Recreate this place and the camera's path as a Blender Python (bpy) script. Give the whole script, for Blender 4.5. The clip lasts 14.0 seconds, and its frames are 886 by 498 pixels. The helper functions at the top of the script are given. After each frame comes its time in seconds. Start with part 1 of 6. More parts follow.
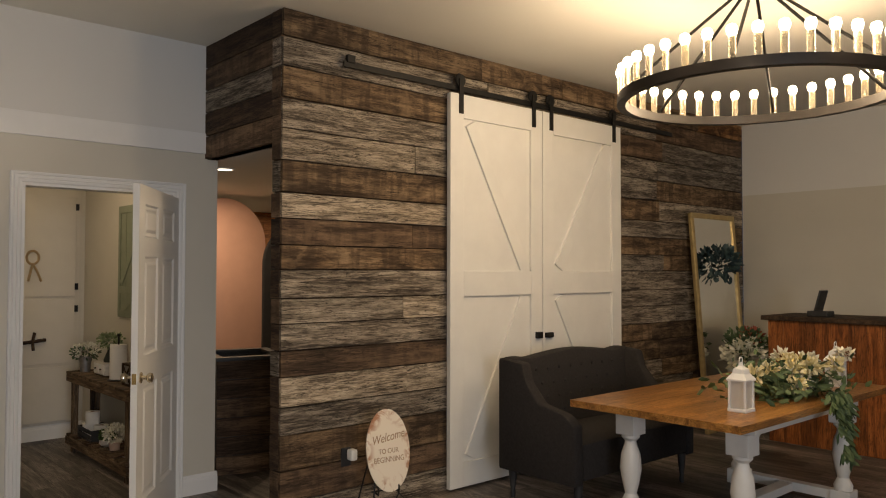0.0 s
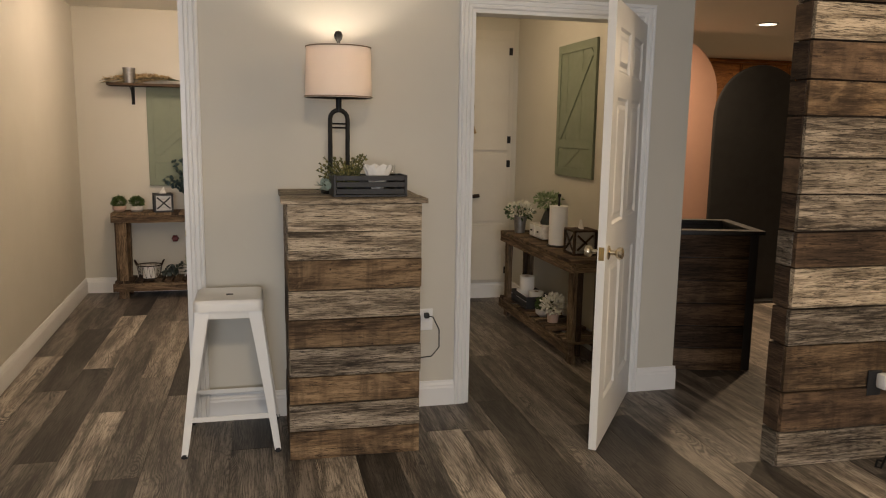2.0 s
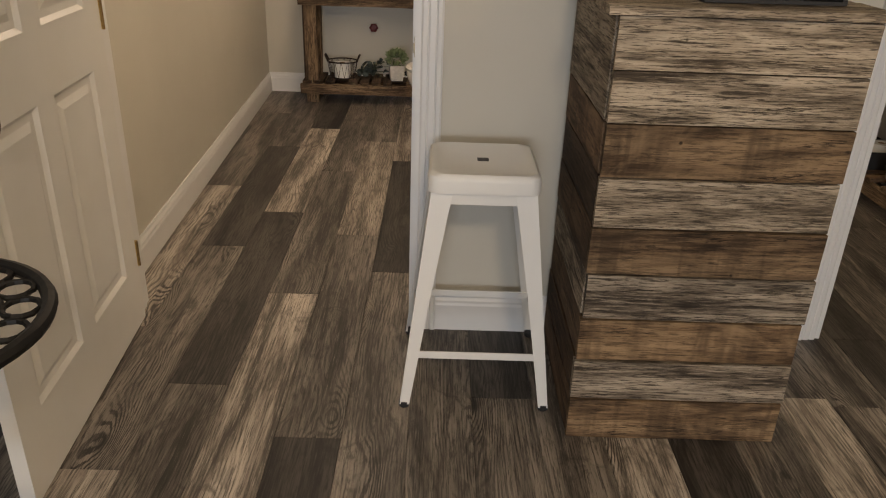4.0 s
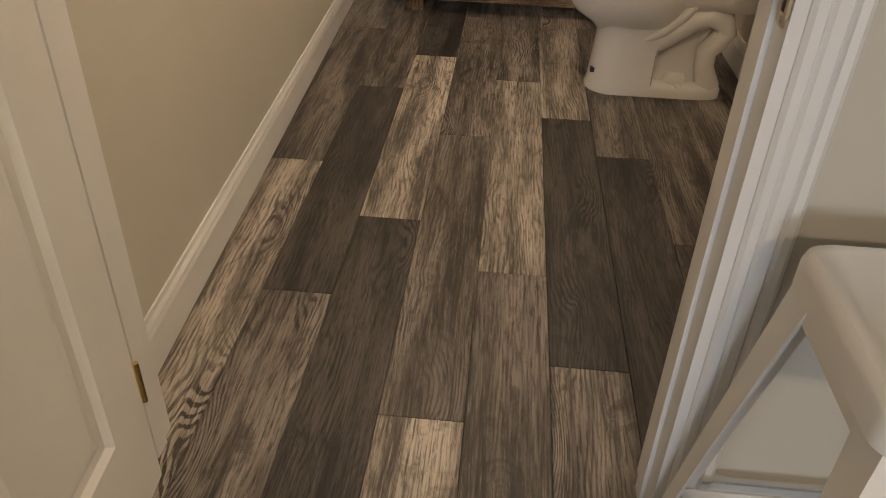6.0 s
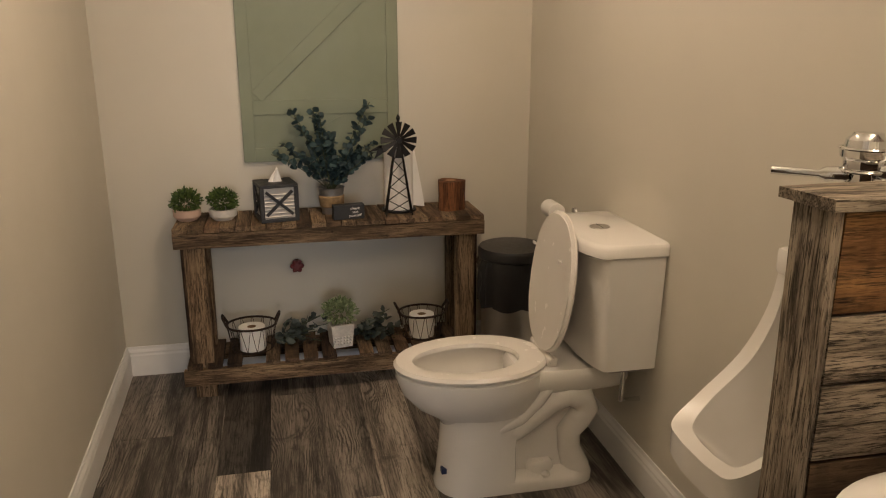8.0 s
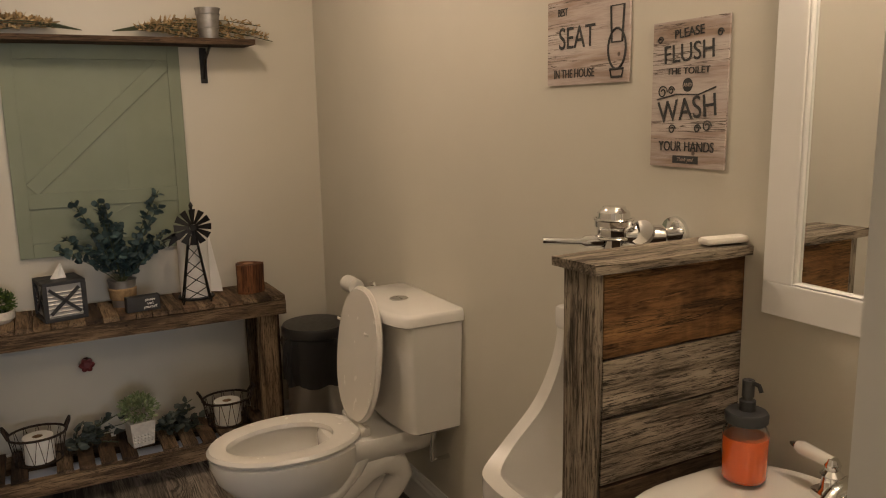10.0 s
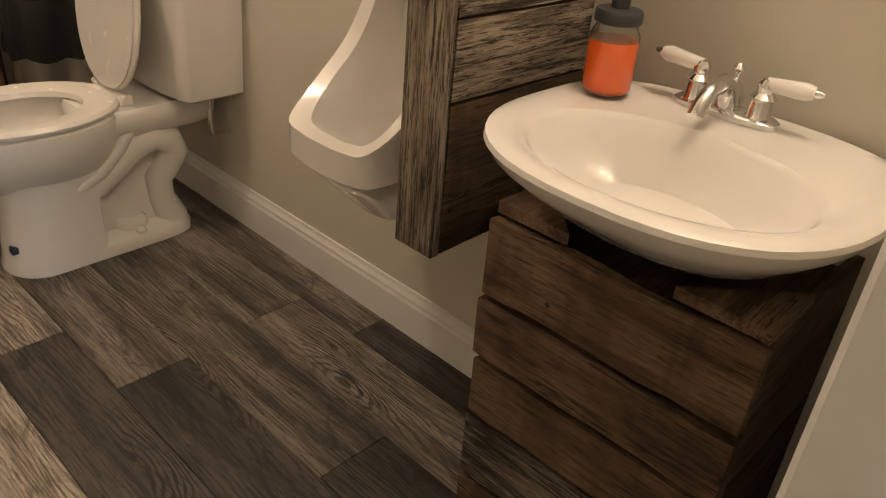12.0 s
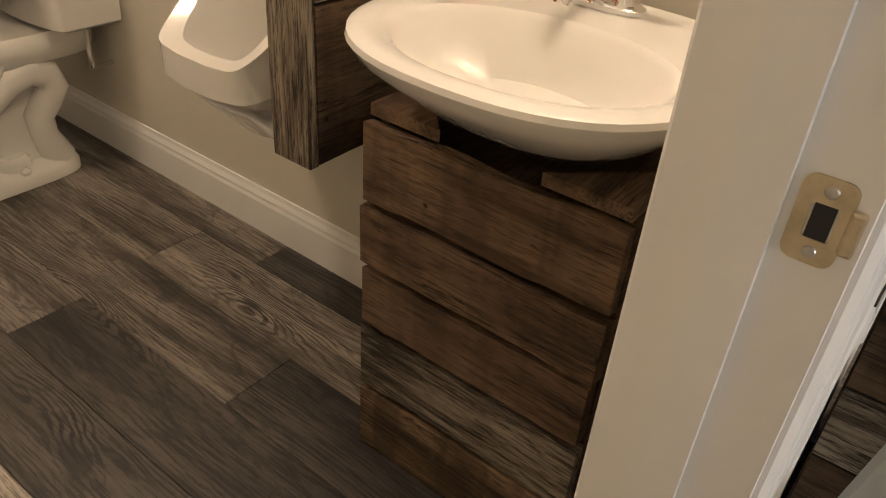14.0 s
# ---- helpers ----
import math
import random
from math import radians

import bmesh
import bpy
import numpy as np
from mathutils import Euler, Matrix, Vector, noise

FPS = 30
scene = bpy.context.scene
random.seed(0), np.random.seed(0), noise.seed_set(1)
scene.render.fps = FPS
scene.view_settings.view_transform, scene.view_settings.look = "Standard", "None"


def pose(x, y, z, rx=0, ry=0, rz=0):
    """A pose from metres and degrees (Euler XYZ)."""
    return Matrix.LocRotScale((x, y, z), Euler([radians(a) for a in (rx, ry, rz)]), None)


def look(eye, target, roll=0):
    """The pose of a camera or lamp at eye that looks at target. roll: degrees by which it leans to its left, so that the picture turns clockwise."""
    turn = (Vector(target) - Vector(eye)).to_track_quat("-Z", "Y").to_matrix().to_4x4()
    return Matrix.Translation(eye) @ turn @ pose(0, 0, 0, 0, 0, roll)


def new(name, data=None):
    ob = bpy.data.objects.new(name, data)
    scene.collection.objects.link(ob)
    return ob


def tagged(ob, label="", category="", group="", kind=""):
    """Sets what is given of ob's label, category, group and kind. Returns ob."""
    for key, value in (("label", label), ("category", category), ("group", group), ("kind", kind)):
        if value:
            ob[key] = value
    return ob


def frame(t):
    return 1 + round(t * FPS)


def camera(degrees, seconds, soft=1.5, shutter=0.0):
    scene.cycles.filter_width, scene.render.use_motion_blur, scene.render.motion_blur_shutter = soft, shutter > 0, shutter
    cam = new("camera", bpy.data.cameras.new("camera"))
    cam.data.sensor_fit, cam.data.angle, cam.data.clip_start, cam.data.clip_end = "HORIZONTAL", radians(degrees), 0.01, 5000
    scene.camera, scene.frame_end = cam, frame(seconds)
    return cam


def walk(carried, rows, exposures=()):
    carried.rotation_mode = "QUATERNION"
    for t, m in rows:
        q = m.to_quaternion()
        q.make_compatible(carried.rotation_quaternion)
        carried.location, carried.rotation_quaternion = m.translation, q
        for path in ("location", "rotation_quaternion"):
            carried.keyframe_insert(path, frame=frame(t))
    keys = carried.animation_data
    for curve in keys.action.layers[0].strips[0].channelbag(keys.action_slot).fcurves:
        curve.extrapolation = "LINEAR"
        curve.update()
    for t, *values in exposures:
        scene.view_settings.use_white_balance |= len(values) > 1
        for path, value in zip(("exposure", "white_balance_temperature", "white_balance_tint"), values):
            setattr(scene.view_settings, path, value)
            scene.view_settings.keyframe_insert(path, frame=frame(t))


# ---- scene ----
cam = camera(60.2, 14.0, soft=1.1)
PATH = [
    (0, (0.04, -0.125, 1.535), (1.294, 1.288, 1.591), 0.1),
    (0.5, (0.106, 0.094, 1.5), (1.134, 1.809, 1.443), 0.2),
    (1, (0.147, 0.391, 1.49), (0.914, 2.23, 1.309), 0.4),
    (1.5, (0.141, 0.735, 1.491), (0.745, 2.625, 1.234), 0.7),
    (2, (0.132, 1.133, 1.463), (0.592, 3.055, 1.156), 0.9),
    (2.5, (0.065, 1.541, 1.446), (0.405, 3.481, 1.101), 1.0),
    (3, (-0.029, 1.92, 1.468), (0.205, 3.86, 1.039), 1.0),
    (3.5, (-0.075, 2.328, 1.444), (0.046, 4.23, 0.84), 2.1),
    (3.7, (-0.1, 2.473, 1.42), (-0.021, 4.34, 0.709), 2.1),
    (5.8, (-0.530, 3.952, 1.198), (-0.651, 5.572, 0.031), 2.6),
    (6, (-0.548, 4.068, 1.205), (-0.669, 5.714, 0.076), 2.0),
    (6.5, (-0.605, 4.367, 1.261), (-0.636, 6.115, 0.29), 1.3),
    (7, (-0.653, 4.608, 1.348), (-0.539, 6.433, 0.537), 0.5),
    (7.5, (-0.678, 4.762, 1.423), (-0.416, 6.628, 0.755), 0.2),
    (8, (-0.656, 4.877, 1.459), (-0.257, 6.763, 0.926), -0.1),
    (8.2, (-0.652, 4.9, 1.476), (-0.196, 6.787, 0.996), -0.2),
    (10.3, (-0.751, 4.771, 1.506), (0.235, 6.474, 1.147), -1.4),
    (10.5, (-0.757, 4.788, 1.482), (0.267, 6.453, 1.059), -1.2),
    (11, (-0.759, 4.889, 1.376), (0.377, 6.409, 0.741), -0.1),
    (11.5, (-0.733, 4.984, 1.29), (0.48, 6.349, 0.474), 2.0),
    (12, (-0.715, 5.03, 1.223), (0.571, 6.185, 0.217), 5.0),
    (12.5, (-0.716, 5.039, 1.173), (0.593, 6.084, 0.08), 6.7),
    (13, (-0.707, 5.025, 1.139), (0.61, 6.02, 0.009), 7.4),
    (13.5, (-0.701, 5.001, 1.145), (0.619, 5.974, -0.001), 6.6),
    (14, (-0.671, 4.953, 1.177), (0.671, 5.917, 0.05), 4.6),
]
walk(cam, [(t, look(eye, target, roll)) for t, eye, target, roll in PATH], exposures=[(0, -0.5), (0.7, -0.4), (1.5, -0.12), (3.7, -0.05), (6.0, 0.1), (8.2, -0.1), (10.3, -0.42), (11.3, -0.1), (12.5, 0.38), (14.0, 0.5)])

# ---- world and lights ----
world = bpy.data.worlds.new("world")
scene.world = world
world.use_nodes = True
world.node_tree.nodes["Background"].inputs[0].default_value = (0.6, 0.7, 0.9, 1)
world.node_tree.nodes["Background"].inputs[1].default_value = 0.1
CHX, CHY, CHZ, CHR = 3.96, 1.79, 2.45, 0.70


def lamp(name, kind, at, energy, color, size=0.1, target=None, size_y=None):
    data = bpy.data.lights.new(name, kind)
    data.energy, data.color = energy, color
    if kind == "AREA":
        data.size = size
        if size_y:
            data.shape, data.size_y = "RECTANGLE", size_y
    else:
        data.shadow_soft_size = size
    ob = new(name, data)
    ob.matrix_world = look(at, target) if target else pose(*at)
    return ob


WARM = (1.0, 0.80, 0.56)
for k in range(6):
    a = math.tau * k / 6
    lamp("chandelier_light", "POINT", (CHX + CHR * math.cos(a), CHY + CHR * math.sin(a), CHZ + 0.17), 15, (1.0, 0.71, 0.44), 0.12)
lamp("table_lamp_light", "POINT", (0.487, 4.72, 1.74), 9, (1.0, 0.86, 0.70), 0.04)
lamp("restroom_ceiling_glow", "POINT", (-0.45, 6.95, 2.33), 31, (1.0, 0.77, 0.59), 0.11)
for k in range(3):
    lamp("vanity_bulb_glow", "POINT", (0.35, 5.37 + 0.17 * (k - 1), 2.10), 4.6, (1.0, 0.78, 0.61), 0.03)
lamp("storeroom_glow", "POINT", (1.4, 6.2, 2.28), 17, (1.0, 0.76, 0.50), 0.1)
lamp("kitchen_glow", "AREA", (3.3, 6.5, 2.30), 22, (1.0, 0.72, 0.45), 0.16, (3.3, 6.5, 0))
lamp("kitchen_glow_far", "AREA", (5.6, 7.2, 2.30), 60, (1.0, 0.72, 0.45), 0.16, (5.6, 7.2, 0))
# added warm fill that brightens the hall floor and walls from out of view
lamp("hall_ceiling_glow", "AREA", (0.3, 0.4, 3.08), 95, (1.0, 0.78, 0.55), 0.5, (0.3, 0.4, 0))
lamp("window_daylight", "AREA", (-0.6, -3.95, 1.6), 175, (0.85, 0.9, 1.0), 2.0, (-0.3, 0, 1.4), 1.6)


# ---- materials ----
def mat_nodes(name):
    m = bpy.data.materials.new(name)
    m.use_nodes = True
    nt = m.node_tree
    return m, nt, nt.nodes["Principled BSDF"]


def ramp(nt, fac, stops):
    r = nt.nodes.new("ShaderNodeValToRGB")
    el = r.color_ramp.elements
    while len(el) < len(stops):
        el.new(0.5)
    for e, (p, c) in zip(el, stops):
        e.position, e.color = p, (*c, 1) if len(c) == 3 else c
    nt.links.new(fac, r.inputs[0])
    return r.outputs[0]


def mixc(nt, fac, a, b, mode="MIX"):
    m = nt.nodes.new("ShaderNodeMix")
    m.data_type, m.blend_type = "RGBA", mode
    for sock, v in ((m.inputs[0], fac), (m.inputs[6], a), (m.inputs[7], b)):
        if isinstance(v, bpy.types.NodeSocket):
            nt.links.new(v, sock)
        elif isinstance(v, (int, float)):
            sock.default_value = v
        else:
            sock.default_value = (*v, 1)
    return m.outputs[2]


def noise_tex(nt, vec, scale, detail=4.0, rough=0.55, dist=0.0):
    n = nt.nodes.new("ShaderNodeTexNoise")
    n.inputs["Scale"].default_value, n.inputs["Detail"].default_value = scale, detail
    n.inputs["Roughness"].default_value, n.inputs["Distortion"].default_value = rough, dist
    if vec is not None:
        nt.links.new(vec, n.inputs["Vector"])
    return n.outputs["Fac"]


def mapped(nt, vec, scale):
    m = nt.nodes.new("ShaderNodeMapping")
    m.inputs["Scale"].default_value = scale
    nt.links.new(vec, m.inputs["Vector"])
    return m.outputs[0]


def bump(nt, bsdf, height, strength, dist=0.01):
    b = nt.nodes.new("ShaderNodeBump")
    b.inputs["Strength"].default_value, b.inputs["Distance"].default_value = strength, dist
    nt.links.new(height, b.inputs["Height"])
    nt.links.new(b.outputs[0], bsdf.inputs["Normal"])


def rand_coords(nt, island=False):
    """Object coordinates pushed apart by a number of each piece's own, and that number."""
    tc = nt.nodes.new("ShaderNodeTexCoord")
    if island:
        r = nt.nodes.new("ShaderNodeNewGeometry").outputs["Random Per Island"]
    else:
        r = nt.nodes.new("ShaderNodeObjectInfo").outputs["Random"]
    mul = nt.nodes.new("ShaderNodeMath")
    mul.operation = "MULTIPLY"
    mul.inputs[1].default_value = 53.0
    nt.links.new(r, mul.inputs[0])
    add = nt.nodes.new("ShaderNodeVectorMath")
    add.operation = "ADD"
    nt.links.new(tc.outputs["Object"], add.inputs[0])
    nt.links.new(mul.outputs[0], add.inputs[1])
    return add.outputs[0], r


def calc(nt, op, a, b=None):
    n = nt.nodes.new("ShaderNodeMath")
    n.operation = op
    for sock, v in zip(n.inputs, (a, b)):
        if isinstance(v, bpy.types.NodeSocket):
            nt.links.new(v, sock)
        elif v is not None:
            sock.default_value = v
    return n.outputs[0]


def grey(v):
    return (v, v, v)


def wood(name, dark, mid, light, stain=0.5, rough=0.85, grain=1.0, bumpy=0.5, island=False, along=(1, 9, 9), knots=0.5, bands=0.0, streak=0.8):
    """Sawn wood with its grain along the axis of the least stretch."""
    m, nt, b = mat_nodes(name)
    vec, rnd = rand_coords(nt, island)
    axis = along.index(min(along))

    def stretched(lengthwise, across):
        return mapped(nt, vec, tuple(lengthwise if i == axis else across for i in range(3)))
    broad = noise_tex(nt, stretched(2.2, 20 * grain), 1.0, 5, 0.6, 0.5)
    fibre = noise_tex(nt, stretched(9, 150 * grain), 1.0, 4, 0.75, 0.2)
    thread = noise_tex(nt, stretched(20, 330 * grain), 1.0, 3, 0.7)
    patch = noise_tex(nt, stretched(3.2, 9), 1.0, 6, 0.68, 0.8)
    check = noise_tex(nt, stretched(2.6, 70 * grain), 1.0, 4, 0.6, 0.25)
    col = ramp(nt, broad, [(0.34, dark), (0.47, mid), (0.61, light)])
    col = mixc(nt, ramp(nt, fibre, [(0.53, (0, 0, 0)), (0.63, grey(0.75 * streak))]), col, light)
    col = mixc(nt, ramp(nt, fibre, [(0.37, grey(streak)), (0.48, (0, 0, 0))]), col, tuple(v * 0.5 for v in dark))
    col = mixc(nt, ramp(nt, thread, [(0.38, grey(streak)), (0.46, (0, 0, 0))]), col, tuple(v * 0.6 for v in dark))
    # dark weather stains and thin drying checks
    col = mixc(nt, ramp(nt, patch, [(0.50, (0, 0, 0)), (0.68, grey(stain))]), col, tuple(v * 0.8 for v in dark))
    gap = calc(nt, "ABSOLUTE", calc(nt, "SUBTRACT", check, 0.5))
    where = ramp(nt, noise_tex(nt, stretched(1.7, 14), 1.0, 2), [(0.5, (0, 0, 0)), (0.58, (1, 1, 1))])
    lines = mixc(nt, 1.0, ramp(nt, gap, [(0.006, grey(0.9)), (0.02, (0, 0, 0))]), where, "MULTIPLY")
    col = mixc(nt, lines, col, tuple(v * 0.25 for v in dark))
    if bands:
        saw = noise_tex(nt, stretched(13, 1.4), 1.0, 3, 0.6, 0.3)
        col = mixc(nt, ramp(nt, saw, [(0.48, (0, 0, 0)), (0.6, grey(bands))]), col, dark)
        col = mixc(nt, ramp(nt, noise_tex(nt, stretched(5, 6), 1.0, 4, 0.6, 1.0), [(0.55, (0, 0, 0)), (0.72, grey(0.6))]), col, light)
    vor = nt.nodes.new("ShaderNodeTexVoronoi")
    vor.inputs["Scale"].default_value = 2.2
    nt.links.new(stretched(1.1, 3.2), vor.inputs["Vector"])
    col = mixc(nt, ramp(nt, vor.outputs["Distance"], [(0.02, grey(knots)), (0.10, (0, 0, 0))]), col, tuple(v * 0.3 for v in dark))
    nail = nt.nodes.new("ShaderNodeTexVoronoi")
    nail.inputs["Scale"].default_value = 9.0
    nt.links.new(vec, nail.inputs["Vector"])
    col = mixc(nt, ramp(nt, nail.outputs["Distance"], [(0.03, grey(0.85)), (0.055, (0, 0, 0))]), col, tuple(v * 0.2 for v in dark))
    val = ramp(nt, rnd, [(0.0, grey(0.75)), (0.5, (1.0, 0.98, 0.95)), (1.0, (1.25, 1.22, 1.17))])
    col = mixc(nt, 1.0, col, val, "MULTIPLY")
    nt.links.new(col, b.inputs["Base Color"])
    b.inputs["Roughness"].default_value = rough
    b.inputs["Specular IOR Level"].default_value = 0.3
    height = mixc(nt, lines, mixc(nt, 0.55, broad, fibre), (0, 0, 0))
    bump(nt, b, height, bumpy, 0.006)
    return m


def floor_wood(name, dark, mid, light, island=False):
    """Printed plank: growth lines that run along x and bend round knots."""
    m, nt, b = mat_nodes(name)
    vec, rnd = rand_coords(nt, island)
    sep = nt.nodes.new("ShaderNodeSeparateXYZ")
    nt.links.new(vec, sep.inputs[0])
    vor = nt.nodes.new("ShaderNodeTexVoronoi")
    vor.inputs["Scale"].default_value = 1.0
    nt.links.new(mapped(nt, vec, (1.5, 5.2, 1)), vor.inputs["Vector"])
    knot = ramp(nt, vor.outputs["Distance"], [(0.0, (1, 1, 1)), (0.12, grey(0.72)), (0.28, grey(0.22)), (0.5, (0, 0, 0))])
    warp = noise_tex(nt, mapped(nt, vec, (1.3, 6, 1)), 1.0, 3, 0.5, 0.4)
    ragged = noise_tex(nt, mapped(nt, vec, (14, 60, 1)), 1.0, 4, 0.7)
    phase = calc(nt, "ADD", calc(nt, "MULTIPLY", sep.outputs[1], 520.0), calc(nt, "MULTIPLY", warp, 75.0))
    phase = calc(nt, "ADD", phase, calc(nt, "ADD", calc(nt, "MULTIPLY", knot, 46.0), calc(nt, "MULTIPLY", ragged, 5.0)))
    wave = calc(nt, "ADD", calc(nt, "MULTIPLY", calc(nt, "SINE", phase), 0.5), 0.5)
    broad = noise_tex(nt, mapped(nt, vec, (0.9, 9, 1)), 1.3, 4, 0.6, 0.5)
    fibre = noise_tex(nt, mapped(nt, vec, (9, 190, 10)), 1.0, 5, 0.75)
    patch = noise_tex(nt, mapped(nt, vec, (2.2, 9, 1)), 1.2, 5, 0.7, 1.2)
    col = ramp(nt, broad, [(0.36, dark), (0.48, mid), (0.60, light)])
    near = ramp(nt, vor.outputs["Distance"], [(0.1, (1, 1, 1)), (0.45, (0, 0, 0))])
    col = mixc(nt, mixc(nt, 1.0, near, grey(0.5), "MULTIPLY"), col, light)
    show = mixc(nt, 0.6, ramp(nt, patch, [(0.42, grey(0.1)), (0.6, grey(0.75))]), near, "ADD")
    ring = mixc(nt, 1.0, ramp(nt, wave, [(0.45, (0, 0, 0)), (0.8, grey(0.9))]), show, "MULTIPLY")
    col = mixc(nt, ring, col, tuple(v * 0.55 for v in dark))
    col = mixc(nt, ramp(nt, fibre, [(0.38, grey(0.85)), (0.50, (0, 0, 0))]), col, tuple(v * 0.6 for v in dark))
    col = mixc(nt, ramp(nt, fibre, [(0.54, (0, 0, 0)), (0.66, grey(0.6))]), col, light)
    smudge = noise_tex(nt, mapped(nt, vec, (3.5, 8, 1)), 1.1, 5, 0.7, 1.8)
    col = mixc(nt, ramp(nt, smudge, [(0.54, (0, 0, 0)), (0.66, grey(0.65))]), col, tuple(v * 0.7 for v in dark))
    col = mixc(nt, ramp(nt, vor.outputs["Distance"], [(0.035, grey(0.9)), (0.085, (0, 0, 0))]), col, tuple(v * 0.3 for v in dark))
    val = ramp(nt, rnd, [(0.0, grey(0.82)), (1.0, grey(1.15))] if not island else [(0.0, grey(0.5)), (1.0, grey(1.5))])
    col = mixc(nt, 1.0, col, val, "MULTIPLY")
    nt.links.new(col, b.inputs["Base Color"])
    b.inputs["Roughness"].default_value = 0.5
    b.inputs["Specular IOR Level"].default_value = 0.4
    bump(nt, b, fibre, 0.18, 0.003)
    return m


def plain(name, color, rough=0.5, metal=0.0, vary=0.06, scale=6.0, bumpy=0.0, coat=0.0, spec=0.5, trans=0.0, bscale=None):
    m, nt, b = mat_nodes(name)
    tc = nt.nodes.new("ShaderNodeTexCoord")
    n = noise_tex(nt, tc.outputs["Object"], scale, 4, 0.6)
    lo, hi = tuple(v * (1 - vary) for v in color), tuple(min(1, v * (1 + vary)) for v in color)
    nt.links.new(ramp(nt, n, [(0.3, lo), (0.7, hi)]), b.inputs["Base Color"])
    rr = ramp(nt, noise_tex(nt, tc.outputs["Object"], scale * 3.1, 3), [(0.3, (rough * 0.88,) * 3), (0.7, (min(1, rough * 1.12),) * 3)])
    nt.links.new(rr, b.inputs["Roughness"])
    b.inputs["Metallic"].default_value, b.inputs["Coat Weight"].default_value = metal, coat
    b.inputs["Specular IOR Level"].default_value, b.inputs["Transmission Weight"].default_value = spec, trans
    if bumpy:
        bump(nt, b, noise_tex(nt, tc.outputs["Object"], bscale or scale * 30, 3), bumpy, 0.002)
    return m


def glow(name, color, strength):
    m, nt, b = mat_nodes(name)
    b.inputs["Base Color"].default_value = (*color, 1)
    b.inputs["Emission Color"].default_value = (*color, 1)
    b.inputs["Emission Strength"].default_value = strength
    return m


M_WALL = plain("greige_wall_paint", (0.56, 0.53, 0.455), 0.62, vary=0.03, scale=1.2, bumpy=0.12, bscale=160)
M_WALL_UP = plain("pale_upper_wall_paint", (0.66, 0.65, 0.62), 0.65, vary=0.02, scale=1.0, bumpy=0.1, bscale=160)
M_CEIL = plain("ceiling_paint", (0.72, 0.70, 0.64), 0.8, vary=0.02, scale=1.0, bumpy=0.1, bscale=120)
M_TRIM = plain("white_trim_paint", (0.74, 0.735, 0.72), 0.38, vary=0.03, scale=3)
M_DOOR = plain("white_door_paint", (0.74, 0.73, 0.70), 0.4, vary=0.03, scale=3)
M_FLAT_DOOR = plain("cream_cupboard_paint", (0.60, 0.56, 0.48), 0.5, vary=0.03)
M_BARN = plain("white_barn_door_paint", (0.72, 0.71, 0.67), 0.5, vary=0.04, scale=4)
M_PORC = plain("white_porcelain", (0.78, 0.76, 0.72), 0.1, vary=0.015, coat=0.5)
M_SEAT = plain("white_seat_plastic", (0.72, 0.69, 0.64), 0.25, vary=0.02)
M_CHROME = plain("chrome", (0.8, 0.8, 0.8), 0.08, 1.0, vary=0.02)
M_STEEL = plain("brushed_steel", (0.5, 0.49, 0.47), 0.32, 1.0, vary=0.08)
M_BRASS = plain("brass", (0.62, 0.45, 0.2), 0.25, 1.0)
M_NICKEL = plain("satin_brass_knob", (0.66, 0.58, 0.44), 0.25, 1.0)
M_BLACK = plain("black_iron", (0.018, 0.017, 0.016), 0.5, 0.6, vary=0.2, scale=20)
M_BLACKP = plain("black_paint", (0.02, 0.02, 0.021), 0.55, vary=0.2, scale=10)
M_BAG = plain("black_bin_liner", (0.012, 0.012, 0.013), 0.35, vary=0.2, scale=20)
M_GREEN = plain("sage_green_paint", (0.19, 0.215, 0.15), 0.6, vary=0.06, scale=5, bumpy=0.1)
M_STOOL = plain("white_enamelled_steel", (0.74, 0.73, 0.70), 0.45, vary=0.02, scale=3)
M_MIRROR = plain("mirror_glass", (0.86, 0.87, 0.86), 0.01, 1.0, vary=0.0)
M_BULB = glow("lit_bulb", (1.0, 0.82, 0.55), 22.0)
M_CAN = glow("lit_recessed_lens", (1.0, 0.86, 0.66), 6.0)

M_W_GREY = wood("weathered_grey_barnwood", (0.04, 0.031, 0.023), (0.16, 0.131, 0.1), (0.37, 0.318, 0.252), stain=0.45, bumpy=0.7, along=(1.4, 17, 17), streak=0.9)
M_W_LIGHT = wood("silvered_barnwood", (0.06, 0.046, 0.032), (0.25, 0.204, 0.15), (0.46, 0.39, 0.30), stain=0.4, bumpy=0.7, along=(1.4, 17, 17), streak=0.9)
M_W_TAN = wood("tan_barnwood", (0.034, 0.021, 0.012), (0.125, 0.08, 0.044), (0.26, 0.18, 0.105), stain=0.85, bumpy=0.5, grain=0.8, bands=0.55, streak=0.6, along=(1.2, 12, 12))
M_W_BROWN = wood("brown_barnwood", (0.038, 0.024, 0.015), (0.11, 0.069, 0.041), (0.205, 0.135, 0.082), stain=0.55, bumpy=0.4, grain=0.8, bands=0.4, streak=0.5, along=(1.2, 12, 12))
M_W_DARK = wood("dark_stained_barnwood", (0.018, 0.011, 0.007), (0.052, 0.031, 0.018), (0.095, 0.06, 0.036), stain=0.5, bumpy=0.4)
M_W_RUST = wood("rusty_brown_barnwood", (0.05, 0.023, 0.009), (0.18, 0.085, 0.03), (0.38, 0.205, 0.08), stain=0.75, bumpy=0.3, grain=0.7, bands=0.4, streak=0.5)
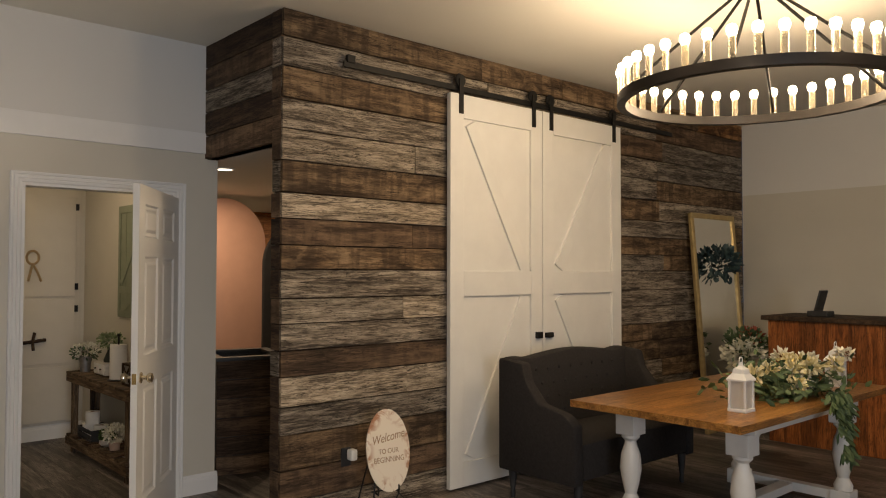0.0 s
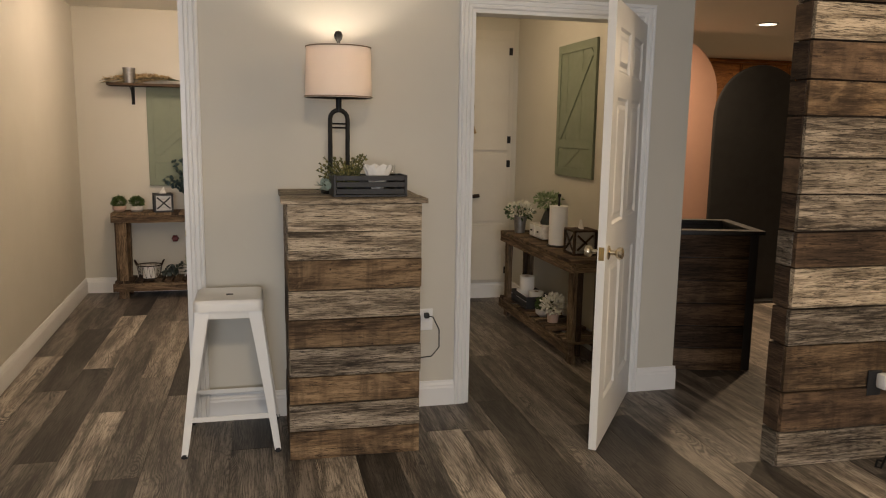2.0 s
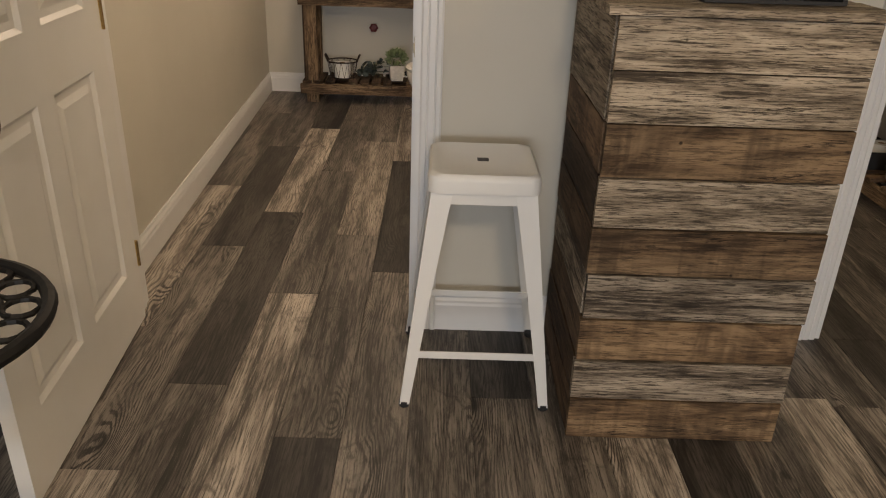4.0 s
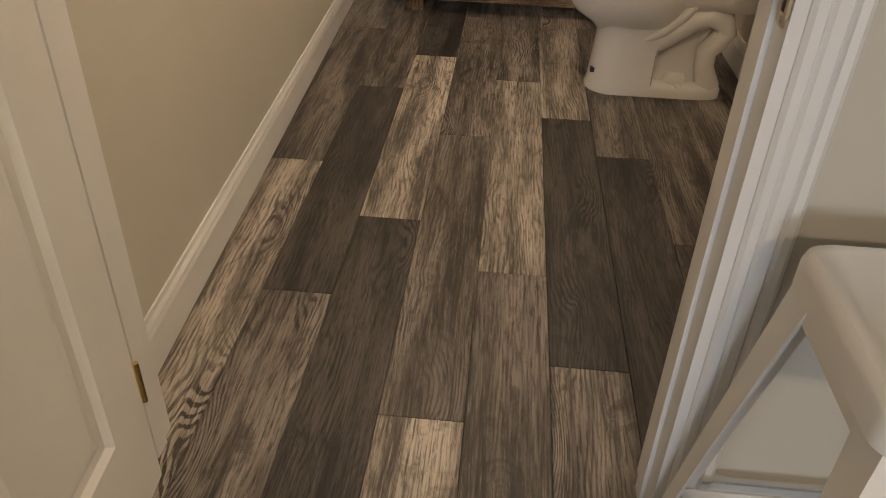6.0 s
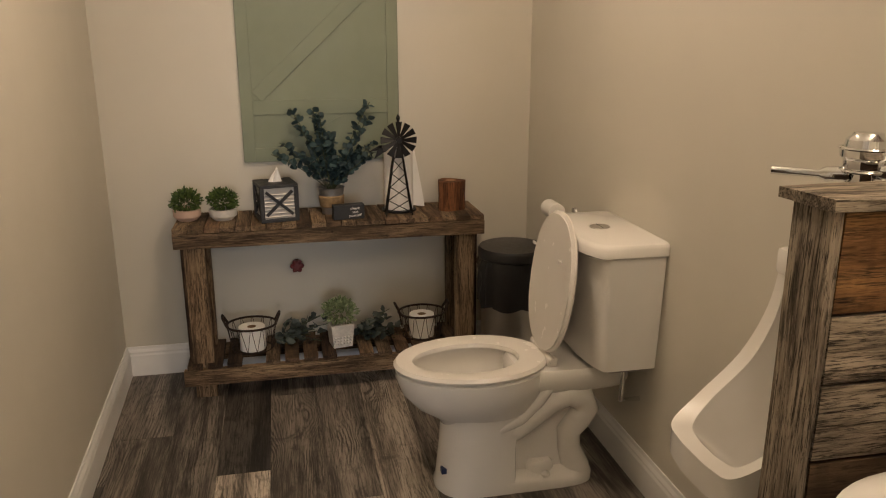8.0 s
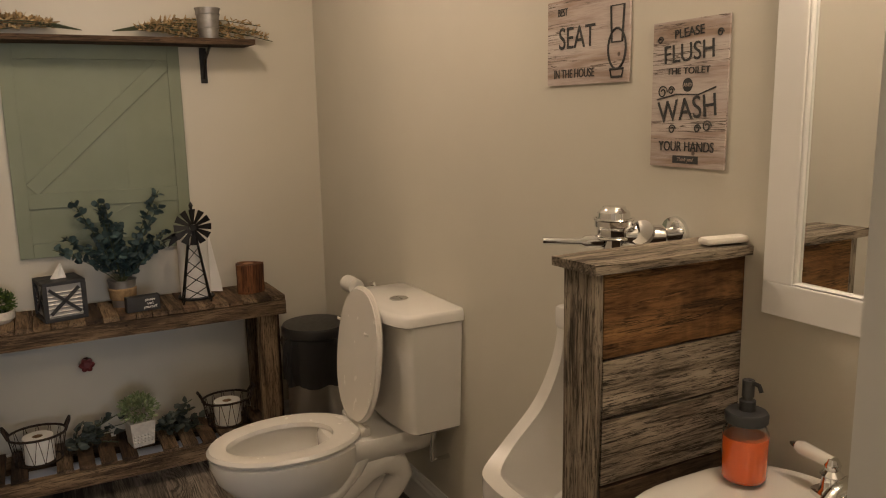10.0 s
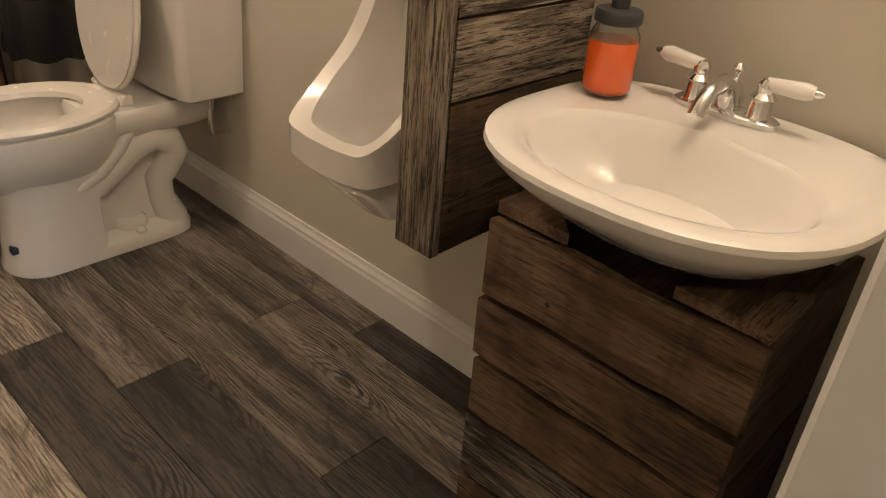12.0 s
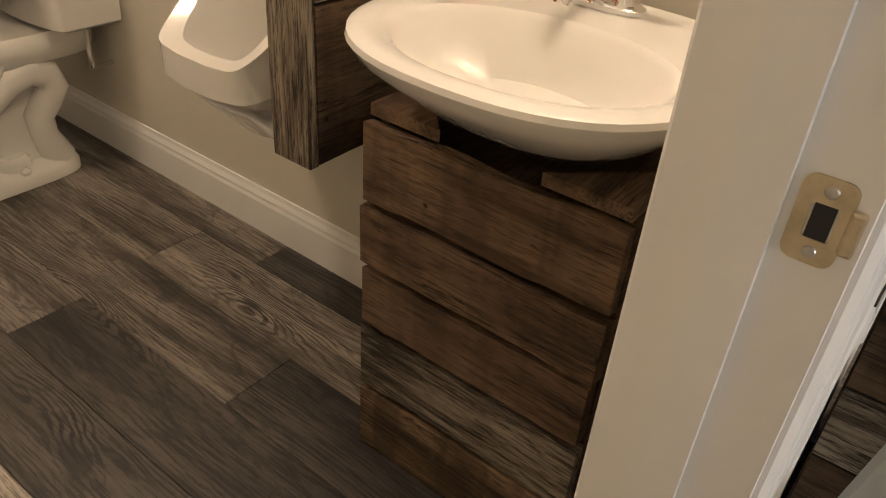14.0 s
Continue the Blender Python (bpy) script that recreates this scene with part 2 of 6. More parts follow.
M_W_PALLET = wood("pallet_wood", (0.045, 0.029, 0.017), (0.13, 0.088, 0.054), (0.25, 0.18, 0.112), stain=0.5, bumpy=0.35)
M_W_TABLE = wood("varnished_pine", (0.12, 0.05, 0.012), (0.27, 0.125, 0.032), (0.40, 0.20, 0.06), stain=0.3, rough=0.3, bumpy=0.1, island=True)
M_W_DESK = wood("red_cedar_boards", (0.10, 0.03, 0.008), (0.24, 0.075, 0.018), (0.36, 0.13, 0.035), stain=0.4, rough=0.45, bumpy=0.1)
M_W_CABINET = wood("honey_oak_cabinets", (0.20, 0.075, 0.02), (0.33, 0.135, 0.035), (0.42, 0.18, 0.05), stain=0.2, rough=0.4, bumpy=0.1)
TONES = {"g": M_W_GREY, "l": M_W_LIGHT, "t": M_W_TAN, "b": M_W_BROWN, "d": M_W_DARK, "r": M_W_RUST, "p": M_W_PALLET}

F_DARK = floor_wood("dark_floor_plank", (0.019, 0.0165, 0.0145), (0.05, 0.043, 0.037), (0.092, 0.08, 0.069))
F_MID = floor_wood("brown_grey_floor_plank", (0.042, 0.036, 0.03), (0.138, 0.118, 0.099), (0.265, 0.23, 0.193))
F_LIGHT = floor_wood("pale_floor_plank", (0.085, 0.072, 0.059), (0.31, 0.265, 0.218), (0.52, 0.455, 0.38))
F_GREY = floor_wood("greyed_floor_plank", (0.04, 0.034, 0.029), (0.15, 0.129, 0.11), (0.30, 0.262, 0.223))
F_FAR = floor_wood("mixed_floor_planks", (0.06, 0.05, 0.041), (0.17, 0.142, 0.118), (0.3, 0.25, 0.21), island=True)


# ---- mesh helpers ----
def part(name, bm, material, parent=None, label="", smooth=False, at=None):
    """Link a bmesh as one mesh object under a thing or under a part."""
    me = bpy.data.meshes.new(name)
    bm.to_mesh(me)
    bm.free()
    me.materials.append(material)
    if smooth:
        me.polygons.foreach_set("use_smooth", [True] * len(me.polygons))
        me.set_sharp_from_angle(angle=radians(40))
    ob = new(name, me)
    if parent is not None:
        ob.parent = parent
    if at is not None:
        ob.matrix_local = at
    if label:
        ob["label"] = label
    if name in ("leaves", "stems", "sprigs", "blooms", "red_blooms", "plumes", "greenery", "tissues"):
        ob["kind"] = "stuff"
    return ob


def thing(name, label, category, at=(0, 0, 0), rz=0, group=""):
    ob = new(name)
    ob.matrix_world = pose(*at, 0, 0, rz)
    ob.empty_display_size = 0.1
    return tagged(ob, label, category, group)


def setting(name, bm, material, label="", category="", smooth=False):
    return tagged(part(name, bm, material, smooth=smooth), label, category, kind="structure")


def add_box(bm, x0, x1, y0, y1, z0, z1, bevel=0.0, m=None):
    vs = [bm.verts.new((x, y, z)) for x in (x0, x1) for y in (y0, y1) for z in (z0, z1)]
    fs = [bm.faces.new([vs[i] for i in f]) for f in ((0, 1, 3, 2), (4, 6, 7, 5), (0, 4, 5, 1), (2, 3, 7, 6), (0, 2, 6, 4), (1, 5, 7, 3))]
    if bevel:
        es = list({e for f in fs for e in f.edges})
        r = bmesh.ops.bevel(bm, geom=es, offset=bevel, segments=2, affect="EDGES", profile=0.5)
        vs = list({v for f in r["faces"] for v in f.verts} | {v for v in vs if v.is_valid})
    if m is not None:
        bmesh.ops.transform(bm, matrix=m, verts=[v for v in vs if v.is_valid])
    return bm


def box(*a, bevel=0.0, m=None):
    return add_box(bmesh.new(), *a, bevel=bevel, m=m)


def add_loft(bm, rings, cap0=True, cap1=True, closed=True):
    """Skin a list of rings, each a list of points of equal number."""
    vv = [[bm.verts.new(p) for p in r] for r in rings]
    n = len(vv[0])
    for a, b in zip(vv, vv[1:]):
        for i in range(n if closed else n - 1):
            j = (i + 1) % n
            bm.faces.new((a[i], a[j], b[j], b[i]))
    if cap0:
        bm.faces.new(vv[0][::-1])
    if cap1:
        bm.faces.new(vv[-1])
    return bm


def loft(rings, cap0=True, cap1=True):
    bm = add_loft(bmesh.new(), rings, cap0, cap1)
    bmesh.ops.recalc_face_normals(bm, faces=bm.faces)
    return bm


def add_lathe(bm, profile, n=24, at=(0, 0, 0), sx=1.0, sy=1.0):
    """Turn a profile of (radius, height) about z."""
    rings = [[(at[0] + r * sx * math.cos(math.tau * i / n), at[1] + r * sy * math.sin(math.tau * i / n), at[2] + z) for i in range(n)] for r, z in profile]
    return add_loft(bm, rings)


def lathe(profile, n=24, at=(0, 0, 0), sx=1.0, sy=1.0):
    bm = add_lathe(bmesh.new(), profile, n, at, sx, sy)
    bmesh.ops.recalc_face_normals(bm, faces=bm.faces)
    return bm


def add_tube(bm, pts, r, n=8, closed=False):
    """A round bar along points; r is a number or one number a point."""
    pts = [Vector(p) for p in pts]
    rr = r if isinstance(r, (list, tuple)) else [r] * len(pts)
    rings, side = [], None
    for i, p in enumerate(pts):
        a = pts[i - 1] if i > 0 or closed else p
        b = pts[(i + 1) % len(pts)] if i < len(pts) - 1 or closed else p
        d = (b - a).normalized()
        if side is None:
            side = d.orthogonal().normalized()
        side = (side - d * side.dot(d))
        side = side.normalized() if side.length > 1e-6 else d.orthogonal().normalized()
        up = d.cross(side)
        rings.append([p + rr[i] * (math.cos(math.tau * k / n) * side + math.sin(math.tau * k / n) * up) for k in range(n)])
    if closed:
        rings.append(rings[0])
    return add_loft(bm, rings, not closed, not closed)


def tube(pts, r, n=8, closed=False):
    bm = add_tube(bmesh.new(), pts, r, n, closed)
    bmesh.ops.recalc_face_normals(bm, faces=bm.faces)
    return bm


def arc(cx, cy, r, a0, a1, n):
    return [(cx + r * math.cos(radians(a0 + (a1 - a0) * i / n)), cy + r * math.sin(radians(a0 + (a1 - a0) * i / n))) for i in range(n + 1)]


def prism(poly, y0, y1, bevel=0.0):
    """A polygon in x and z, drawn out along y."""
    bm = bmesh.new()
    a = [bm.verts.new((x, y0, z)) for x, z in poly]
    b = [bm.verts.new((x, y1, z)) for x, z in poly]
    bm.faces.new(a)
    bm.faces.new(b[::-1])
    for i in range(len(poly)):
        j = (i + 1) % len(poly)
        bm.faces.new((a[j], a[i], b[i], b[j]))
    bmesh.ops.recalc_face_normals(bm, faces=bm.faces)
    if bevel:
        bmesh.ops.bevel(bm, geom=list(bm.edges), offset=bevel, segments=2, affect="EDGES", profile=0.5)
    return bm


RNG = random.Random(7)


def board_mesh(length, thick, height, rough=0.0015, segs=5, chip=0.003):
    """A sawn board along x, its long edges a little uneven."""
    vs, fs = [], []
    for i in range(segs + 1):
        x = -length / 2 + length * i / segs
        for sy, sz in ((-1, -1), (-1, 1), (1, 1), (1, -1)):
            j = rough if 0 < i < segs else rough * 0.7
            vs.append((x + RNG.uniform(-j, j), sy * thick / 2 + RNG.uniform(-j, j) * 0.6, sz * height / 2 + RNG.uniform(-chip, 0) * sz))
    for i in range(segs):
        for k in range(4):
            a, b = i * 4 + k, i * 4 + (k + 1) % 4
            fs.append((a, b, b + 4, a + 4))
    fs += [(3, 2, 1, 0), tuple(segs * 4 + k for k in range(4))]
    me = bpy.data.meshes.new("board")
    me.from_pydata(vs, [], fs)
    me.update()
    return me


def board(parent, at, size, tone, turn=(0, 0, 0), name="board", **kw):
    """One board, size (length, thickness, height), its length along its own x."""
    me = board_mesh(*size, **kw)
    me.materials.append(TONES[tone] if isinstance(tone, str) else tone)
    ob = new(name, me)
    ob.parent = parent
    ob.matrix_local = pose(*at, *turn)
    return ob


# ---- rooms ----
Y0, Y1 = 4.98, 5.10          # hall wall
HC = 3.12                    # hall ceiling
DOOR_H = 2.07
D1A, D1B, D2A, D2B = -1.19, -0.206, 1.187, 2.13
RW, RWS, RE, RN = -1.38, -1.27, 0.465, 8.257   # restroom faces: west at its far and near end, east, north

bm = bmesh.new()
for x0, x1, z0, z1 in ((-4.0, D1A, 0, 2.36), (D1A, D1B, DOOR_H, 2.36), (D1B, D2A, 0, 2.36), (D2A, D2B, DOOR_H, 2.36), (D2B, 2.43, 0, 2.36)):
    add_box(bm, x0, x1, Y0, Y1, z0, z1)
setting("wall_north", bm, M_WALL, "greige painted wall with two doorways", "wall")
setting("wall_north_upper", box(-4.0, 2.43, Y0, Y1, 2.36, HC), M_WALL_UP, "pale painted wall above the white band", "wall")
setting("trim_band", box(-4.0, 2.335, Y0 - 0.018, Y0, 2.355, 2.50, bevel=0.003), M_TRIM, "flat white painted band along the wall", "trim")
bm = bmesh.new()
low = [bm.verts.new((x, y, 0)) for x, y in ((RW - 0.24, Y1), (RWS, Y1), (RW, RN), (RW - 0.24, RN))]
high = [bm.verts.new((v.co.x, v.co.y, 2.44)) for v in low]
bm.faces.new(low[::-1])
bm.faces.new(high)
for i in range(4):
    bm.faces.new((low[i], low[(i + 1) % 4], high[(i + 1) % 4], high[i]))
setting("wall_restroom_west", bm, M_WALL, "greige painted restroom wall", "wall")
setting("wall_restroom_north", box(RW - 0.24, RE, RN, RN + 0.12, 0, 2.44), M_WALL, "greige painted restroom wall behind the console table", "wall")
setting("wall_restroom_east", box(RE, RE + 0.12, Y1, RN + 0.12, 0, 2.44), M_WALL, "greige painted wall behind toilet and basin", "wall")
setting("ceiling_restroom", box(RW - 0.24, RE + 0.12, Y1, RN + 0.12, 2.44, 2.5), M_CEIL, "white painted restroom ceiling", "ceiling")
setting("wall_storeroom_north", box(RE + 0.12, 2.43, 7.52, 7.64, 0, 2.44), M_WALL, "greige painted wall of the second room", "wall")
setting("wall_storeroom_east", box(2.30, 2.43, Y1, 7.52, 0, 2.44), M_WALL, "greige painted wall behind the second console table", "wall")
setting("ceiling_storeroom", box(RE + 0.12, 2.43, Y1, 7.64, 2.44, 2.5), M_CEIL, "white ceiling of the second room", "ceiling")
setting("ceiling_hall", box(-4.1, 8.1, -4.1, Y1, HC, HC + 0.1), M_CEIL, "pale plastered ceiling of the hall", "ceiling")
setting("wall_east", box(7.95, 8.07, -4.1, 3.9, 0, 2.36), M_WALL, "beige painted end wall", "wall")
setting("wall_east_upper", box(7.95, 8.07, -4.1, 3.9, 2.36, HC), M_WALL_UP, "pale upper end wall", "wall")
bm = bmesh.new()
for x0, x1, z0, z1 in ((-4.1, -1.6, 0, HC), (-1.6, 0.4, 0, 0.8), (-1.6, 0.4, 2.4, HC), (0.4, 8.1, 0, HC)):
    add_box(bm, x0, x1, -4.12, -4.0, z0, z1)
setting("wall_south", bm, M_WALL, "greige painted wall with a window", "wall")
setting("wall_west", box(-4.1, -4.0, -4.0, Y1, 0, HC), M_WALL, "greige painted side wall", "wall")
# kitchen behind the plank wall
setting("ceiling_kitchen", box(2.36, 8.1, 4.02, 9.6, 2.32, 2.40), M_CEIL, "low cream ceiling of the kitchen", "ceiling")
setting("wall_kitchen_north", box(2.43, 8.1, 9.4, 9.52, 0, 2.32), M_WALL, "cream painted kitchen wall", "wall")
setting("wall_kitchen_east", box(7.98, 8.1, 4.02, 9.4, 0, 2.32), M_WALL, "cream painted kitchen wall", "wall")
setting("wall_kitchen_west", box(2.312, 2.43, 7.64, 9.4, 0, 2.32), M_WALL, "cream painted kitchen wall", "wall")


def baseboard(a, b, face):
    """Moulded baseboard from a to b; face: the way it fronts."""
    (ax, ay), (bx, by) = a, b
    prof = [(0, 0), (0.016, 0), (0.016, 0.095), (0.013, 0.104), (0.013, 0.112), (0.007, 0.124), (0.005, 0.135), (0, 0.135)]
    rings = [[(px + face[0] * d, py + face[1] * d, z) for d, z in prof] for px, py in (a, b)]
    return setting("baseboard", loft(rings), M_TRIM, "white moulded baseboard along the wall", "baseboard")


CW = 0.066
baseboard((-4.0, Y0), (D1A - CW, Y0), (0, -1))
baseboard((D1B + CW, Y0), (D2A - CW, Y0), (0, -1))
baseboard((D2B + CW, Y0), (2.446, Y0), (0, -1))
baseboard((2.43, Y0), (2.43, 7.5), (1, 0))
baseboard((RWS, Y1), (RW, RN), (1, 0))
baseboard((RW, RN), (RE, RN), (0, -1))
baseboard((RE, Y1), (RE, RN), (-1, 0))
baseboard((RE + 0.12, 7.52), (2.30, 7.52), (0, -1))
baseboard((2.30, Y1), (2.30, 7.52), (-1, 0))
baseboard((7.95, -4), (7.95, 3.9), (-1, 0))


def casing(name, a, b, y, out):
    """Fluted casing round an opening from x a to x b on the wall face y, proud towards out."""
    prof = [(0, 0.008), (0.006, 0.014), (0.018, 0.015), (0.022, 0.011), (0.027, 0.016), (0.042, 0.017), (0.046, 0.012), (0.05, 0.019), (0.06, 0.021), (CW, 0.017), (CW, 0)]
    rings = []
    for cx, cz, sx, sz in ((a, 0, -1, 0), (a, DOOR_H, -1, 1), (b, DOOR_H, 1, 1), (b, 0, 1, 0)):
        rings.append([(cx + sx * d, y + out * h, cz + sz * d) for d, h in [(0, 0)] + prof])
    return setting(name, loft(rings), M_TRIM, "white fluted door casing", "trim", smooth=False)


def jamb(name, a, b):
    bm = bmesh.new()
    for s, x in ((1, a), (-1, b)):
        add_box(bm, min(x, x + s * 0.018), max(x, x + s * 0.018), Y0 - 0.004, Y1 + 0.004, 0, DOOR_H)
        add_box(bm, min(x + s * 0.018, x + s * 0.026), max(x + s * 0.018, x + s * 0.026), Y0 + 0.045, Y0 + 0.085, 0, DOOR_H - 0.018)
    add_box(bm, a + 0.018, b - 0.018, Y0 - 0.004, Y1 + 0.004, DOOR_H - 0.018, DOOR_H)
    return setting(name, bm, M_TRIM, "white painted door jamb with stop", "trim")


for a, b, n in ((D1A, D1B, "restroom"), (D2A, D2B, "storeroom")):
    casing("door_casing_" + n, a, b, Y0, -1)
    casing("door_casing_inner_" + n, a, b, Y1, 1)
    jamb("door_jamb_" + n, a, b)


# ---- doors ----
def panel_door(name, label, at, rz, side):
    """Six-panel door, hinged at its own origin and reaching along +x; side: the way the hinge barrels lie."""
    W, H, T = 0.90, 2.03, 0.036
    d = thing(name, label, "door", at, rz)
    bm = bmesh.new()
    cols = (0, 0.115, 0.4, 0.5, 0.785, W)
    rows = (0, 0.22, 0.88, 1.05, 1.62, 1.73, 1.925, H)
    for i in (0, 2, 4):
        add_box(bm, cols[i], cols[i + 1], -T / 2, T / 2, 0.012, H)
    for i in (1, 3):
        for j in (0, 2, 4, 6):
            add_box(bm, cols[i], cols[i + 1], -T / 2, T / 2, max(rows[j], 0.012), rows[j + 1])
    part("body", bm, M_DOOR, d)
    for i in (1, 3):
        for j in (1, 3, 5):
            x0, x1, z0, z1 = cols[i], cols[i + 1], rows[j], rows[j + 1]
            rings = []
            for ins, yy in ((0, -0.018), (0.012, -0.008), (0.03, -0.007), (0.05, -0.015)):
                rings.append([(x0 + ins, yy, z0 + ins), (x1 - ins, yy, z0 + ins), (x1 - ins, yy, z1 - ins), (x0 + ins, yy, z1 - ins)])
            back = [[(x, -y, z) for x, y, z in r] for r in rings[::-1]]
            part("panel", loft(rings[::-1] + back[::-1]), M_DOOR, d)
    for s in (-1, 1):
        k = part("knob", lathe([(0.001, 0), (0.032, 0), (0.032, 0.006), (0.012, 0.012), (0.011, 0.032), (0.022, 0.04), (0.029, 0.052), (0.027, 0.064), (0.012, 0.071), (0.001, 0.072)], 20), M_NICKEL, d, "satin brass door knob", True)
        k.matrix_local = pose(W - 0.06, s * T / 2, 0.93, -90 * s)
    part("latch_plate", box(W, W + 0.002, -0.012, 0.012, 0.90, 0.96), M_BRASS, d, "brass latch plate")
    for z in (0.25, 1.02, 1.8):
        bm = lathe([(0.006, -0.045), (0.006, 0.045)], 8, (-0.004, side * (T / 2 + 0.003), z))
        add_box(bm, -0.003, 0.0, min(0, side * T / 2), max(0, side * T / 2), z - 0.044, z + 0.044)
        part("hinge", bm, M_BRASS, d, "brass hinge")
    return d


panel_door("restroom_door", "white six-panel door standing open into the hall", (-1.155, Y0 - 0.004, 0), -86.2, 1)
d2 = panel_door("storeroom_door", "white six-panel door half open, brass hinges and knob", (D2B - 0.004, Y0 - 0.018, 0), -125.9, -1)
part("room_sign", box(0.40, 0.52, -0.024, -0.018, 1.60, 1.66, bevel=0.002), M_BLACK, d2, "small dark room sign")

# strike plate on the restroom jamb
s = thing("strike_plate", "worn brass strike plate on the white door jamb", "hardware", (D1B - 0.018, 5.003, 0.951))
M_AGED = plain("aged_brass", (0.55, 0.47, 0.33), 0.4, 0.8, vary=0.2, scale=40)
outer = [p for cx, cy, a in ((1, 1, 0), (-1, 1, 90), (-1, -1, 180), (1, -1, 270)) for p in arc(cx * 0.008, cy * 0.021, 0.008, a, a + 90, 5)]
inner = [p for cx, cy, a in ((1, 1, 0), (-1, 1, 90), (-1, -1, 180), (1, -1, 270)) for p in arc(-0.001 + cx * 0.006, cy * 0.010, 0.002, a, a + 90, 5)]
rings = [[(x, y, z) for y, z in ring] for ring, x in ((inner, 0.0), (outer, 0.0), (outer, -0.0018), (inner, -0.0022), (inner, 0.0))]
part("plate", loft(rings, False, False), M_AGED, s)
part("lip", box(-0.006, -0.0002, -0.024, -0.015, -0.015, 0.015, bevel=0.002), M_AGED, s)
part("latch_hole", box(-0.0012, -0.0004, -0.0075, 0.0055, -0.012, 0.012), M_BLACKP, s)
for z in (-0.0205, 0.0205):
    part("screw", lathe([(0.0045, 0), (0.0038, 0.0012), (0.001, 0.0016)], 10), M_STEEL, s, at=pose(-0.0021, -0.001, z, 0, -90, 0), smooth=True)

# ---- plank wall ----
PX0, PX1, PY0, PY1 = 2.335, 7.95, 3.905, 4.02
pw = setting("wall_plank_core", box(PX0 + 0.02, PX1, PY0 + 0.022, PY1, 0, HC), M_W_DARK, "reclaimed barn board wall of mixed grey and brown planks", "wall")
courses, z = "gbtglbglgtbltlgtgt", 0.0
edges = [0, 0.165, 0.35, 0.56, 0.725, 0.905, 1.06, 1.22, 1.372, 1.546, 1.694, 1.854, 2.01, 2.204, 2.394, 2.58, 2.77, 2.95, HC]
hs = [b_ - a_ for a_, b_ in zip(edges, edges[1:])]
other = "gtbglgtgbtglbtgtrg"
for n, h in enumerate(hs):
    x = PX0
    cut = [3.62 - RNG.uniform(0.25, 0.75)] if n % 3 == 1 else []
    cut += [3.62 + RNG.uniform(0.1, 0.6), 5.2 + RNG.uniform(-0.5, 0.4), 6.2 + RNG.uniform(0, 0.9), PX1]
    for i, c in enumerate(cut):
        tone = courses[n] if c <= 4.3 else RNG.choice(other)
        if n > 16:
            tone = "tttr"[i % 4]
        th = 0.021 + RNG.uniform(-0.003, 0.006)
        board(pw, ((x + c) / 2, PY0 + 0.022 - th / 2, z + h / 2), (c - x - 0.002, th, h - 0.004), tone, name="plank", chip=0.005)
        x = c
    # short pieces on the end of the wall
    board(pw, (PX0 + 0.02 - 0.011, (PY0 + PY1) / 2 + 0.012, z + h / 2), (PY1 - PY0 - 0.02, 0.02 + RNG.uniform(0, 0.012), h - 0.004), RNG.choice("gbdbgd"), (0, 0, 90), name="plank", chip=0.005, segs=3)
    z += h
# boxed head over the kitchen opening
hd = setting("soffit_core", box(PX0 + 0.02, 2.43, PY1, Y0, 2.32, HC), M_W_DARK, "dark barn board box over the kitchen opening", "soffit")
for i in range(5):
    board(hd, (PX0 + 0.01, (PY1 + Y0) / 2 - 0.05, 2.32 + 0.16 * (i + 0.5)), (Y0 - PY0 - 0.02, 0.02, 0.156), "bdgbd"[i], (0, 0, 90), name="plank")

# ---- barn doors on a rail ----
def barn_door(x0, x1, flip):
    d = thing("barn_door", "white painted sliding barn door with diagonal brace", "door", ((x0 + x1) / 2, PY0 - 0.05, 0), group="sliding barn doors")
    w, h = (x1 - x0) / 2 - 0.004, 2.80
    part("backing", box(-w + 0.005, w - 0.005, 0.0, 0.022, 0.02, h - 0.004), M_BARN, d)
    for s in (-1, 1):
        part("stile", box(min(s * w, s * (w - 0.13)), max(s * w, s * (w - 0.13)), -0.02, 0, 0.02, h, bevel=0.002), M_BARN, d)
    for a, b in ((0.02, 0.19), (1.36, 1.54), (h - 0.17, h)):
        part("rail", box(-w + 0.13, w - 0.13, -0.02, 0, a, b, bevel=0.002), M_BARN, d)
    for z0, z1, s in ((1.54, h - 0.17, flip), (0.19, 1.36, -flip)):
        a, b = Vector((-s * (w - 0.2), 0, z1 - 0.03)), Vector((s * (w - 0.2), 0, z0 + 0.03))
        v = b - a
        L, ang = v.length, math.degrees(math.atan2(-v.z, v.x))
        part("brace", box(-L / 2, L / 2, -0.018, 0, -0.05, 0.05, bevel=0.002), M_BARN, d, at=pose((a.x + b.x) / 2, 0, (a.z + b.z) / 2, 0, ang, 0))
    for s in (-1, 1):
        part("hanger_strap", box(s * (w - 0.1) - 0.02, s * (w - 0.1) + 0.02, -0.028, -0.02, h - 0.14, h + 0.11), M_BLACK, d, "black steel hanger strap")
        part("hanger_wheel", lathe([(0.001, -0.01), (0.045, -0.01), (0.05, 0), (0.045, 0.01), (0.001, 0.01)], 20), M_BLACK, d, "black steel hanger wheel", True, pose(s * (w - 0.1), -0.01, h + 0.1, 90))
    return d


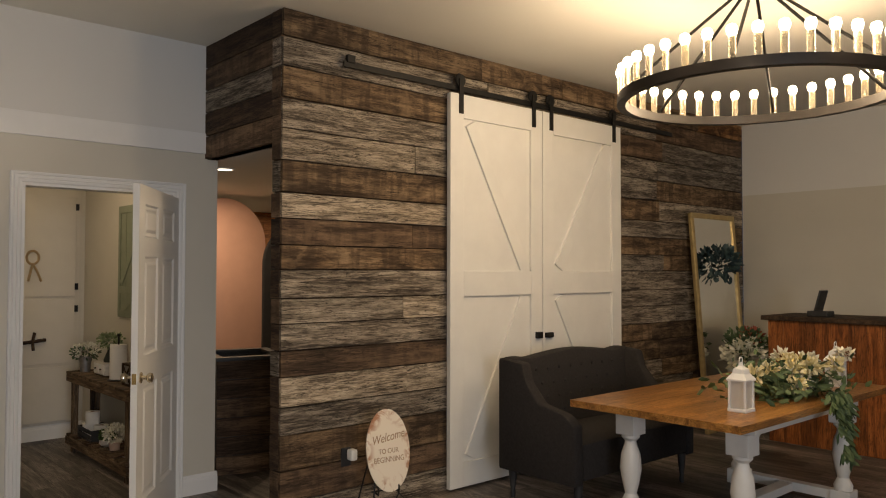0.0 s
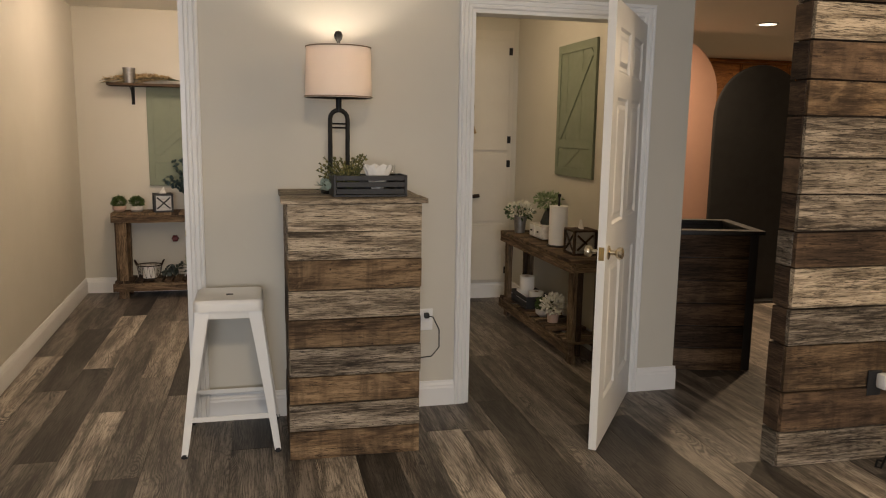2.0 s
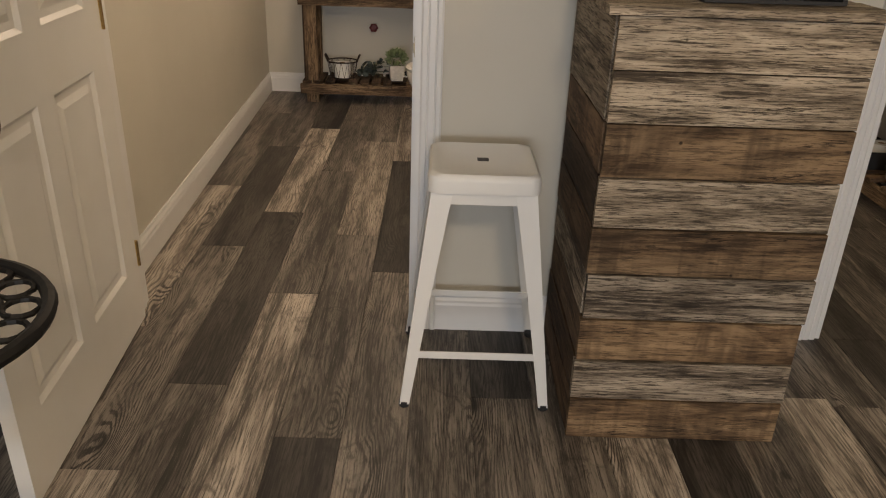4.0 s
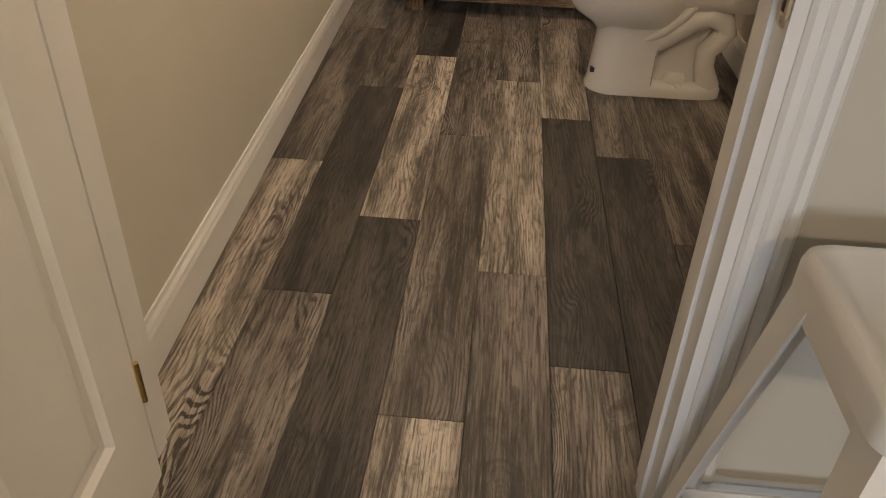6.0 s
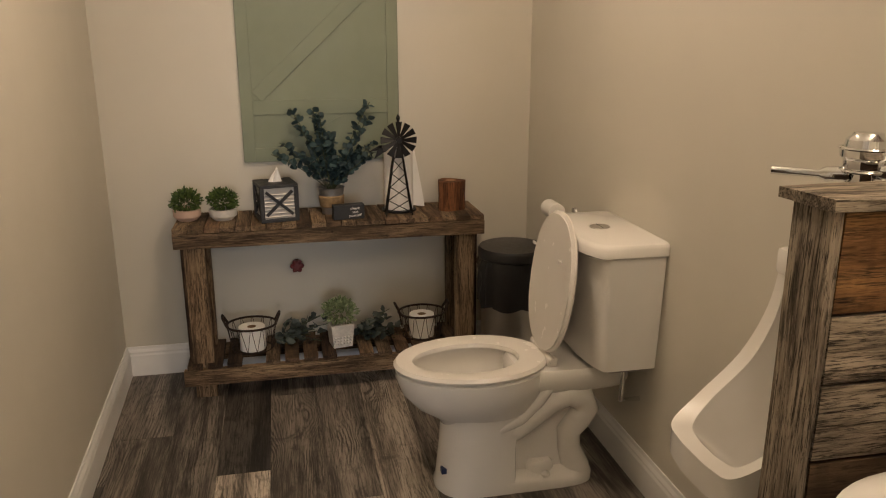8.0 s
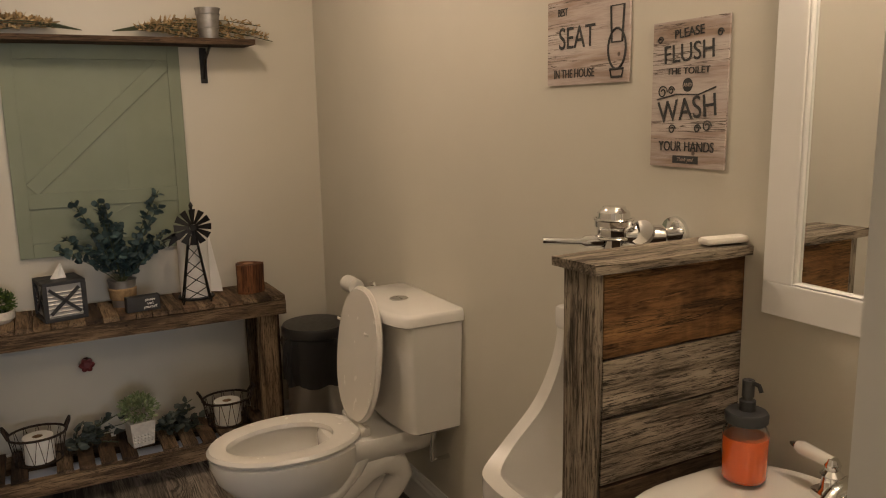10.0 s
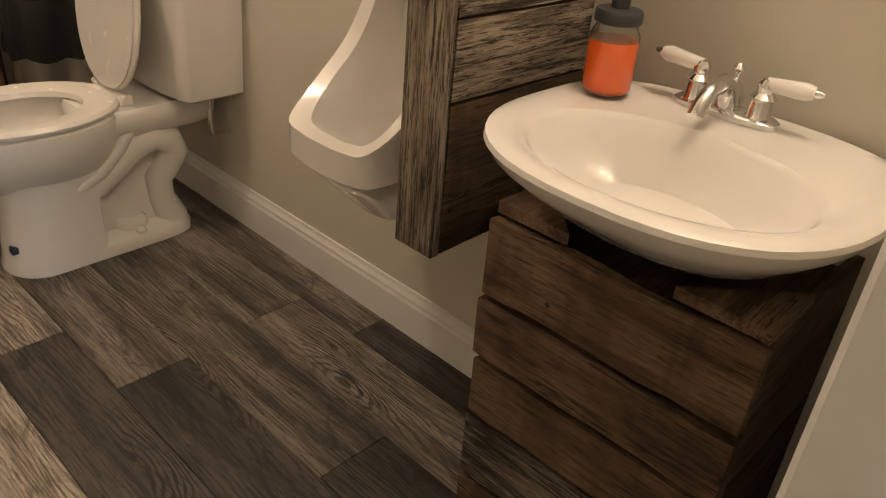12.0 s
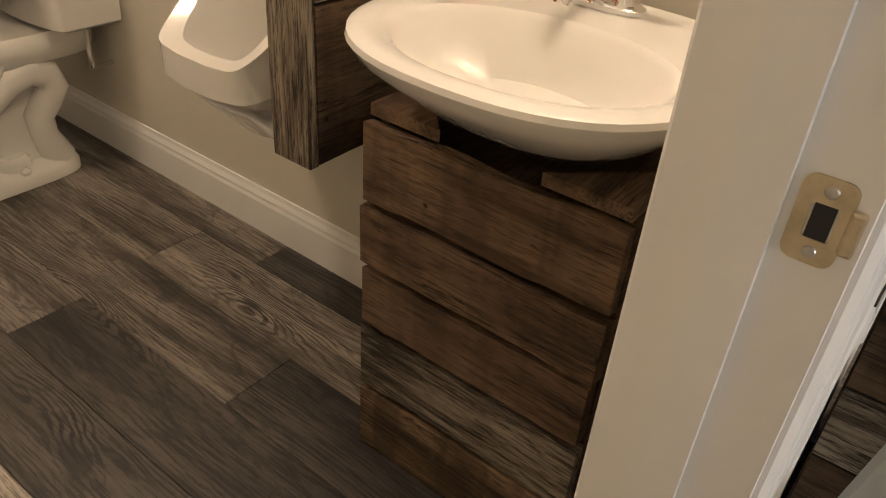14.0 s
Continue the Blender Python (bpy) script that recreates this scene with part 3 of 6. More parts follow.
bd = barn_door(3.62, 4.60, 1)
part("hasp", box(0.40, 0.46, -0.05, -0.02, 1.02, 1.07, bevel=0.004), M_BLACK, bd, "black hasp lock")
bd = barn_door(4.60, 5.64, -1)
part("hasp", box(-0.50, -0.42, -0.05, -0.02, 1.02, 1.06, bevel=0.004), M_BLACK, bd, "black hasp lock")
r = thing("barn_door_rail", "black steel sliding door rail on the plank wall", "rail", (0, PY0 - 0.045, 2.845))
part("bar", box(2.74, 6.5, -0.004, 0.004, -0.02, 0.02, bevel=0.001), M_BLACK, r)
for x in (2.78, 3.7, 4.6, 5.6, 6.45):
    part("standoff", lathe([(0.012, 0), (0.012, 0.05)], 12), M_BLACK, r, at=pose(x, 0.0, 0, -90))
part("end_stop", box(2.76, 2.82, -0.015, 0.015, 0.01, 0.06, bevel=0.004), M_BLACK, r)

# ---- floor ----
PW_, PL_, FX = 0.1829, 1.36, -0.025
KNOWN = {-7: (6.289, "lm"), -6: (5.585, "mD"), -5: (5.967, "dLd"), -4: (5.19, "lmm"), -3: (5.733, "mLm"), -2: (5.385, "mDl"), -1: (5.097, "mDm"), 0: (5.936, "dmm"), 1: (5.13, "mmm"), 2: (6.27, "dmm")}
fl = setting("floor", box(-4.1, 8.1, -4.12, 9.5, -0.06, -0.004), F_MID, "vinyl plank floor in mixed grey and brown wood tones", "floor")
FM = {"d": F_DARK, "D": F_DARK, "m": F_MID, "l": F_LIGHT, "L": F_LIGHT, "g": F_GREY}
fmesh = {}
for key, material in (("d", F_DARK), ("m", F_MID), ("l", F_LIGHT), ("g", F_GREY)):
    w, l, c = PW_ / 2 - 0.0004, PL_ / 2 - 0.0004, 0.0014
    me = bpy.data.meshes.new("plank")
    me.from_pydata([(sx * (l - c), sy * (w - c), 0) for sx, sy in ((-1, -1), (1, -1), (1, 1), (-1, 1))] + [(sx * l, sy * w, -c) for sx, sy in ((-1, -1), (1, -1), (1, 1), (-1, 1))] + [(sx * l, sy * w, -0.006) for sx, sy in ((-1, -1), (1, -1), (1, 1), (-1, 1))], [],
                   [(0, 1, 2, 3)] + [(i, i + 4, (i + 1) % 4 + 4, (i + 1) % 4) for i in range(4)] + [(i + 4, i + 8, (i + 1) % 4 + 8, (i + 1) % 4 + 4) for i in range(4)])
    me.update()
    me.materials.append(material)
    fmesh[key] = me
FR = random.Random(21)
vs, fs = [], []
for k in range(-21, 43):
    y0, tones = KNOWN.get(k, (FR.uniform(0, PL_), ""))
    first = math.floor((y0 + 4.0) / PL_) + 1
    for i in range(-first, 9):
        y = y0 + i * PL_
        if y > 9.4 or y + PL_ < -4.0:
            continue
        xc, yc = FX + (k + 0.5) * PW_, y + PL_ / 2
        tone = tones[i + 1] if 0 <= i + 1 < len(tones) else FR.choice("dmmglmgd")
        if -8 <= k <= 16 and yc > 2.0 and yc < 8.8:
            ob = new("plank", fmesh[tone.lower()])
            ob.parent = fl
            ob.matrix_local = pose(xc, yc, 0, 0, 0, 90)
        else:
            b0, w, l = len(vs), PW_ / 2 - 0.0006, PL_ / 2 - 0.0006
            vs += [(yc - l, -(xc - w), 0), (yc + l, -(xc - w), 0), (yc + l, -(xc + w), 0), (yc - l, -(xc + w), 0)]
            fs.append((b0 + 3, b0 + 2, b0 + 1, b0))
me = bpy.data.meshes.new("far_planks")
me.from_pydata(vs, [], fs)
me.update()
me.materials.append(F_FAR)
ob = new("far_planks", me)
ob.parent = fl
ob.matrix_local = pose(0, 0, 0, 0, 0, 90)
tagged(ob, "vinyl floor planks farther off", "", "", "stuff")


# ---- hall: tall cabinet, stool, lamp ----
def plank_cabinet():
    c = thing("plank_cabinet", "tall cabinet clad in reclaimed grey and brown boards", "cabinet", (0.528, 4.68, 0))
    w, dep, H = 0.578, 0.55, 1.145
    part("carcass", box(-w / 2 + 0.02, w / 2 - 0.02, -dep / 2 + 0.02, dep / 2, 0, H - 0.002), M_W_DARK, c)
    hs = [0.132, 0.125, 0.125, 0.13, 0.128, 0.13, 0.133, 0.242]
    k = H / sum(hs)
    z = 0
    for i, h in enumerate(hs):
        h *= k
        if i == 7:
            for j in range(2):
                board(c, (0, -dep / 2 + 0.01, z + h * (0.25 + 0.5 * j)), (w, 0.02, h / 2 - (0.001 if j == 0 else 0.003)), "l", chip=0.001)
        else:
            board(c, (RNG.uniform(-0.004, 0.004), -dep / 2 + 0.01, z + h / 2), (w + RNG.uniform(-0.006, 0.006), 0.02, h - 0.003), "tgtgtlt"[i] if i != 3 else "g")
        for s in (-1, 1):
            board(c, (s * (w / 2 - 0.011), 0.012, z + h / 2), (dep - 0.03, 0.02 + RNG.uniform(0, 0.01), h - 0.003), "bdbgbdbg"[i], (0, 0, 90))
        z += h
    for i in range(3):
        board(c, (0, -0.19 + 0.195 * i, H + 0.011), (w + 0.05 + RNG.uniform(-0.01, 0.01), 0.19, 0.022), "l", chip=0.002)
    return c


plank_cabinet()


def bar_stool():
    s = thing("bar_stool", "white enamelled metal bar stool with square seat", "stool", (-0.02, 4.735, 0))
    H = 0.70
    rings = []
    for hw, z in ((0.137, H - 0.05), (0.152, H - 0.052), (0.152, H - 0.02), (0.149, H - 0.006), (0.142, H), (0.132, H - 0.001), (0.128, H - 0.004)):
        r = 0.03
        pts = []
        for cx, cy, a in ((1, 1, 0), (-1, 1, 90), (-1, -1, 180), (1, -1, 270)):
            pts += [(x, y, z) for x, y in arc(cx * (hw - r), cy * (hw - r), r, a, a + 90, 5)]
        rings.append(pts)
    part("seat", loft(rings, False, True), M_STOOL, s, smooth=True)
    part("seat_slot", box(-0.016, 0.016, -0.014, 0.014, H - 0.0045, H - 0.003, bevel=0.0), M_BLACKP, s, "dark hand hole in the seat")
    for sx in (-1, 1):
        for sy in (-1, 1):
            rings = []
            for k, f in ((0.62, 0.0), (0.55, 0.15), (0.42, 0.5), (0.36, 1.0)):
                z = (H - 0.03) * (1 - f) + 0.012 * f
                c = 0.128 + (0.205 - 0.128) * f
                d = 0.075 * k * 1.3 if f < 0.9 else 0.028
                t = 0.006
                o = c + 0.012
                L = [(o, o), (o - d, o), (o - d, o - t), (o - t, o - t), (o - t, o - d), (o, o - d)]
                rings.append([(sx * x, sy * y, z) for x, y in L])
            part("leg", loft(rings), M_STOOL, s)
            part("foot_cap", lathe([(0.014, 0), (0.016, 0.004), (0.016, 0.018), (0.012, 0.02)], 12, (sx * 0.204, sy * 0.204, 0)), M_BLACKP, s, "black rubber foot", True)
    for a in range(4):
        part("stretcher", box(-0.185, 0.185, -0.19, -0.184, 0.155, 0.178, bevel=0.002), M_STOOL, s, at=pose(0, 0, 0, 0, 0, 90 * a))
        part("apron", box(-0.12, 0.12, -0.142, -0.138, H - 0.085, H - 0.03), M_STOOL, s, at=pose(0, 0, 0, 0, 0, 90 * a))
    return s


bar_stool()

M_SHADE, nt, bs = mat_nodes("linen_lampshade")
tc = nt.nodes.new("ShaderNodeTexCoord")
wv = noise_tex(nt, mapped(nt, tc.outputs["Object"], (60, 60, 400)), 4.0, 3)
nt.links.new(ramp(nt, wv, [(0.3, (0.70, 0.63, 0.55)), (0.7, (0.80, 0.73, 0.65))]), bs.inputs["Base Color"])
bs.inputs["Roughness"].default_value = 0.9
trn = nt.nodes.new("ShaderNodeBsdfTranslucent")
trn.inputs["Color"].default_value = (0.85, 0.72, 0.62, 1)
mx = nt.nodes.new("ShaderNodeMixShader")
mx.inputs[0].default_value = 0.16
nt.links.new(bs.outputs[0], mx.inputs[1])
nt.links.new(trn.outputs[0], mx.inputs[2])
nt.links.new(mx.outputs[0], nt.nodes["Material Output"].inputs["Surface"])

L = thing("table_lamp", "lit table lamp, black iron loop base and linen drum shade", "lamp", (0.487, 4.72, 1.167))
prof = [(0.150, 0.435), (0.152, 0.435), (0.146, 0.665), (0.144, 0.665)]
part("shade", lathe(prof + prof[:1], 48), M_SHADE, L, "lit beige linen drum shade", True)
for z, r in ((0.44, 0.153), (0.66, 0.147)):
    part("shade_trim", tube([(r * math.cos(a * math.tau / 40), r * math.sin(a * math.tau / 40), z) for a in range(40)], 0.003, 6, True), plain("tan_braid", (0.2, 0.14, 0.09), 0.8), L)
loop = [(-0.04, 0, 0.02), (-0.04, 0, 0.33)] + [(x, 0, z) for x, z in arc(0, 0.34, 0.04, 180, 0, 8)] + [(0.04, 0, 0.33), (0.04, 0, 0.02)]
part("base_loop", tube(loop, 0.0105, 8), M_BLACK, L, smooth=True)
part("foot", lathe([(0.085, 0), (0.085, 0.012), (0.07, 0.02), (0.01, 0.022)], 28), M_BLACK, L, smooth=True)
for z in (0.3, 0.318):
    part("cross_bar", tube([(-0.04, 0, z), (0.04, 0, z)], 0.004, 6), M_BLACK, L)
part("stem", lathe([(0.013, 0.37), (0.013, 0.44), (0.008, 0.45), (0.006, 0.68)], 14), M_BLACK, L, smooth=True)
part("finial", lathe([(0.006, 0.67), (0.008, 0.685), (0.018, 0.70), (0.02, 0.715), (0.014, 0.73), (0.001, 0.735)], 14), M_BLACK, L, smooth=True)
part("bulb", lathe([(0.012, 0.50), (0.02, 0.53), (0.032, 0.57), (0.026, 0.60), (0.001, 0.615)], 16), glow("lamp_bulb", (1.0, 0.85, 0.62), 4.0), L, smooth=True).visible_shadow = False
for k in range(3):
    a = math.tau * k / 3
    part("spider", tube([(0.006 * math.cos(a), 0.006 * math.sin(a), 0.66), (0.144 * math.cos(a), 0.144 * math.sin(a), 0.66)], 0.002, 5), M_BLACK, L)


# ---- leaves ----
def leaf_mat(name, a, b):
    m, nt, bs = mat_nodes(name)
    r = nt.nodes.new("ShaderNodeNewGeometry").outputs["Random Per Island"]
    nt.links.new(ramp(nt, r, [(0.0, a), (1.0, b)]), bs.inputs["Base Color"])
    bs.inputs["Roughness"].default_value = 0.6
    return m


M_BOX = leaf_mat("boxwood_leaves", (0.02, 0.05, 0.01), (0.10, 0.15, 0.03))
M_EUC = leaf_mat("eucalyptus_leaves", (0.012, 0.03, 0.035), (0.04, 0.075, 0.075))
M_FERN = leaf_mat("pale_green_sprigs", (0.10, 0.15, 0.05), (0.34, 0.40, 0.22))
M_MOSS = leaf_mat("yellow_green_sprigs", (0.08, 0.08, 0.02), (0.24, 0.21, 0.07))
M_PETAL = leaf_mat("cream_petals", (0.62, 0.58, 0.42), (0.82, 0.80, 0.70))
M_PETALY = leaf_mat("yellow_cream_petals", (0.6, 0.5, 0.2), (0.78, 0.72, 0.5))
M_LEAF = leaf_mat("green_leaves", (0.03, 0.06, 0.02), (0.12, 0.17, 0.07))
M_PAMPAS = leaf_mat("dried_pampas", (0.25, 0.16, 0.07), (0.48, 0.35, 0.18))
M_STEM = plain("plant_stems", (0.05, 0.06, 0.025), 0.7)


def add_leaf(bm, p, d, length, width, rng):
    d = Vector(d).normalized()
    s = d.cross(Vector((rng.uniform(-1, 1), rng.uniform(-1, 1), rng.uniform(-1, 1)))).normalized()
    n = d.cross(s)
    p = Vector(p)
    a, b, c = p + d * length * 0.3 + s * width / 2 + n * width * 0.15, p + d * length, p + d * length * 0.3 - s * width / 2 + n * width * 0.15
    e, f = p + d * length * 0.75 + s * width * 0.35, p + d * length * 0.75 - s * width * 0.35
    vs = [bm.verts.new(v) for v in (p, a, e, b, f, c)]
    bm.faces.new((vs[0], vs[1], vs[2], vs[3]))
    bm.faces.new((vs[0], vs[3], vs[4], vs[5]))


def tuft(center, radius, count, size, rng, squash=0.8, up=0.3):
    """A round head of small leaves pointing outwards."""
    bm = bmesh.new()
    for _ in range(count):
        d = Vector((rng.gauss(0, 1), rng.gauss(0, 1), rng.gauss(0, 1) + up)).normalized()
        p = Vector(center) + Vector((d.x, d.y, d.z * squash)) * radius * rng.uniform(0.45, 1.0)
        add_leaf(bm, p, d + Vector((rng.uniform(-0.6, 0.6), rng.uniform(-0.6, 0.6), rng.uniform(-0.3, 0.7))), size * rng.uniform(0.7, 1.3), size * 0.55, rng)
    return bm


def branchy(base, tips, leaf, per, rng, wide=0.8):
    """Stems from base to tips, with leaves in pairs along them; two bmeshes."""
    st, lv = bmesh.new(), bmesh.new()
    for tip in tips:
        b, t = Vector(base), Vector(tip)
        mid = (b + t) / 2 + Vector((0, 0, 0.12 * (t - b).length))
        pts = [b * (1 - f) ** 2 + 2 * mid * f * (1 - f) + t * f * f for f in (0, 0.25, 0.5, 0.75, 1)]
        add_tube(st, pts, 0.0018, 5)
        for i in range(per):
            f = 0.25 + 0.75 * i / per
            p = b * (1 - f) ** 2 + 2 * mid * f * (1 - f) + t * f * f
            for _ in range(2):
                add_leaf(lv, p, Vector((rng.uniform(-1, 1), rng.uniform(-1, 1), rng.uniform(-0.2, 0.9))), leaf * rng.uniform(0.7, 1.2), leaf * wide, rng)
    return st, lv


# ---- black crate on the cabinet ----
c = thing("wooden_crate", "small black slatted wooden crate on the cabinet", "crate", (0.60, 4.56, 1.168), 3)
part("bottom", box(-0.165, 0.165, -0.075, 0.075, 0, 0.008), M_BLACKP, c)
for s in (-1, 1):
    part("end_panel", box(min(s * 0.165, s * 0.153), max(s * 0.165, s * 0.153), -0.075, 0.075, 0.008, 0.095, bevel=0.002), M_BLACKP, c)
    for z in (0.012, 0.042, 0.071):
        part("slat", box(-0.152, 0.152, min(s * 0.075, s * 0.066), max(s * 0.075, s * 0.066), z, z + 0.022, bevel=0.001), M_BLACKP, c)
rng = random.Random(3)
g = thing("moss_bunch", "bunch of yellow-green artificial sprigs in the crate", "plant", (0.50, 4.56, 1.19))
st, lv = branchy((0.02, 0, 0), [(rng.uniform(-0.13, 0.1), rng.uniform(-0.08, 0.08), rng.uniform(0.06, 0.16)) for _ in range(34)], 0.016, 9, rng)
part("stems", st, M_STEM, g)
part("sprigs", lv, M_MOSS, g)
g = thing("eucalyptus_sprig", "pale blue-green artificial leaves lying by the crate", "plant", (0.40, 4.60, 1.172))
st, lv = branchy((0.05, 0, 0.02), [(-0.02 + rng.uniform(-0.03, 0.03), rng.uniform(-0.05, 0.05), rng.uniform(0.02, 0.07)) for _ in range(6)], 0.035, 3, rng)
part("stems", st, M_STEM, g)
part("leaves", lv, plain("silver_green_leaf", (0.30, 0.36, 0.30), 0.6), g)
t = thing("tissue_bunch", "white folded tissues standing in the crate", "tissue", (0.645, 4.57, 1.178))
bm = bmesh.new()
for k in range(7):
    a = k * 0.9
    pts = [[(0.05 * math.cos(a + u) * (0.3 + v), 0.03 * math.sin(a + u) * (0.4 + v), 0.12 * v + 0.012 * math.sin(5 * u + k)) for u in np.linspace(-0.8, 0.8, 6)] for v in np.linspace(0, 1, 5)]
    add_loft(bm, pts, False, False, False)
part("tissues", bm, plain("white_tissue", (0.8, 0.78, 0.74), 0.9), t, smooth=True)
M_GLASS = plain("clear_glass", (0.95, 0.96, 0.95), 0.03, trans=1.0, vary=0.0)
for x, h in ((0.715, 0.125), (0.69, 0.12)):
    v = thing("glass_tube", "small clear glass vial in the crate", "glass", (x, 4.58, 1.177))
    part("wall", lathe([(0.001, 0), (0.012, 0), (0.012, h), (0.0105, h), (0.0105, 0.003), (0.001, 0.003)], 16), M_GLASS, v, smooth=True)

# outlet and lamp cord
o = thing("wall_outlet", "white wall outlet with a black lamp plug", "outlet", (0.965, Y0, 0.475))
part("plate", box(-0.036, 0.036, -0.006, 0, -0.058, 0.058, bevel=0.002), M_TRIM, o)
part("socket", box(-0.017, 0.017, -0.0075, -0.006, -0.042, -0.012), M_DOOR, o)
part("plug", box(-0.013, 0.013, -0.035, -0.006, 0.012, 0.038, bevel=0.004), M_BLACKP, o, "black plug")
part("cord", tube([(0, -0.034, 0.025), (0.03, -0.04, 0.02), (0.065, -0.035, -0.05), (0.07, -0.02, -0.15), (0.03, -0.015, -0.2), (-0.04, -0.012, -0.205), (-0.15, -0.012, -0.18)], 0.003, 6), M_BLACKP, o, "thin black cord", True)

# welcome sign on an easel
E_ = thing("display_easel", "black wrought iron scroll easel on the floor", "easel", (2.86, 3.62, 0), -8)
for s in (-1, 1):
    part("front_leg", tube([(s * 0.02, 0.02, 0.62), (s * 0.05, -0.03, 0.36), (s * 0.085, -0.075, 0.2), (s * 0.02, -0.085, 0.1), (s * 0.03, -0.1, 0.03), (s * 0.055, -0.1, 0.012), (s * 0.075, -0.1, 0.04), (s * 0.06, -0.1, 0.065), (s * 0.045, -0.1, 0.045)], 0.0055, 7), M_BLACK, E_, smooth=True)
    part("scroll", tube([(s * 0.085, -0.08, 0.2), (s * 0.11, -0.09, 0.17), (s * 0.10, -0.09, 0.135), (s * 0.075, -0.09, 0.15), (s * 0.088, -0.09, 0.168)], 0.004, 6), M_BLACK, E_, smooth=True)
    part("rest_hook", tube([(s * 0.07, -0.05, 0.225), (s * 0.07, -0.1, 0.215), (s * 0.07, -0.105, 0.245), (s * 0.07, -0.095, 0.26)], 0.006, 6), M_BLACK, E_)
part("back_leg", tube([(0, 0.02, 0.62), (-0.05, 0.1, 0.3), (-0.09, 0.16, 0.05), (-0.10, 0.165, 0.012), (-0.125, 0.165, 0.02), (-0.12, 0.165, 0.05), (-0.10, 0.165, 0.045)], 0.0055, 7), M_BLACK, E_, smooth=True)
part("cross_bar", tube([(-0.09, -0.055, 0.225), (0.09, -0.055, 0.225)], 0.005, 6), M_BLACK, E_)
part("top_loop", tube([(0, 0.015, 0.6), (0.012, 0.012, 0.66), (0, 0.01, 0.70), (-0.012, 0.012, 0.66)], 0.005, 6, True), M_BLACK, E_)
part("chain", tube([(0, -0.07, 0.12), (-0.03, 0.03, 0.09), (-0.08, 0.13, 0.13)], 0.0025, 5), M_BLACK, E_)

M_SIGN, nt, bs = mat_nodes("cream_floral_print")
tc = nt.nodes.new("ShaderNodeTexCoord")
fl1 = noise_tex(nt, tc.outputs["Object"], 9, 5, 0.65, 0.8)
vl = nt.nodes.new("ShaderNodeVectorMath")
vl.operation = "LENGTH"
nt.links.new(mapped(nt, tc.outputs["Object"], (6.6, 0, 4.1)), vl.inputs[0])
edge = ramp(nt, vl.outputs["Value"], [(0.62, (0, 0, 0)), (0.9, (1, 1, 1))])
flo = mixc(nt, 1.0, ramp(nt, fl1, [(0.48, (0, 0, 0)), (0.58, (1, 1, 1))]), edge, "MULTIPLY")
nt.links.new(mixc(nt, flo, (0.74, 0.67, 0.56), (0.40, 0.20, 0.11)), bs.inputs["Base Color"])
bs.inputs["Roughness"].default_value = 0.4
S_ = thing("welcome_sign", "oval cream welcome sign with rust floral print", "sign", (2.868, 3.555, 0.222), -8)
disc = [[(0.148 * math.cos(a), y, 0.24 + 0.243 * math.sin(a)) for a in np.linspace(0, math.tau, 49)[:-1]] for y in (-0.004, 0.004)]
bm = loft([[(x * 0.975, y - 0.001, 0.24 + (z - 0.24) * 0.985) for x, y, z in disc[0]], *disc])
bmesh.ops.translate(bm, verts=bm.verts, vec=(0, 0, -0.24))
part("plaque", bm, M_SIGN, S_, at=pose(0, 0, 0.24, -9))


def text(body, size, at, material, parent, squeeze=1.0, shear=0.0, name="lettering"):
    """Letters as a thin mesh; at: their pose, the writing along x in the plane of x and y."""
    cu = bpy.data.curves.new(name, "FONT")
    cu.body, cu.size, cu.extrude, cu.shear = body, size, 0.0006, shear
    cu.align_x, cu.align_y = "CENTER", "CENTER"
    tmp = bpy.data.objects.new(name, cu)
    scene.collection.objects.link(tmp)
    me = bpy.data.meshes.new_from_object(tmp.evaluated_get(bpy.context.evaluated_depsgraph_get()))
    bpy.data.objects.remove(tmp)
    me.materials.clear()
    me.materials.append(material)
    ob = new(name, me)
    ob.parent = parent
    ob.matrix_local = at @ Matrix.Diagonal((squeeze, 1, 1, 1))
    return ob


M_INK = plain("brown_ink", (0.30, 0.19, 0.11), 0.7)
M_INKB = plain("black_ink", (0.03, 0.03, 0.03), 0.7)
tilt = pose(0, 0, 0.24, -9) @ pose(0, -0.0058, 0, 90)
text("Welcome", 0.072, tilt @ pose(0, 0.075, 0, 0, 0, 8), M_INK, S_, 0.8, 0.4)
text("TO OUR", 0.042, tilt @ pose(0, -0.005, 0), M_INK, S_, 0.85)
text("BEGINNING", 0.046, tilt @ pose(0, -0.055, 0), M_INK, S_, 0.85)

o = thing("plank_wall_outlet", "black outlet on plank wall with white plug-in", "outlet", (2.80, PY0, 0.37))
part("plate", box(-0.036, 0.036, -0.008, 0.001, -0.058, 0.058, bevel=0.002), M_BLACKP, o)
part("plug_in", box(-0.0, 0.05, -0.065, -0.008, -0.02, 0.05, bevel=0.012), M_TRIM, o, "white plug-in air freshener", True)

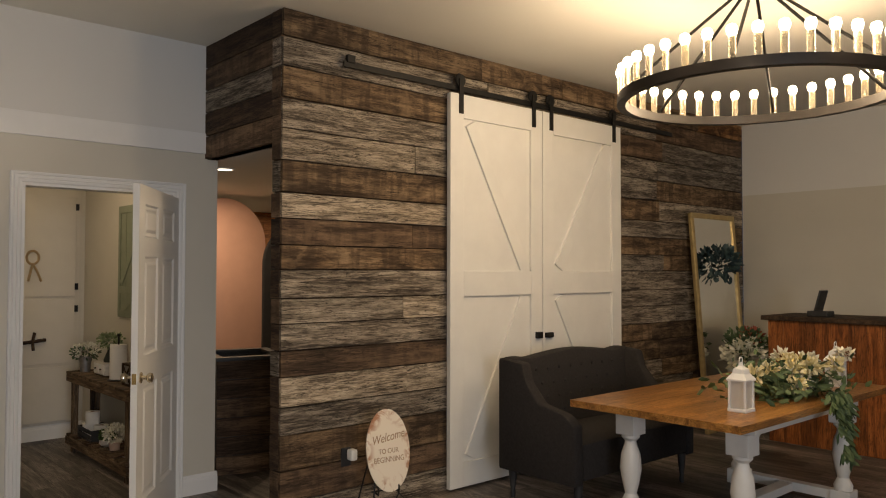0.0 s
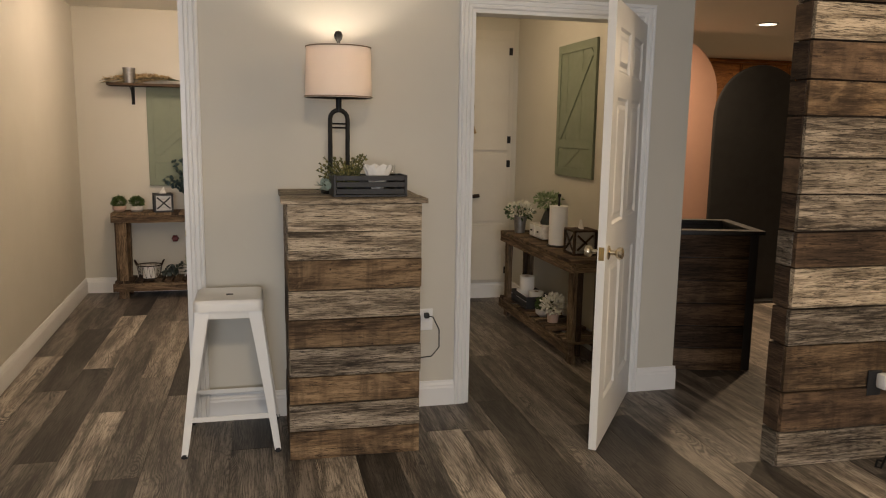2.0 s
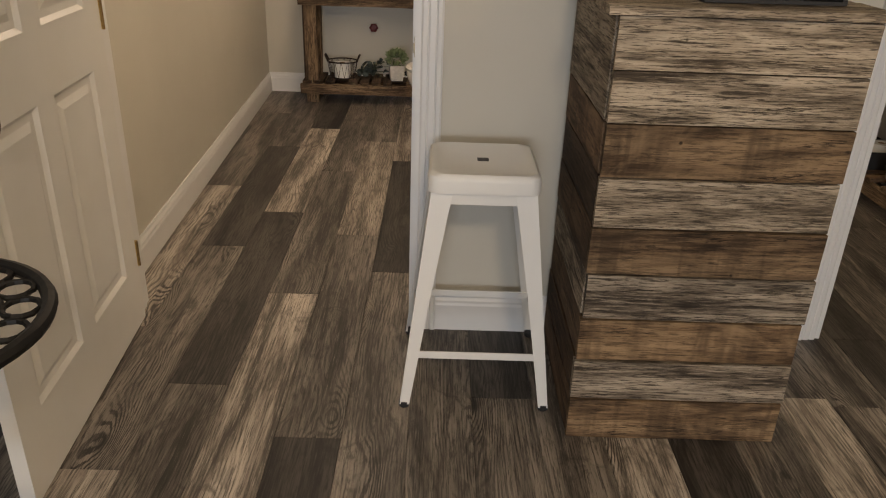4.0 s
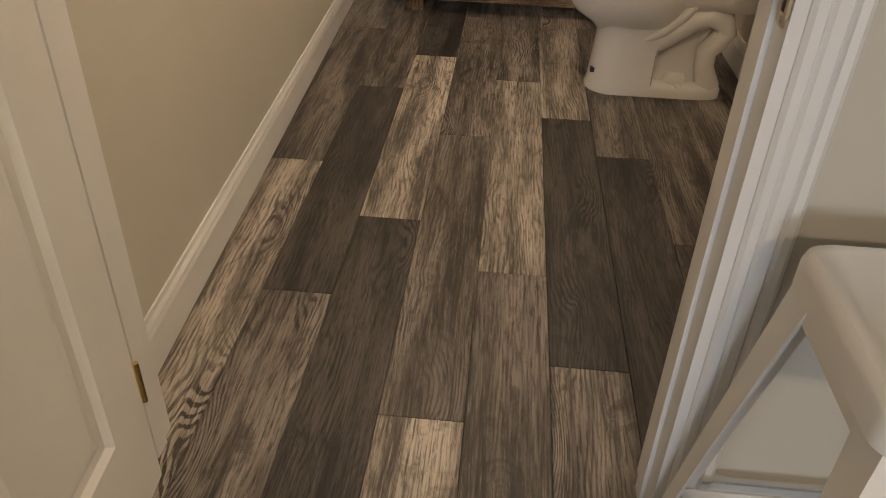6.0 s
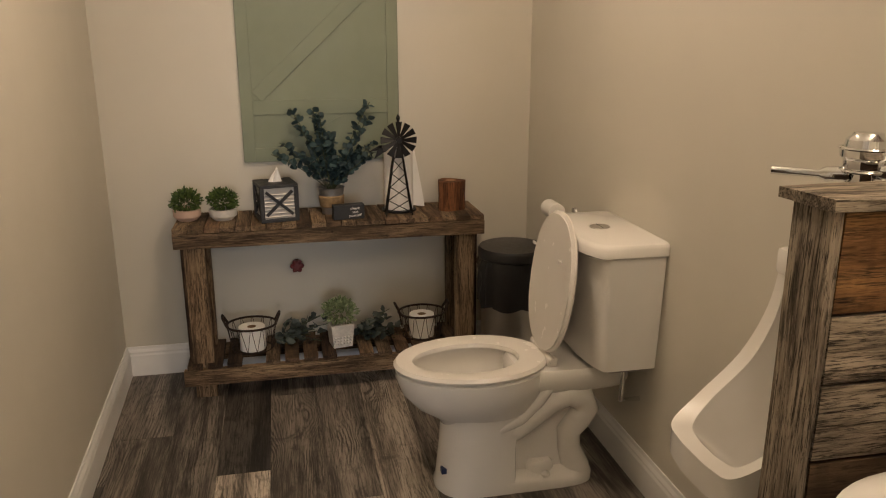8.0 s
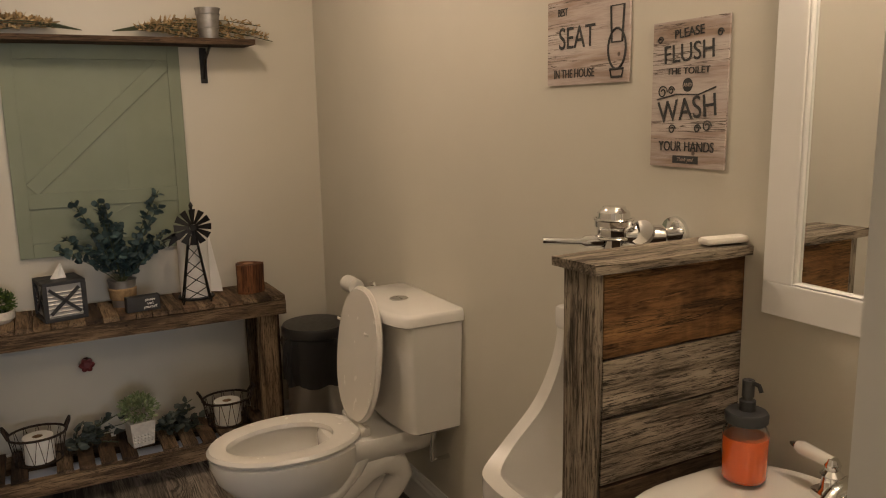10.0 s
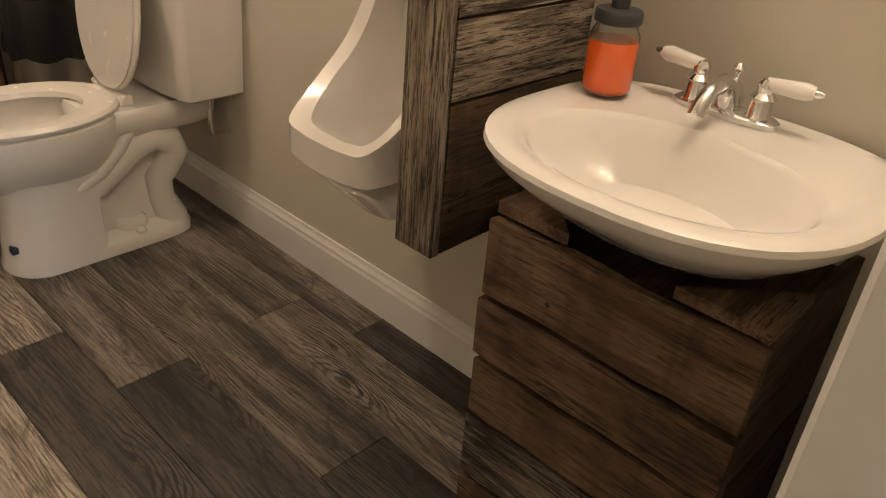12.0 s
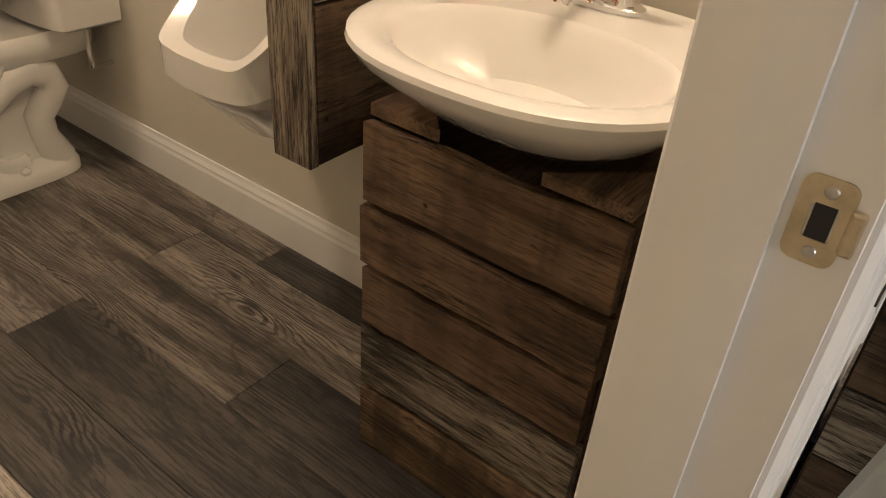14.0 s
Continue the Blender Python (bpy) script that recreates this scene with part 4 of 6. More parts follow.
# ---- hall: black side table with pierced top ----
sd = thing("side_table", "black cast iron side table with pierced top", "table", (-1.055, 3.78, 0))
R_ = 0.245
part("rim", tube([(R_ * math.cos(a), R_ * math.sin(a), 0.69) for a in np.linspace(0, math.tau, 49)[:-1]], 0.014, 8, True), M_BLACK, sd, smooth=True)
for rr_, n_, s_ in ((0.20, 16, 0.032), (0.135, 11, 0.034), (0.07, 6, 0.03)):
    for k in range(n_):
        a = math.tau * k / n_
        cx, cy = rr_ * math.cos(a), rr_ * math.sin(a)
        part("fretwork", tube([(cx + s_ * math.cos(u), cy + s_ * math.sin(u), 0.69) for u in np.linspace(0, math.tau, 13)[:-1]], 0.006, 5, True), M_BLACK, sd)
part("column", lathe([(0.02, 0.25), (0.03, 0.3), (0.018, 0.4), (0.028, 0.6), (0.05, 0.685)], 16), M_BLACK, sd, smooth=True)
for k in range(3):
    a = math.tau * k / 3 + 0.4
    part("leg", tube([(r * math.cos(a), r * math.sin(a), z) for r, z in ((0.015, 0.3), (0.08, 0.27), (0.13, 0.12), (0.2, 0.03), (0.23, 0.012))], 0.011, 7), M_BLACK, sd, smooth=True)


# ---- restroom ----
def console_table(label, at, rz, w, dep, H, slats):
    t = thing("console_table", label, "table", at, rz)
    n = slats
    pitch = w / n
    for i in range(n):
        board(t, (-w / 2 + pitch * (i + 0.5), 0, H - 0.010), (dep + RNG.uniform(-0.006, 0.006), pitch - 0.003, 0.020), RNG.choice("ppbpt"), (0, 0, 90), "slat", segs=2, chip=0.001)
    for s in (-1, 1):
        board(t, (0, s * (dep / 2 - 0.016), H - 0.052), (w, 0.03, 0.062), "p", name="apron")
        board(t, (0, s * (dep / 2 - 0.016), 0.10), (w + 0.01, 0.03, 0.07), "p", name="lower_rail")
        board(t, (s * (w / 2 - 0.016), 0, H - 0.052), (dep - 0.06, 0.03, 0.06), "p", (0, 0, 90), "apron", segs=2)
        for q in (-1, 1):
            board(t, (s * (w / 2 - 0.075), q * (dep / 2 - 0.05), (H - 0.021) / 2), (H - 0.021, 0.034, 0.085), "p", (0, 90, 0), "leg")
            board(t, (s * (w / 2 - 0.03), q * (dep / 2 - 0.075), (H - 0.021) / 2 + 0.02), (H - 0.10, 0.03, 0.03), "d", (0, 90, 0), "leg_brace", segs=2)
    m = int(n * 0.8)
    for i in range(m):
        if i % 5 == 3:
            continue
        board(t, (-w / 2 + w * (i + 0.5) / m, 0, 0.145), (dep - 0.01, w / m * 0.75, 0.018), RNG.choice("pbdp"), (0, 0, 90), "shelf_slat", segs=2, chip=0.001)
    return t


TX, TY, TH = -0.463, 8.078, 0.737
console_table("rustic pallet wood console table against the restroom wall", (TX, TY, 0), 0, 1.265, 0.30, TH, 21)
console_table("rustic pallet wood console table along the storeroom wall", (2.13, 6.20, 0), 90, 1.45, 0.28, 0.68, 22)


def picture_panel(label, m, w, h):
    """Green barn-door panel, its face towards its own -y."""
    p = thing("green_door_panel", label, "panel")
    p.matrix_world = m
    part("backing", box(-w / 2, w / 2, -0.012, 0, 0, h), M_GREEN, p)
    for s in (-1, 1):
        part("stile", box(min(s * w / 2, s * (w / 2 - 0.05)), max(s * w / 2, s * (w / 2 - 0.05)), -0.019, -0.012, 0, h, bevel=0.0015), M_GREEN, p)
    for a, b in ((0, 0.06), (0.2, 0.26), (h - 0.06, h)):
        part("rail", box(-w / 2 + 0.05, w / 2 - 0.05, -0.019, -0.012, a, b, bevel=0.0015), M_GREEN, p)
    part("mid_stile", box(0.095, 0.10, -0.014, -0.012, 0.26, h - 0.06), M_GREEN, p)
    part("mid_stile", box(-0.16, -0.155, -0.014, -0.012, 0.26, h - 0.06), M_GREEN, p)
    ang = math.degrees(math.atan2(h - 0.32, w - 0.1))
    Ld = math.hypot(h - 0.32, w - 0.1) - 0.05
    part("brace", box(-Ld / 2, Ld / 2, -0.019, -0.012, -0.03, 0.03, bevel=0.0015), M_GREEN, p, at=pose(0, 0, 0.26 + (h - 0.32) / 2, 0, -ang, 0))
    part("brace", box(-0.14, 0.14, -0.016, -0.012, -0.006, 0.006), M_GREEN, p, at=pose(-0.03, 0, 0.13, 0, -25, 0))
    return p


picture_panel("sage green barn door panel hung behind the table", pose(-0.478, RN, 0.944), 0.672, 0.85)
picture_panel("sage green barn door panel on the storeroom wall", pose(2.30, 6.22, 1.15, 0, 0, -90), 0.66, 0.93)

# shelf above the panel
sh = thing("wall_shelf", "rough dark live-edge wall shelf on black brackets", "shelf", (-0.48, RN, 1.79))
board(sh, (0, -0.10, 0.012), (1.24, 0.2, 0.026), "d", (0, 0, 0), "shelf_board", chip=0.004)
for x in (-0.44, 0.44):
    part("bracket", box(x - 0.014, x + 0.014, -0.006, 0, -0.15, -0.001), M_BLACK, sh, "black iron bracket")
    part("bracket_arm", tube([(x, -0.004, -0.13), (x, -0.06, -0.05), (x, -0.16, -0.005)], 0.006, 6), M_BLACK, sh)
M_GALV = plain("galvanised_steel", (0.30, 0.29, 0.28), 0.45, 0.8, vary=0.2, scale=25)


def bucket(at, r, h, name="metal_bucket", label="small galvanised metal bucket on the shelf"):
    b = thing(name, label, "bucket", at)
    part("wall", lathe([(0.001, 0), (r * 0.78, 0), (r, h), (r * 1.06, h), (r * 1.06, h - 0.006), (r * 0.97, h - 0.004), (r * 0.75, 0.005), (0.001, 0.005)], 24), M_GALV, b, smooth=True)
    for z in (0.35, 0.8):
        rr_ = r * (0.78 + 0.22 * z) + 0.001
        part("band", tube([(rr_ * math.cos(a), rr_ * math.sin(a), h * z) for a in np.linspace(0, math.tau, 25)[:-1]], 0.002, 5, True), M_GALV, b)
    return b


bucket((-0.93, RN - 0.11, 1.816), 0.05, 0.125)
bucket((-0.03, RN - 0.11, 1.816), 0.05, 0.125)
for x, s in ((-0.66, -1), (-0.25, 1)):
    g = thing("pampas_bunch", "bunch of dried tan pampas grass on the shelf", "dried grass", (x, RN - 0.07, 1.822))
    st, lv = branchy((s * -0.15, 0, 0.02), [(s * rng.uniform(0.2, 0.52), rng.uniform(-0.07, 0.03), rng.uniform(-0.03, 0.06)) for _ in range(14)], 0.03, 26, rng, 0.3)
    part("stems", st, M_STEM, g)
    part("plumes", lv, M_PAMPAS, g)


# ---- toilet ----
def oval(cx, cy, ax, bx, ry, z, n=32, p=2.0):
    """A ring longer towards -x by ax and +x by bx, half as wide as 2 ry."""
    pts = []
    for i in range(n):
        a = math.tau * i / n
        c, s = math.cos(a), math.sin(a)
        c, s = math.copysign(abs(c) ** (2 / p), c), math.copysign(abs(s) ** (2 / p), s)
        pts.append((cx + (bx if c > 0 else ax) * c, cy + ry * s, z))
    return pts


def toilet():
    t = thing("toilet", "white porcelain toilet with the lid up", "toilet", (0.008, 7.124, 0))
    # bowl with an undercut towards the pedestal
    bowl = [oval(-0.03, 0, 0.17, 0.16, 0.085, 0.235, p=2.4), oval(-0.04, 0, 0.185, 0.18, 0.105, 0.265, p=2.3), oval(-0.065, 0, 0.225, 0.21, 0.145, 0.305), oval(-0.075, 0, 0.255, 0.235, 0.172, 0.355), oval(-0.078, 0, 0.268, 0.245, 0.182, 0.405), oval(-0.078, 0, 0.268, 0.245, 0.182, 0.424), oval(-0.078, 0, 0.255, 0.235, 0.17, 0.432),
            oval(-0.085, 0, 0.205, 0.175, 0.135, 0.43), oval(-0.085, 0, 0.20, 0.17, 0.13, 0.39), oval(-0.06, 0, 0.13, 0.13, 0.095, 0.30), oval(-0.03, 0, 0.06, 0.07, 0.05, 0.24)]
    part("bowl", loft(bowl), M_PORC, t, smooth=True)

    def column(front, back, hw, z):
        """Rounded towards the front, square at the back."""
        return [(front + hw * 0.9 - hw * 0.9 * math.sin(a), hw * math.cos(a), z) for a in np.linspace(0, math.pi, 15)] + [(back, -hw, z), (back + 0.006, -hw + 0.012, z), (back + 0.006, hw - 0.012, z), (back, hw, z)]
    part("pedestal", loft([column(-0.222, 0.03, 0.116, 0.0), column(-0.222, 0.03, 0.116, 0.015), column(-0.214, 0.03, 0.110, 0.04), column(-0.203, 0.03, 0.105, 0.16), column(-0.198, 0.04, 0.103, 0.25), column(-0.205, 0.06, 0.108, 0.28)]), M_PORC, t, smooth=True)
    part("foot", loft([oval(0.09, 0, 0.15, 0.23, 0.116, 0.0, p=4.5), oval(0.09, 0, 0.15, 0.23, 0.116, 0.03, p=4.5), oval(0.09, 0, 0.14, 0.22, 0.106, 0.045, p=4.5), oval(0.09, 0, 0.12, 0.20, 0.075, 0.055, p=4)]), M_PORC, t, smooth=True)
    part("web", loft([oval(0.12, 0, 0.16, 0.19, 0.062, 0.03, p=4), oval(0.12, 0, 0.16, 0.155, 0.056, 0.09, p=4), oval(0.12, 0, 0.16, 0.145, 0.05, 0.20, p=4), oval(0.18, 0, 0.08, 0.11, 0.06, 0.30, p=4), oval(0.20, 0, 0.07, 0.10, 0.085, 0.36, p=4)]), M_PORC, t, smooth=True)
    part("water", loft([oval(-0.04, 0, 0.075, 0.08, 0.06, 0.262), oval(-0.04, 0, 0.075, 0.08, 0.06, 0.264)]), plain("water", (0.75, 0.76, 0.74), 0.02, vary=0.0, coat=1.0), t)
    deck = [oval(0.23, 0, 0.20, 0.20, 0.10, 0.345, p=4), oval(0.23, 0, 0.20, 0.205, 0.125, 0.375, p=4), oval(0.23, 0, 0.20, 0.205, 0.13, 0.418, p=4), oval(0.23, 0, 0.19, 0.197, 0.122, 0.432, p=4)]
    part("deck", loft(deck), M_PORC, t, smooth=True)
    for s in (-1, 1):
        pts = [(-0.02, s * 0.055, 0.195), (0.04, s * 0.062, 0.215), (0.10, s * 0.066, 0.262), (0.155, s * 0.068, 0.305), (0.215, s * 0.068, 0.325), (0.268, s * 0.064, 0.305), (0.285, s * 0.062, 0.262), (0.262, s * 0.06, 0.222), (0.232, s * 0.056, 0.182), (0.235, s * 0.052, 0.12), (0.262, s * 0.052, 0.04)]
        part("trapway", tube(pts, [0.044, 0.045, 0.046, 0.047, 0.047, 0.047, 0.046, 0.044, 0.042, 0.04, 0.05], 16), M_PORC, t, smooth=True)
        part("bowl_brace", tube([(-0.02, s * 0.088, 0.225), (0.05, s * 0.092, 0.262), (0.11, s * 0.098, 0.325), (0.15, s * 0.10, 0.375)], [0.018, 0.022, 0.022, 0.016], 12), M_PORC, t, smooth=True)
        part("heel_bump", loft([oval(0.13, s * 0.055, 0.05, 0.05, 0.04, 0.045), oval(0.13, s * 0.055, 0.047, 0.047, 0.038, 0.075), oval(0.13, s * 0.055, 0.035, 0.035, 0.026, 0.088)]), M_PORC, t, smooth=True)
        part("bolt_cap", lathe([(0.016, 0), (0.016, 0.008), (0.009, 0.016), (0.001, 0.018)], 14, (0.14, s * 0.096, 0.042)), M_PORC, t, smooth=True)
    seat = [oval(-0.08, 0, 0.268, 0.238, 0.183, 0.434), oval(-0.08, 0, 0.272, 0.24, 0.187, 0.444), oval(-0.08, 0, 0.263, 0.232, 0.179, 0.455), oval(-0.085, 0, 0.235, 0.20, 0.153, 0.456), oval(-0.09, 0, 0.20, 0.155, 0.118, 0.450), oval(-0.09, 0, 0.195, 0.15, 0.114, 0.436)]
    part("seat", loft(seat + seat[:1], False, False), M_SEAT, t, smooth=True)
    lid = [oval(0, 0, 0.225, 0.225, 0.172, z, p=2.25) for z in (-0.004, 0.0)] + [oval(0, 0, 0.235, 0.23, 0.182, 0.006, p=2.25), oval(0, 0, 0.235, 0.23, 0.182, 0.012, p=2.25), oval(0, 0, 0.222, 0.22, 0.172, 0.018, p=2.25)]
    part("lid", loft(lid), M_SEAT, t, smooth=True, at=pose(0.166, 0, 0.692, 0, 97, 0))
    part("hinge", tube([(0.15, -0.1, 0.456), (0.15, 0.1, 0.456)], 0.010, 10), M_SEAT, t, smooth=True)
    for s in (-1, 1):
        part("hinge_post", box(0.136, 0.172, s * 0.075 - 0.016, s * 0.075 + 0.016, 0.431, 0.462, bevel=0.006), M_SEAT, t, smooth=True)
    for s in (-1, 1):
        part("lid_bumper", box(0.148, 0.156, s * 0.12 - 0.012, s * 0.12 + 0.012, 0.79, 0.80, bevel=0.003), M_SEAT, t)

    def dring(xf, xs, hw, z):
        return [(0.455, -hw, z), (xs, -hw, z)] + [(xs + (xf - xs) * math.sin(a), -hw * math.cos(a), z) for a in np.linspace(0.25, math.pi - 0.25, 11)] + [(xs, hw, z), (0.455, hw, z)]
    tank = [dring(0.275, 0.31, 0.185, 0.437), dring(0.255, 0.295, 0.197, 0.447), dring(0.243, 0.288, 0.208, 0.60), dring(0.232, 0.28, 0.22, 0.82), dring(0.232, 0.28, 0.22, 0.823)]
    part("tank", loft(tank), M_PORC, t, smooth=True)
    lidr = [dring(0.205, 0.268, 0.228, 0.822), dring(0.198, 0.262, 0.234, 0.828), dring(0.198, 0.262, 0.234, 0.853), dring(0.205, 0.267, 0.229, 0.863), dring(0.216, 0.275, 0.219, 0.867)]
    part("tank_lid", loft(lidr), M_PORC, t, smooth=True)
    button = part("flush_button", lathe([(0.033, 0.866), (0.033, 0.869), (0.030, 0.871), (0.001, 0.872)], 24, (0.33, 0, 0)), M_CHROME, t, "chrome flush button", True)
    part("button_split", box(0.3295, 0.3305, -0.028, 0.028, 0.8715, 0.8722), M_BLACK, button)
    part("blue_label", box(-0.208, -0.19, -0.065, -0.04, 0.07, 0.09, bevel=0.002), plain("blue_sticker", (0.02, 0.03, 0.08), 0.5), t)
    part("supply_valve", tube([(0.455, -0.11, 0.3), (0.39, -0.11, 0.3), (0.39, -0.11, 0.44)], 0.009, 8), M_CHROME, t, "chrome water supply", True)
    return t


toilet()


# ---- urinal ----
u = thing("urinal", "white wall-hung porcelain urinal", "urinal", (RE, 6.135, 0))


def smooth_through(points, steps):
    """Catmull-Rom curve through a list of points."""
    pts = [Vector(p) for p in points]
    out = []
    for i in range(len(pts) - 1):
        p0, p1, p2, p3 = pts[max(i - 1, 0)], pts[i], pts[i + 1], pts[min(i + 2, len(pts) - 1)]
        for k in range(steps):
            f = k / steps
            out.append(0.5 * (2 * p1 + (p2 - p0) * f + (2 * p0 - 5 * p1 + 4 * p2 - p3) * f * f + (3 * p1 - p0 - 3 * p2 + p3) * f ** 3))
    return out + [pts[-1]]


def both_sides(half):
    """A curve from the top of one side over the front lip to the top of the other."""
    c = smooth_through(half, 5)
    return c[:-1] + [Vector((p.x, -p.y, p.z)) for p in c[::-1]]


rim_out = both_sides([(-0.10, 0.112, 1.0), (-0.115, 0.118, 0.90), (-0.16, 0.133, 0.79), (-0.245, 0.14, 0.70), (-0.318, 0.118, 0.650), (-0.332, 0.06, 0.640), (-0.334, 0, 0.639)])
rim_in = both_sides([(-0.104, 0.084, 0.985), (-0.112, 0.09, 0.89), (-0.15, 0.104, 0.785), (-0.232, 0.108, 0.70), (-0.285, 0.088, 0.654), (-0.297, 0.045, 0.644), (-0.299, 0, 0.643)])
well = both_sides([(-0.035, 0.078, 0.975), (-0.04, 0.082, 0.88), (-0.06, 0.085, 0.75), (-0.11, 0.08, 0.63), (-0.175, 0.062, 0.565), (-0.20, 0.03, 0.55), (-0.205, 0, 0.547)])
sump = both_sides([(-0.03, 0.04, 0.95), (-0.032, 0.04, 0.84), (-0.04, 0.04, 0.68), (-0.07, 0.035, 0.54), (-0.10, 0.025, 0.505), (-0.11, 0.012, 0.50), (-0.112, 0, 0.498)])
belly = both_sides([(-0.06, 0.12, 1.0), (-0.07, 0.13, 0.88), (-0.10, 0.15, 0.74), (-0.20, 0.165, 0.62), (-0.305, 0.135, 0.585), (-0.328, 0.065, 0.575), (-0.331, 0, 0.573)])
under = both_sides([(-0.03, 0.122, 1.0), (-0.04, 0.134, 0.86), (-0.06, 0.155, 0.67), (-0.12, 0.14, 0.505), (-0.185, 0.075, 0.455), (-0.20, 0.035, 0.447), (-0.203, 0, 0.445)])
back = both_sides([(0, 0.122, 1.0), (0, 0.136, 0.83), (0, 0.16, 0.62), (0, 0.14, 0.47), (0, 0.085, 0.435), (0, 0.04, 0.43), (0, 0, 0.43)])
bm = add_loft(bmesh.new(), [back, under, belly, rim_out, rim_in, well, sump], False, False, closed=False)
bm.faces.new([bm.verts.new(p) for p in sump])
bmesh.ops.remove_doubles(bm, verts=bm.verts, dist=0.0005)
bmesh.ops.recalc_face_normals(bm, faces=bm.faces)
part("body", bm, M_PORC, u, smooth=True)
part("top_cap", box(-0.112, 0, -0.118, 0.118, 0.975, 1.035, bevel=0.012), M_PORC, u, smooth=True)
part("strainer", lathe([(0.001, 0.0), (0.018, 0.0), (0.016, 0.003), (0.001, 0.004)], 18, (-0.085, 0, 0.512)), M_CHROME, u, "chrome drain strainer", True)
sb = thing("wall_stub", "small white plastic stub on the wall", "fitting", (RE, 6.64, 0.42))
part("stub", box(-0.03, 0, -0.022, 0.022, -0.025, 0.025, bevel=0.005), M_SEAT, sb, smooth=True)
part("flange", box(-0.006, 0, -0.03, 0.03, -0.033, 0.033, bevel=0.002), M_SEAT, sb)

fv = thing("flush_valve", "chrome urinal flush valve with lever handle", "valve", (RE, 6.03, 1.235))
part("escutcheon", lathe([(0.001, 0), (0.04, 0), (0.038, 0.008), (0.02, 0.014), (0.001, 0.015)], 24), M_CHROME, fv, smooth=True, at=pose(0, -0.06, 0, 0, -90, 0))
part("supply_stop", tube([(-0.01, -0.06, 0), (-0.035, -0.06, 0), (-0.04, -0.06, 0), (-0.075, -0.045, 0), (-0.11, -0.02, 0)], [0.016, 0.016, 0.025, 0.025, 0.015], 14), M_CHROME, fv, smooth=True)
part("body", lathe([(0.018, -0.20), (0.018, -0.06), (0.027, -0.055), (0.027, -0.03), (0.022, -0.026), (0.022, -0.006), (0.033, -0.002), (0.035, 0.004), (0.035, 0.016), (0.041, 0.022), (0.041, 0.034), (0.036, 0.038), (0.034, 0.052), (0.026, 0.058), (0.024, 0.064), (0.001, 0.065)], 28, (-0.12, 0, 0)), M_CHROME, fv, smooth=True)
for z, r_ in ((-0.003, 0.036), (0.037, 0.042)):
    part("collar", tube([(-0.12 + r_ * math.cos(a), r_ * math.sin(a), z) for a in np.linspace(0, math.tau, 29)[:-1]], 0.003, 6, True), M_CHROME, fv, smooth=True)
part("stop_cap", lathe([(0.001, -0.028), (0.022, -0.028), (0.026, -0.022), (0.026, -0.008), (0.022, -0.004), (0.022, 0.012), (0.027, 0.016), (0.027, 0.026), (0.001, 0.03)], 20), M_CHROME, fv, smooth=True, at=pose(-0.07, -0.045, 0, 0, -60, 20))
part("lever", tube([(-0.14, 0.01, -0.01), (-0.17, 0.03, -0.012), (-0.18, 0.036, -0.012), (-0.25, 0.075, -0.008)], [0.014, 0.014, 0.007, 0.008], 10), M_CHROME, fv, smooth=True)

# ---- privacy partition ----
pt = thing("privacy_partition", "short barn board partition with weathered cap", "partition", (0, 5.83, 0))
part("core", box(0.118, RE, -0.028, 0.044, 0.56, 1.218), M_W_DARK, pt)
for a, b, tone in ((0.556, 0.824, "r"), (0.824, 0.954, "g"), (0.954, 1.067, "g"), (1.067, 1.222, "t")):
    board(pt, ((0.116 + RE) / 2, -0.036, (a + b) / 2), (RE - 0.117, 0.018, b - a - 0.003), {"t": "r"}.get(tone, tone) if a > 1 else ("b" if a < 0.6 else tone))
board(pt, (0.105, 0.0, 0.889), (0.666, 0.088, 0.022), "g", (0, 90, 0), "end_board", chip=0.004)
board(pt, (0.275, 0.0, 1.233), (0.385, 0.125, 0.022), "l", (0, 0, 0), "cap", chip=0.004)
w_ = thing("folded_wipe", "small folded white cloth on the partition cap", "cloth", (0.42, 5.80, 1.245), -8)
part("cloth", box(-0.05, 0.05, -0.016, 0.016, 0, 0.014, bevel=0.006), plain("white_cloth", (0.72, 0.68, 0.62), 0.9, bumpy=0.3), w_, smooth=True)

# ---- vanity ----
va = thing("vanity_stand", "dark barn board vanity stand under the basin", "cabinet", (0, 5.446, 0))
part("core", box(0.12, RE - 0.02, -0.195, 0.195, 0, 0.66), M_W_DARK, va)
for a, b, tone in ((0, 0.158, "t"), (0.158, 0.303, "g"), (0.303, 0.43, "b"), (0.43, 0.55, "b"), (0.55, 0.695, "b")):
    board(va, (0.102, 0, (a + b) / 2), (0.438 + RNG.uniform(-0.008, 0.004), 0.02 + RNG.uniform(0, 0.008), b - a - 0.006), tone, (0, 0, 90), chip=0.008, segs=9)
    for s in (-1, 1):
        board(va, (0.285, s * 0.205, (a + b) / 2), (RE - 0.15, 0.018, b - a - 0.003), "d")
for s in (-1, 1):
    tri = [(0, 0), (0.13, 0), (0, 0.13)]
    bm = bmesh.new()
    lo = [bm.verts.new((x, -s * y, 0.697)) for x, y in tri]
    hi = [bm.verts.new((x, -s * y, 0.716)) for x, y in tri]
    bm.faces.new(lo)
    bm.faces.new(hi)
    for i in range(3):
        bm.faces.new((lo[i], lo[(i + 1) % 3], hi[(i + 1) % 3], hi[i]))
    bmesh.ops.recalc_face_normals(bm, faces=bm.faces)
    part("corner_board", bm, M_W_BROWN, va, at=pose(0.103, s * 0.214, 0))

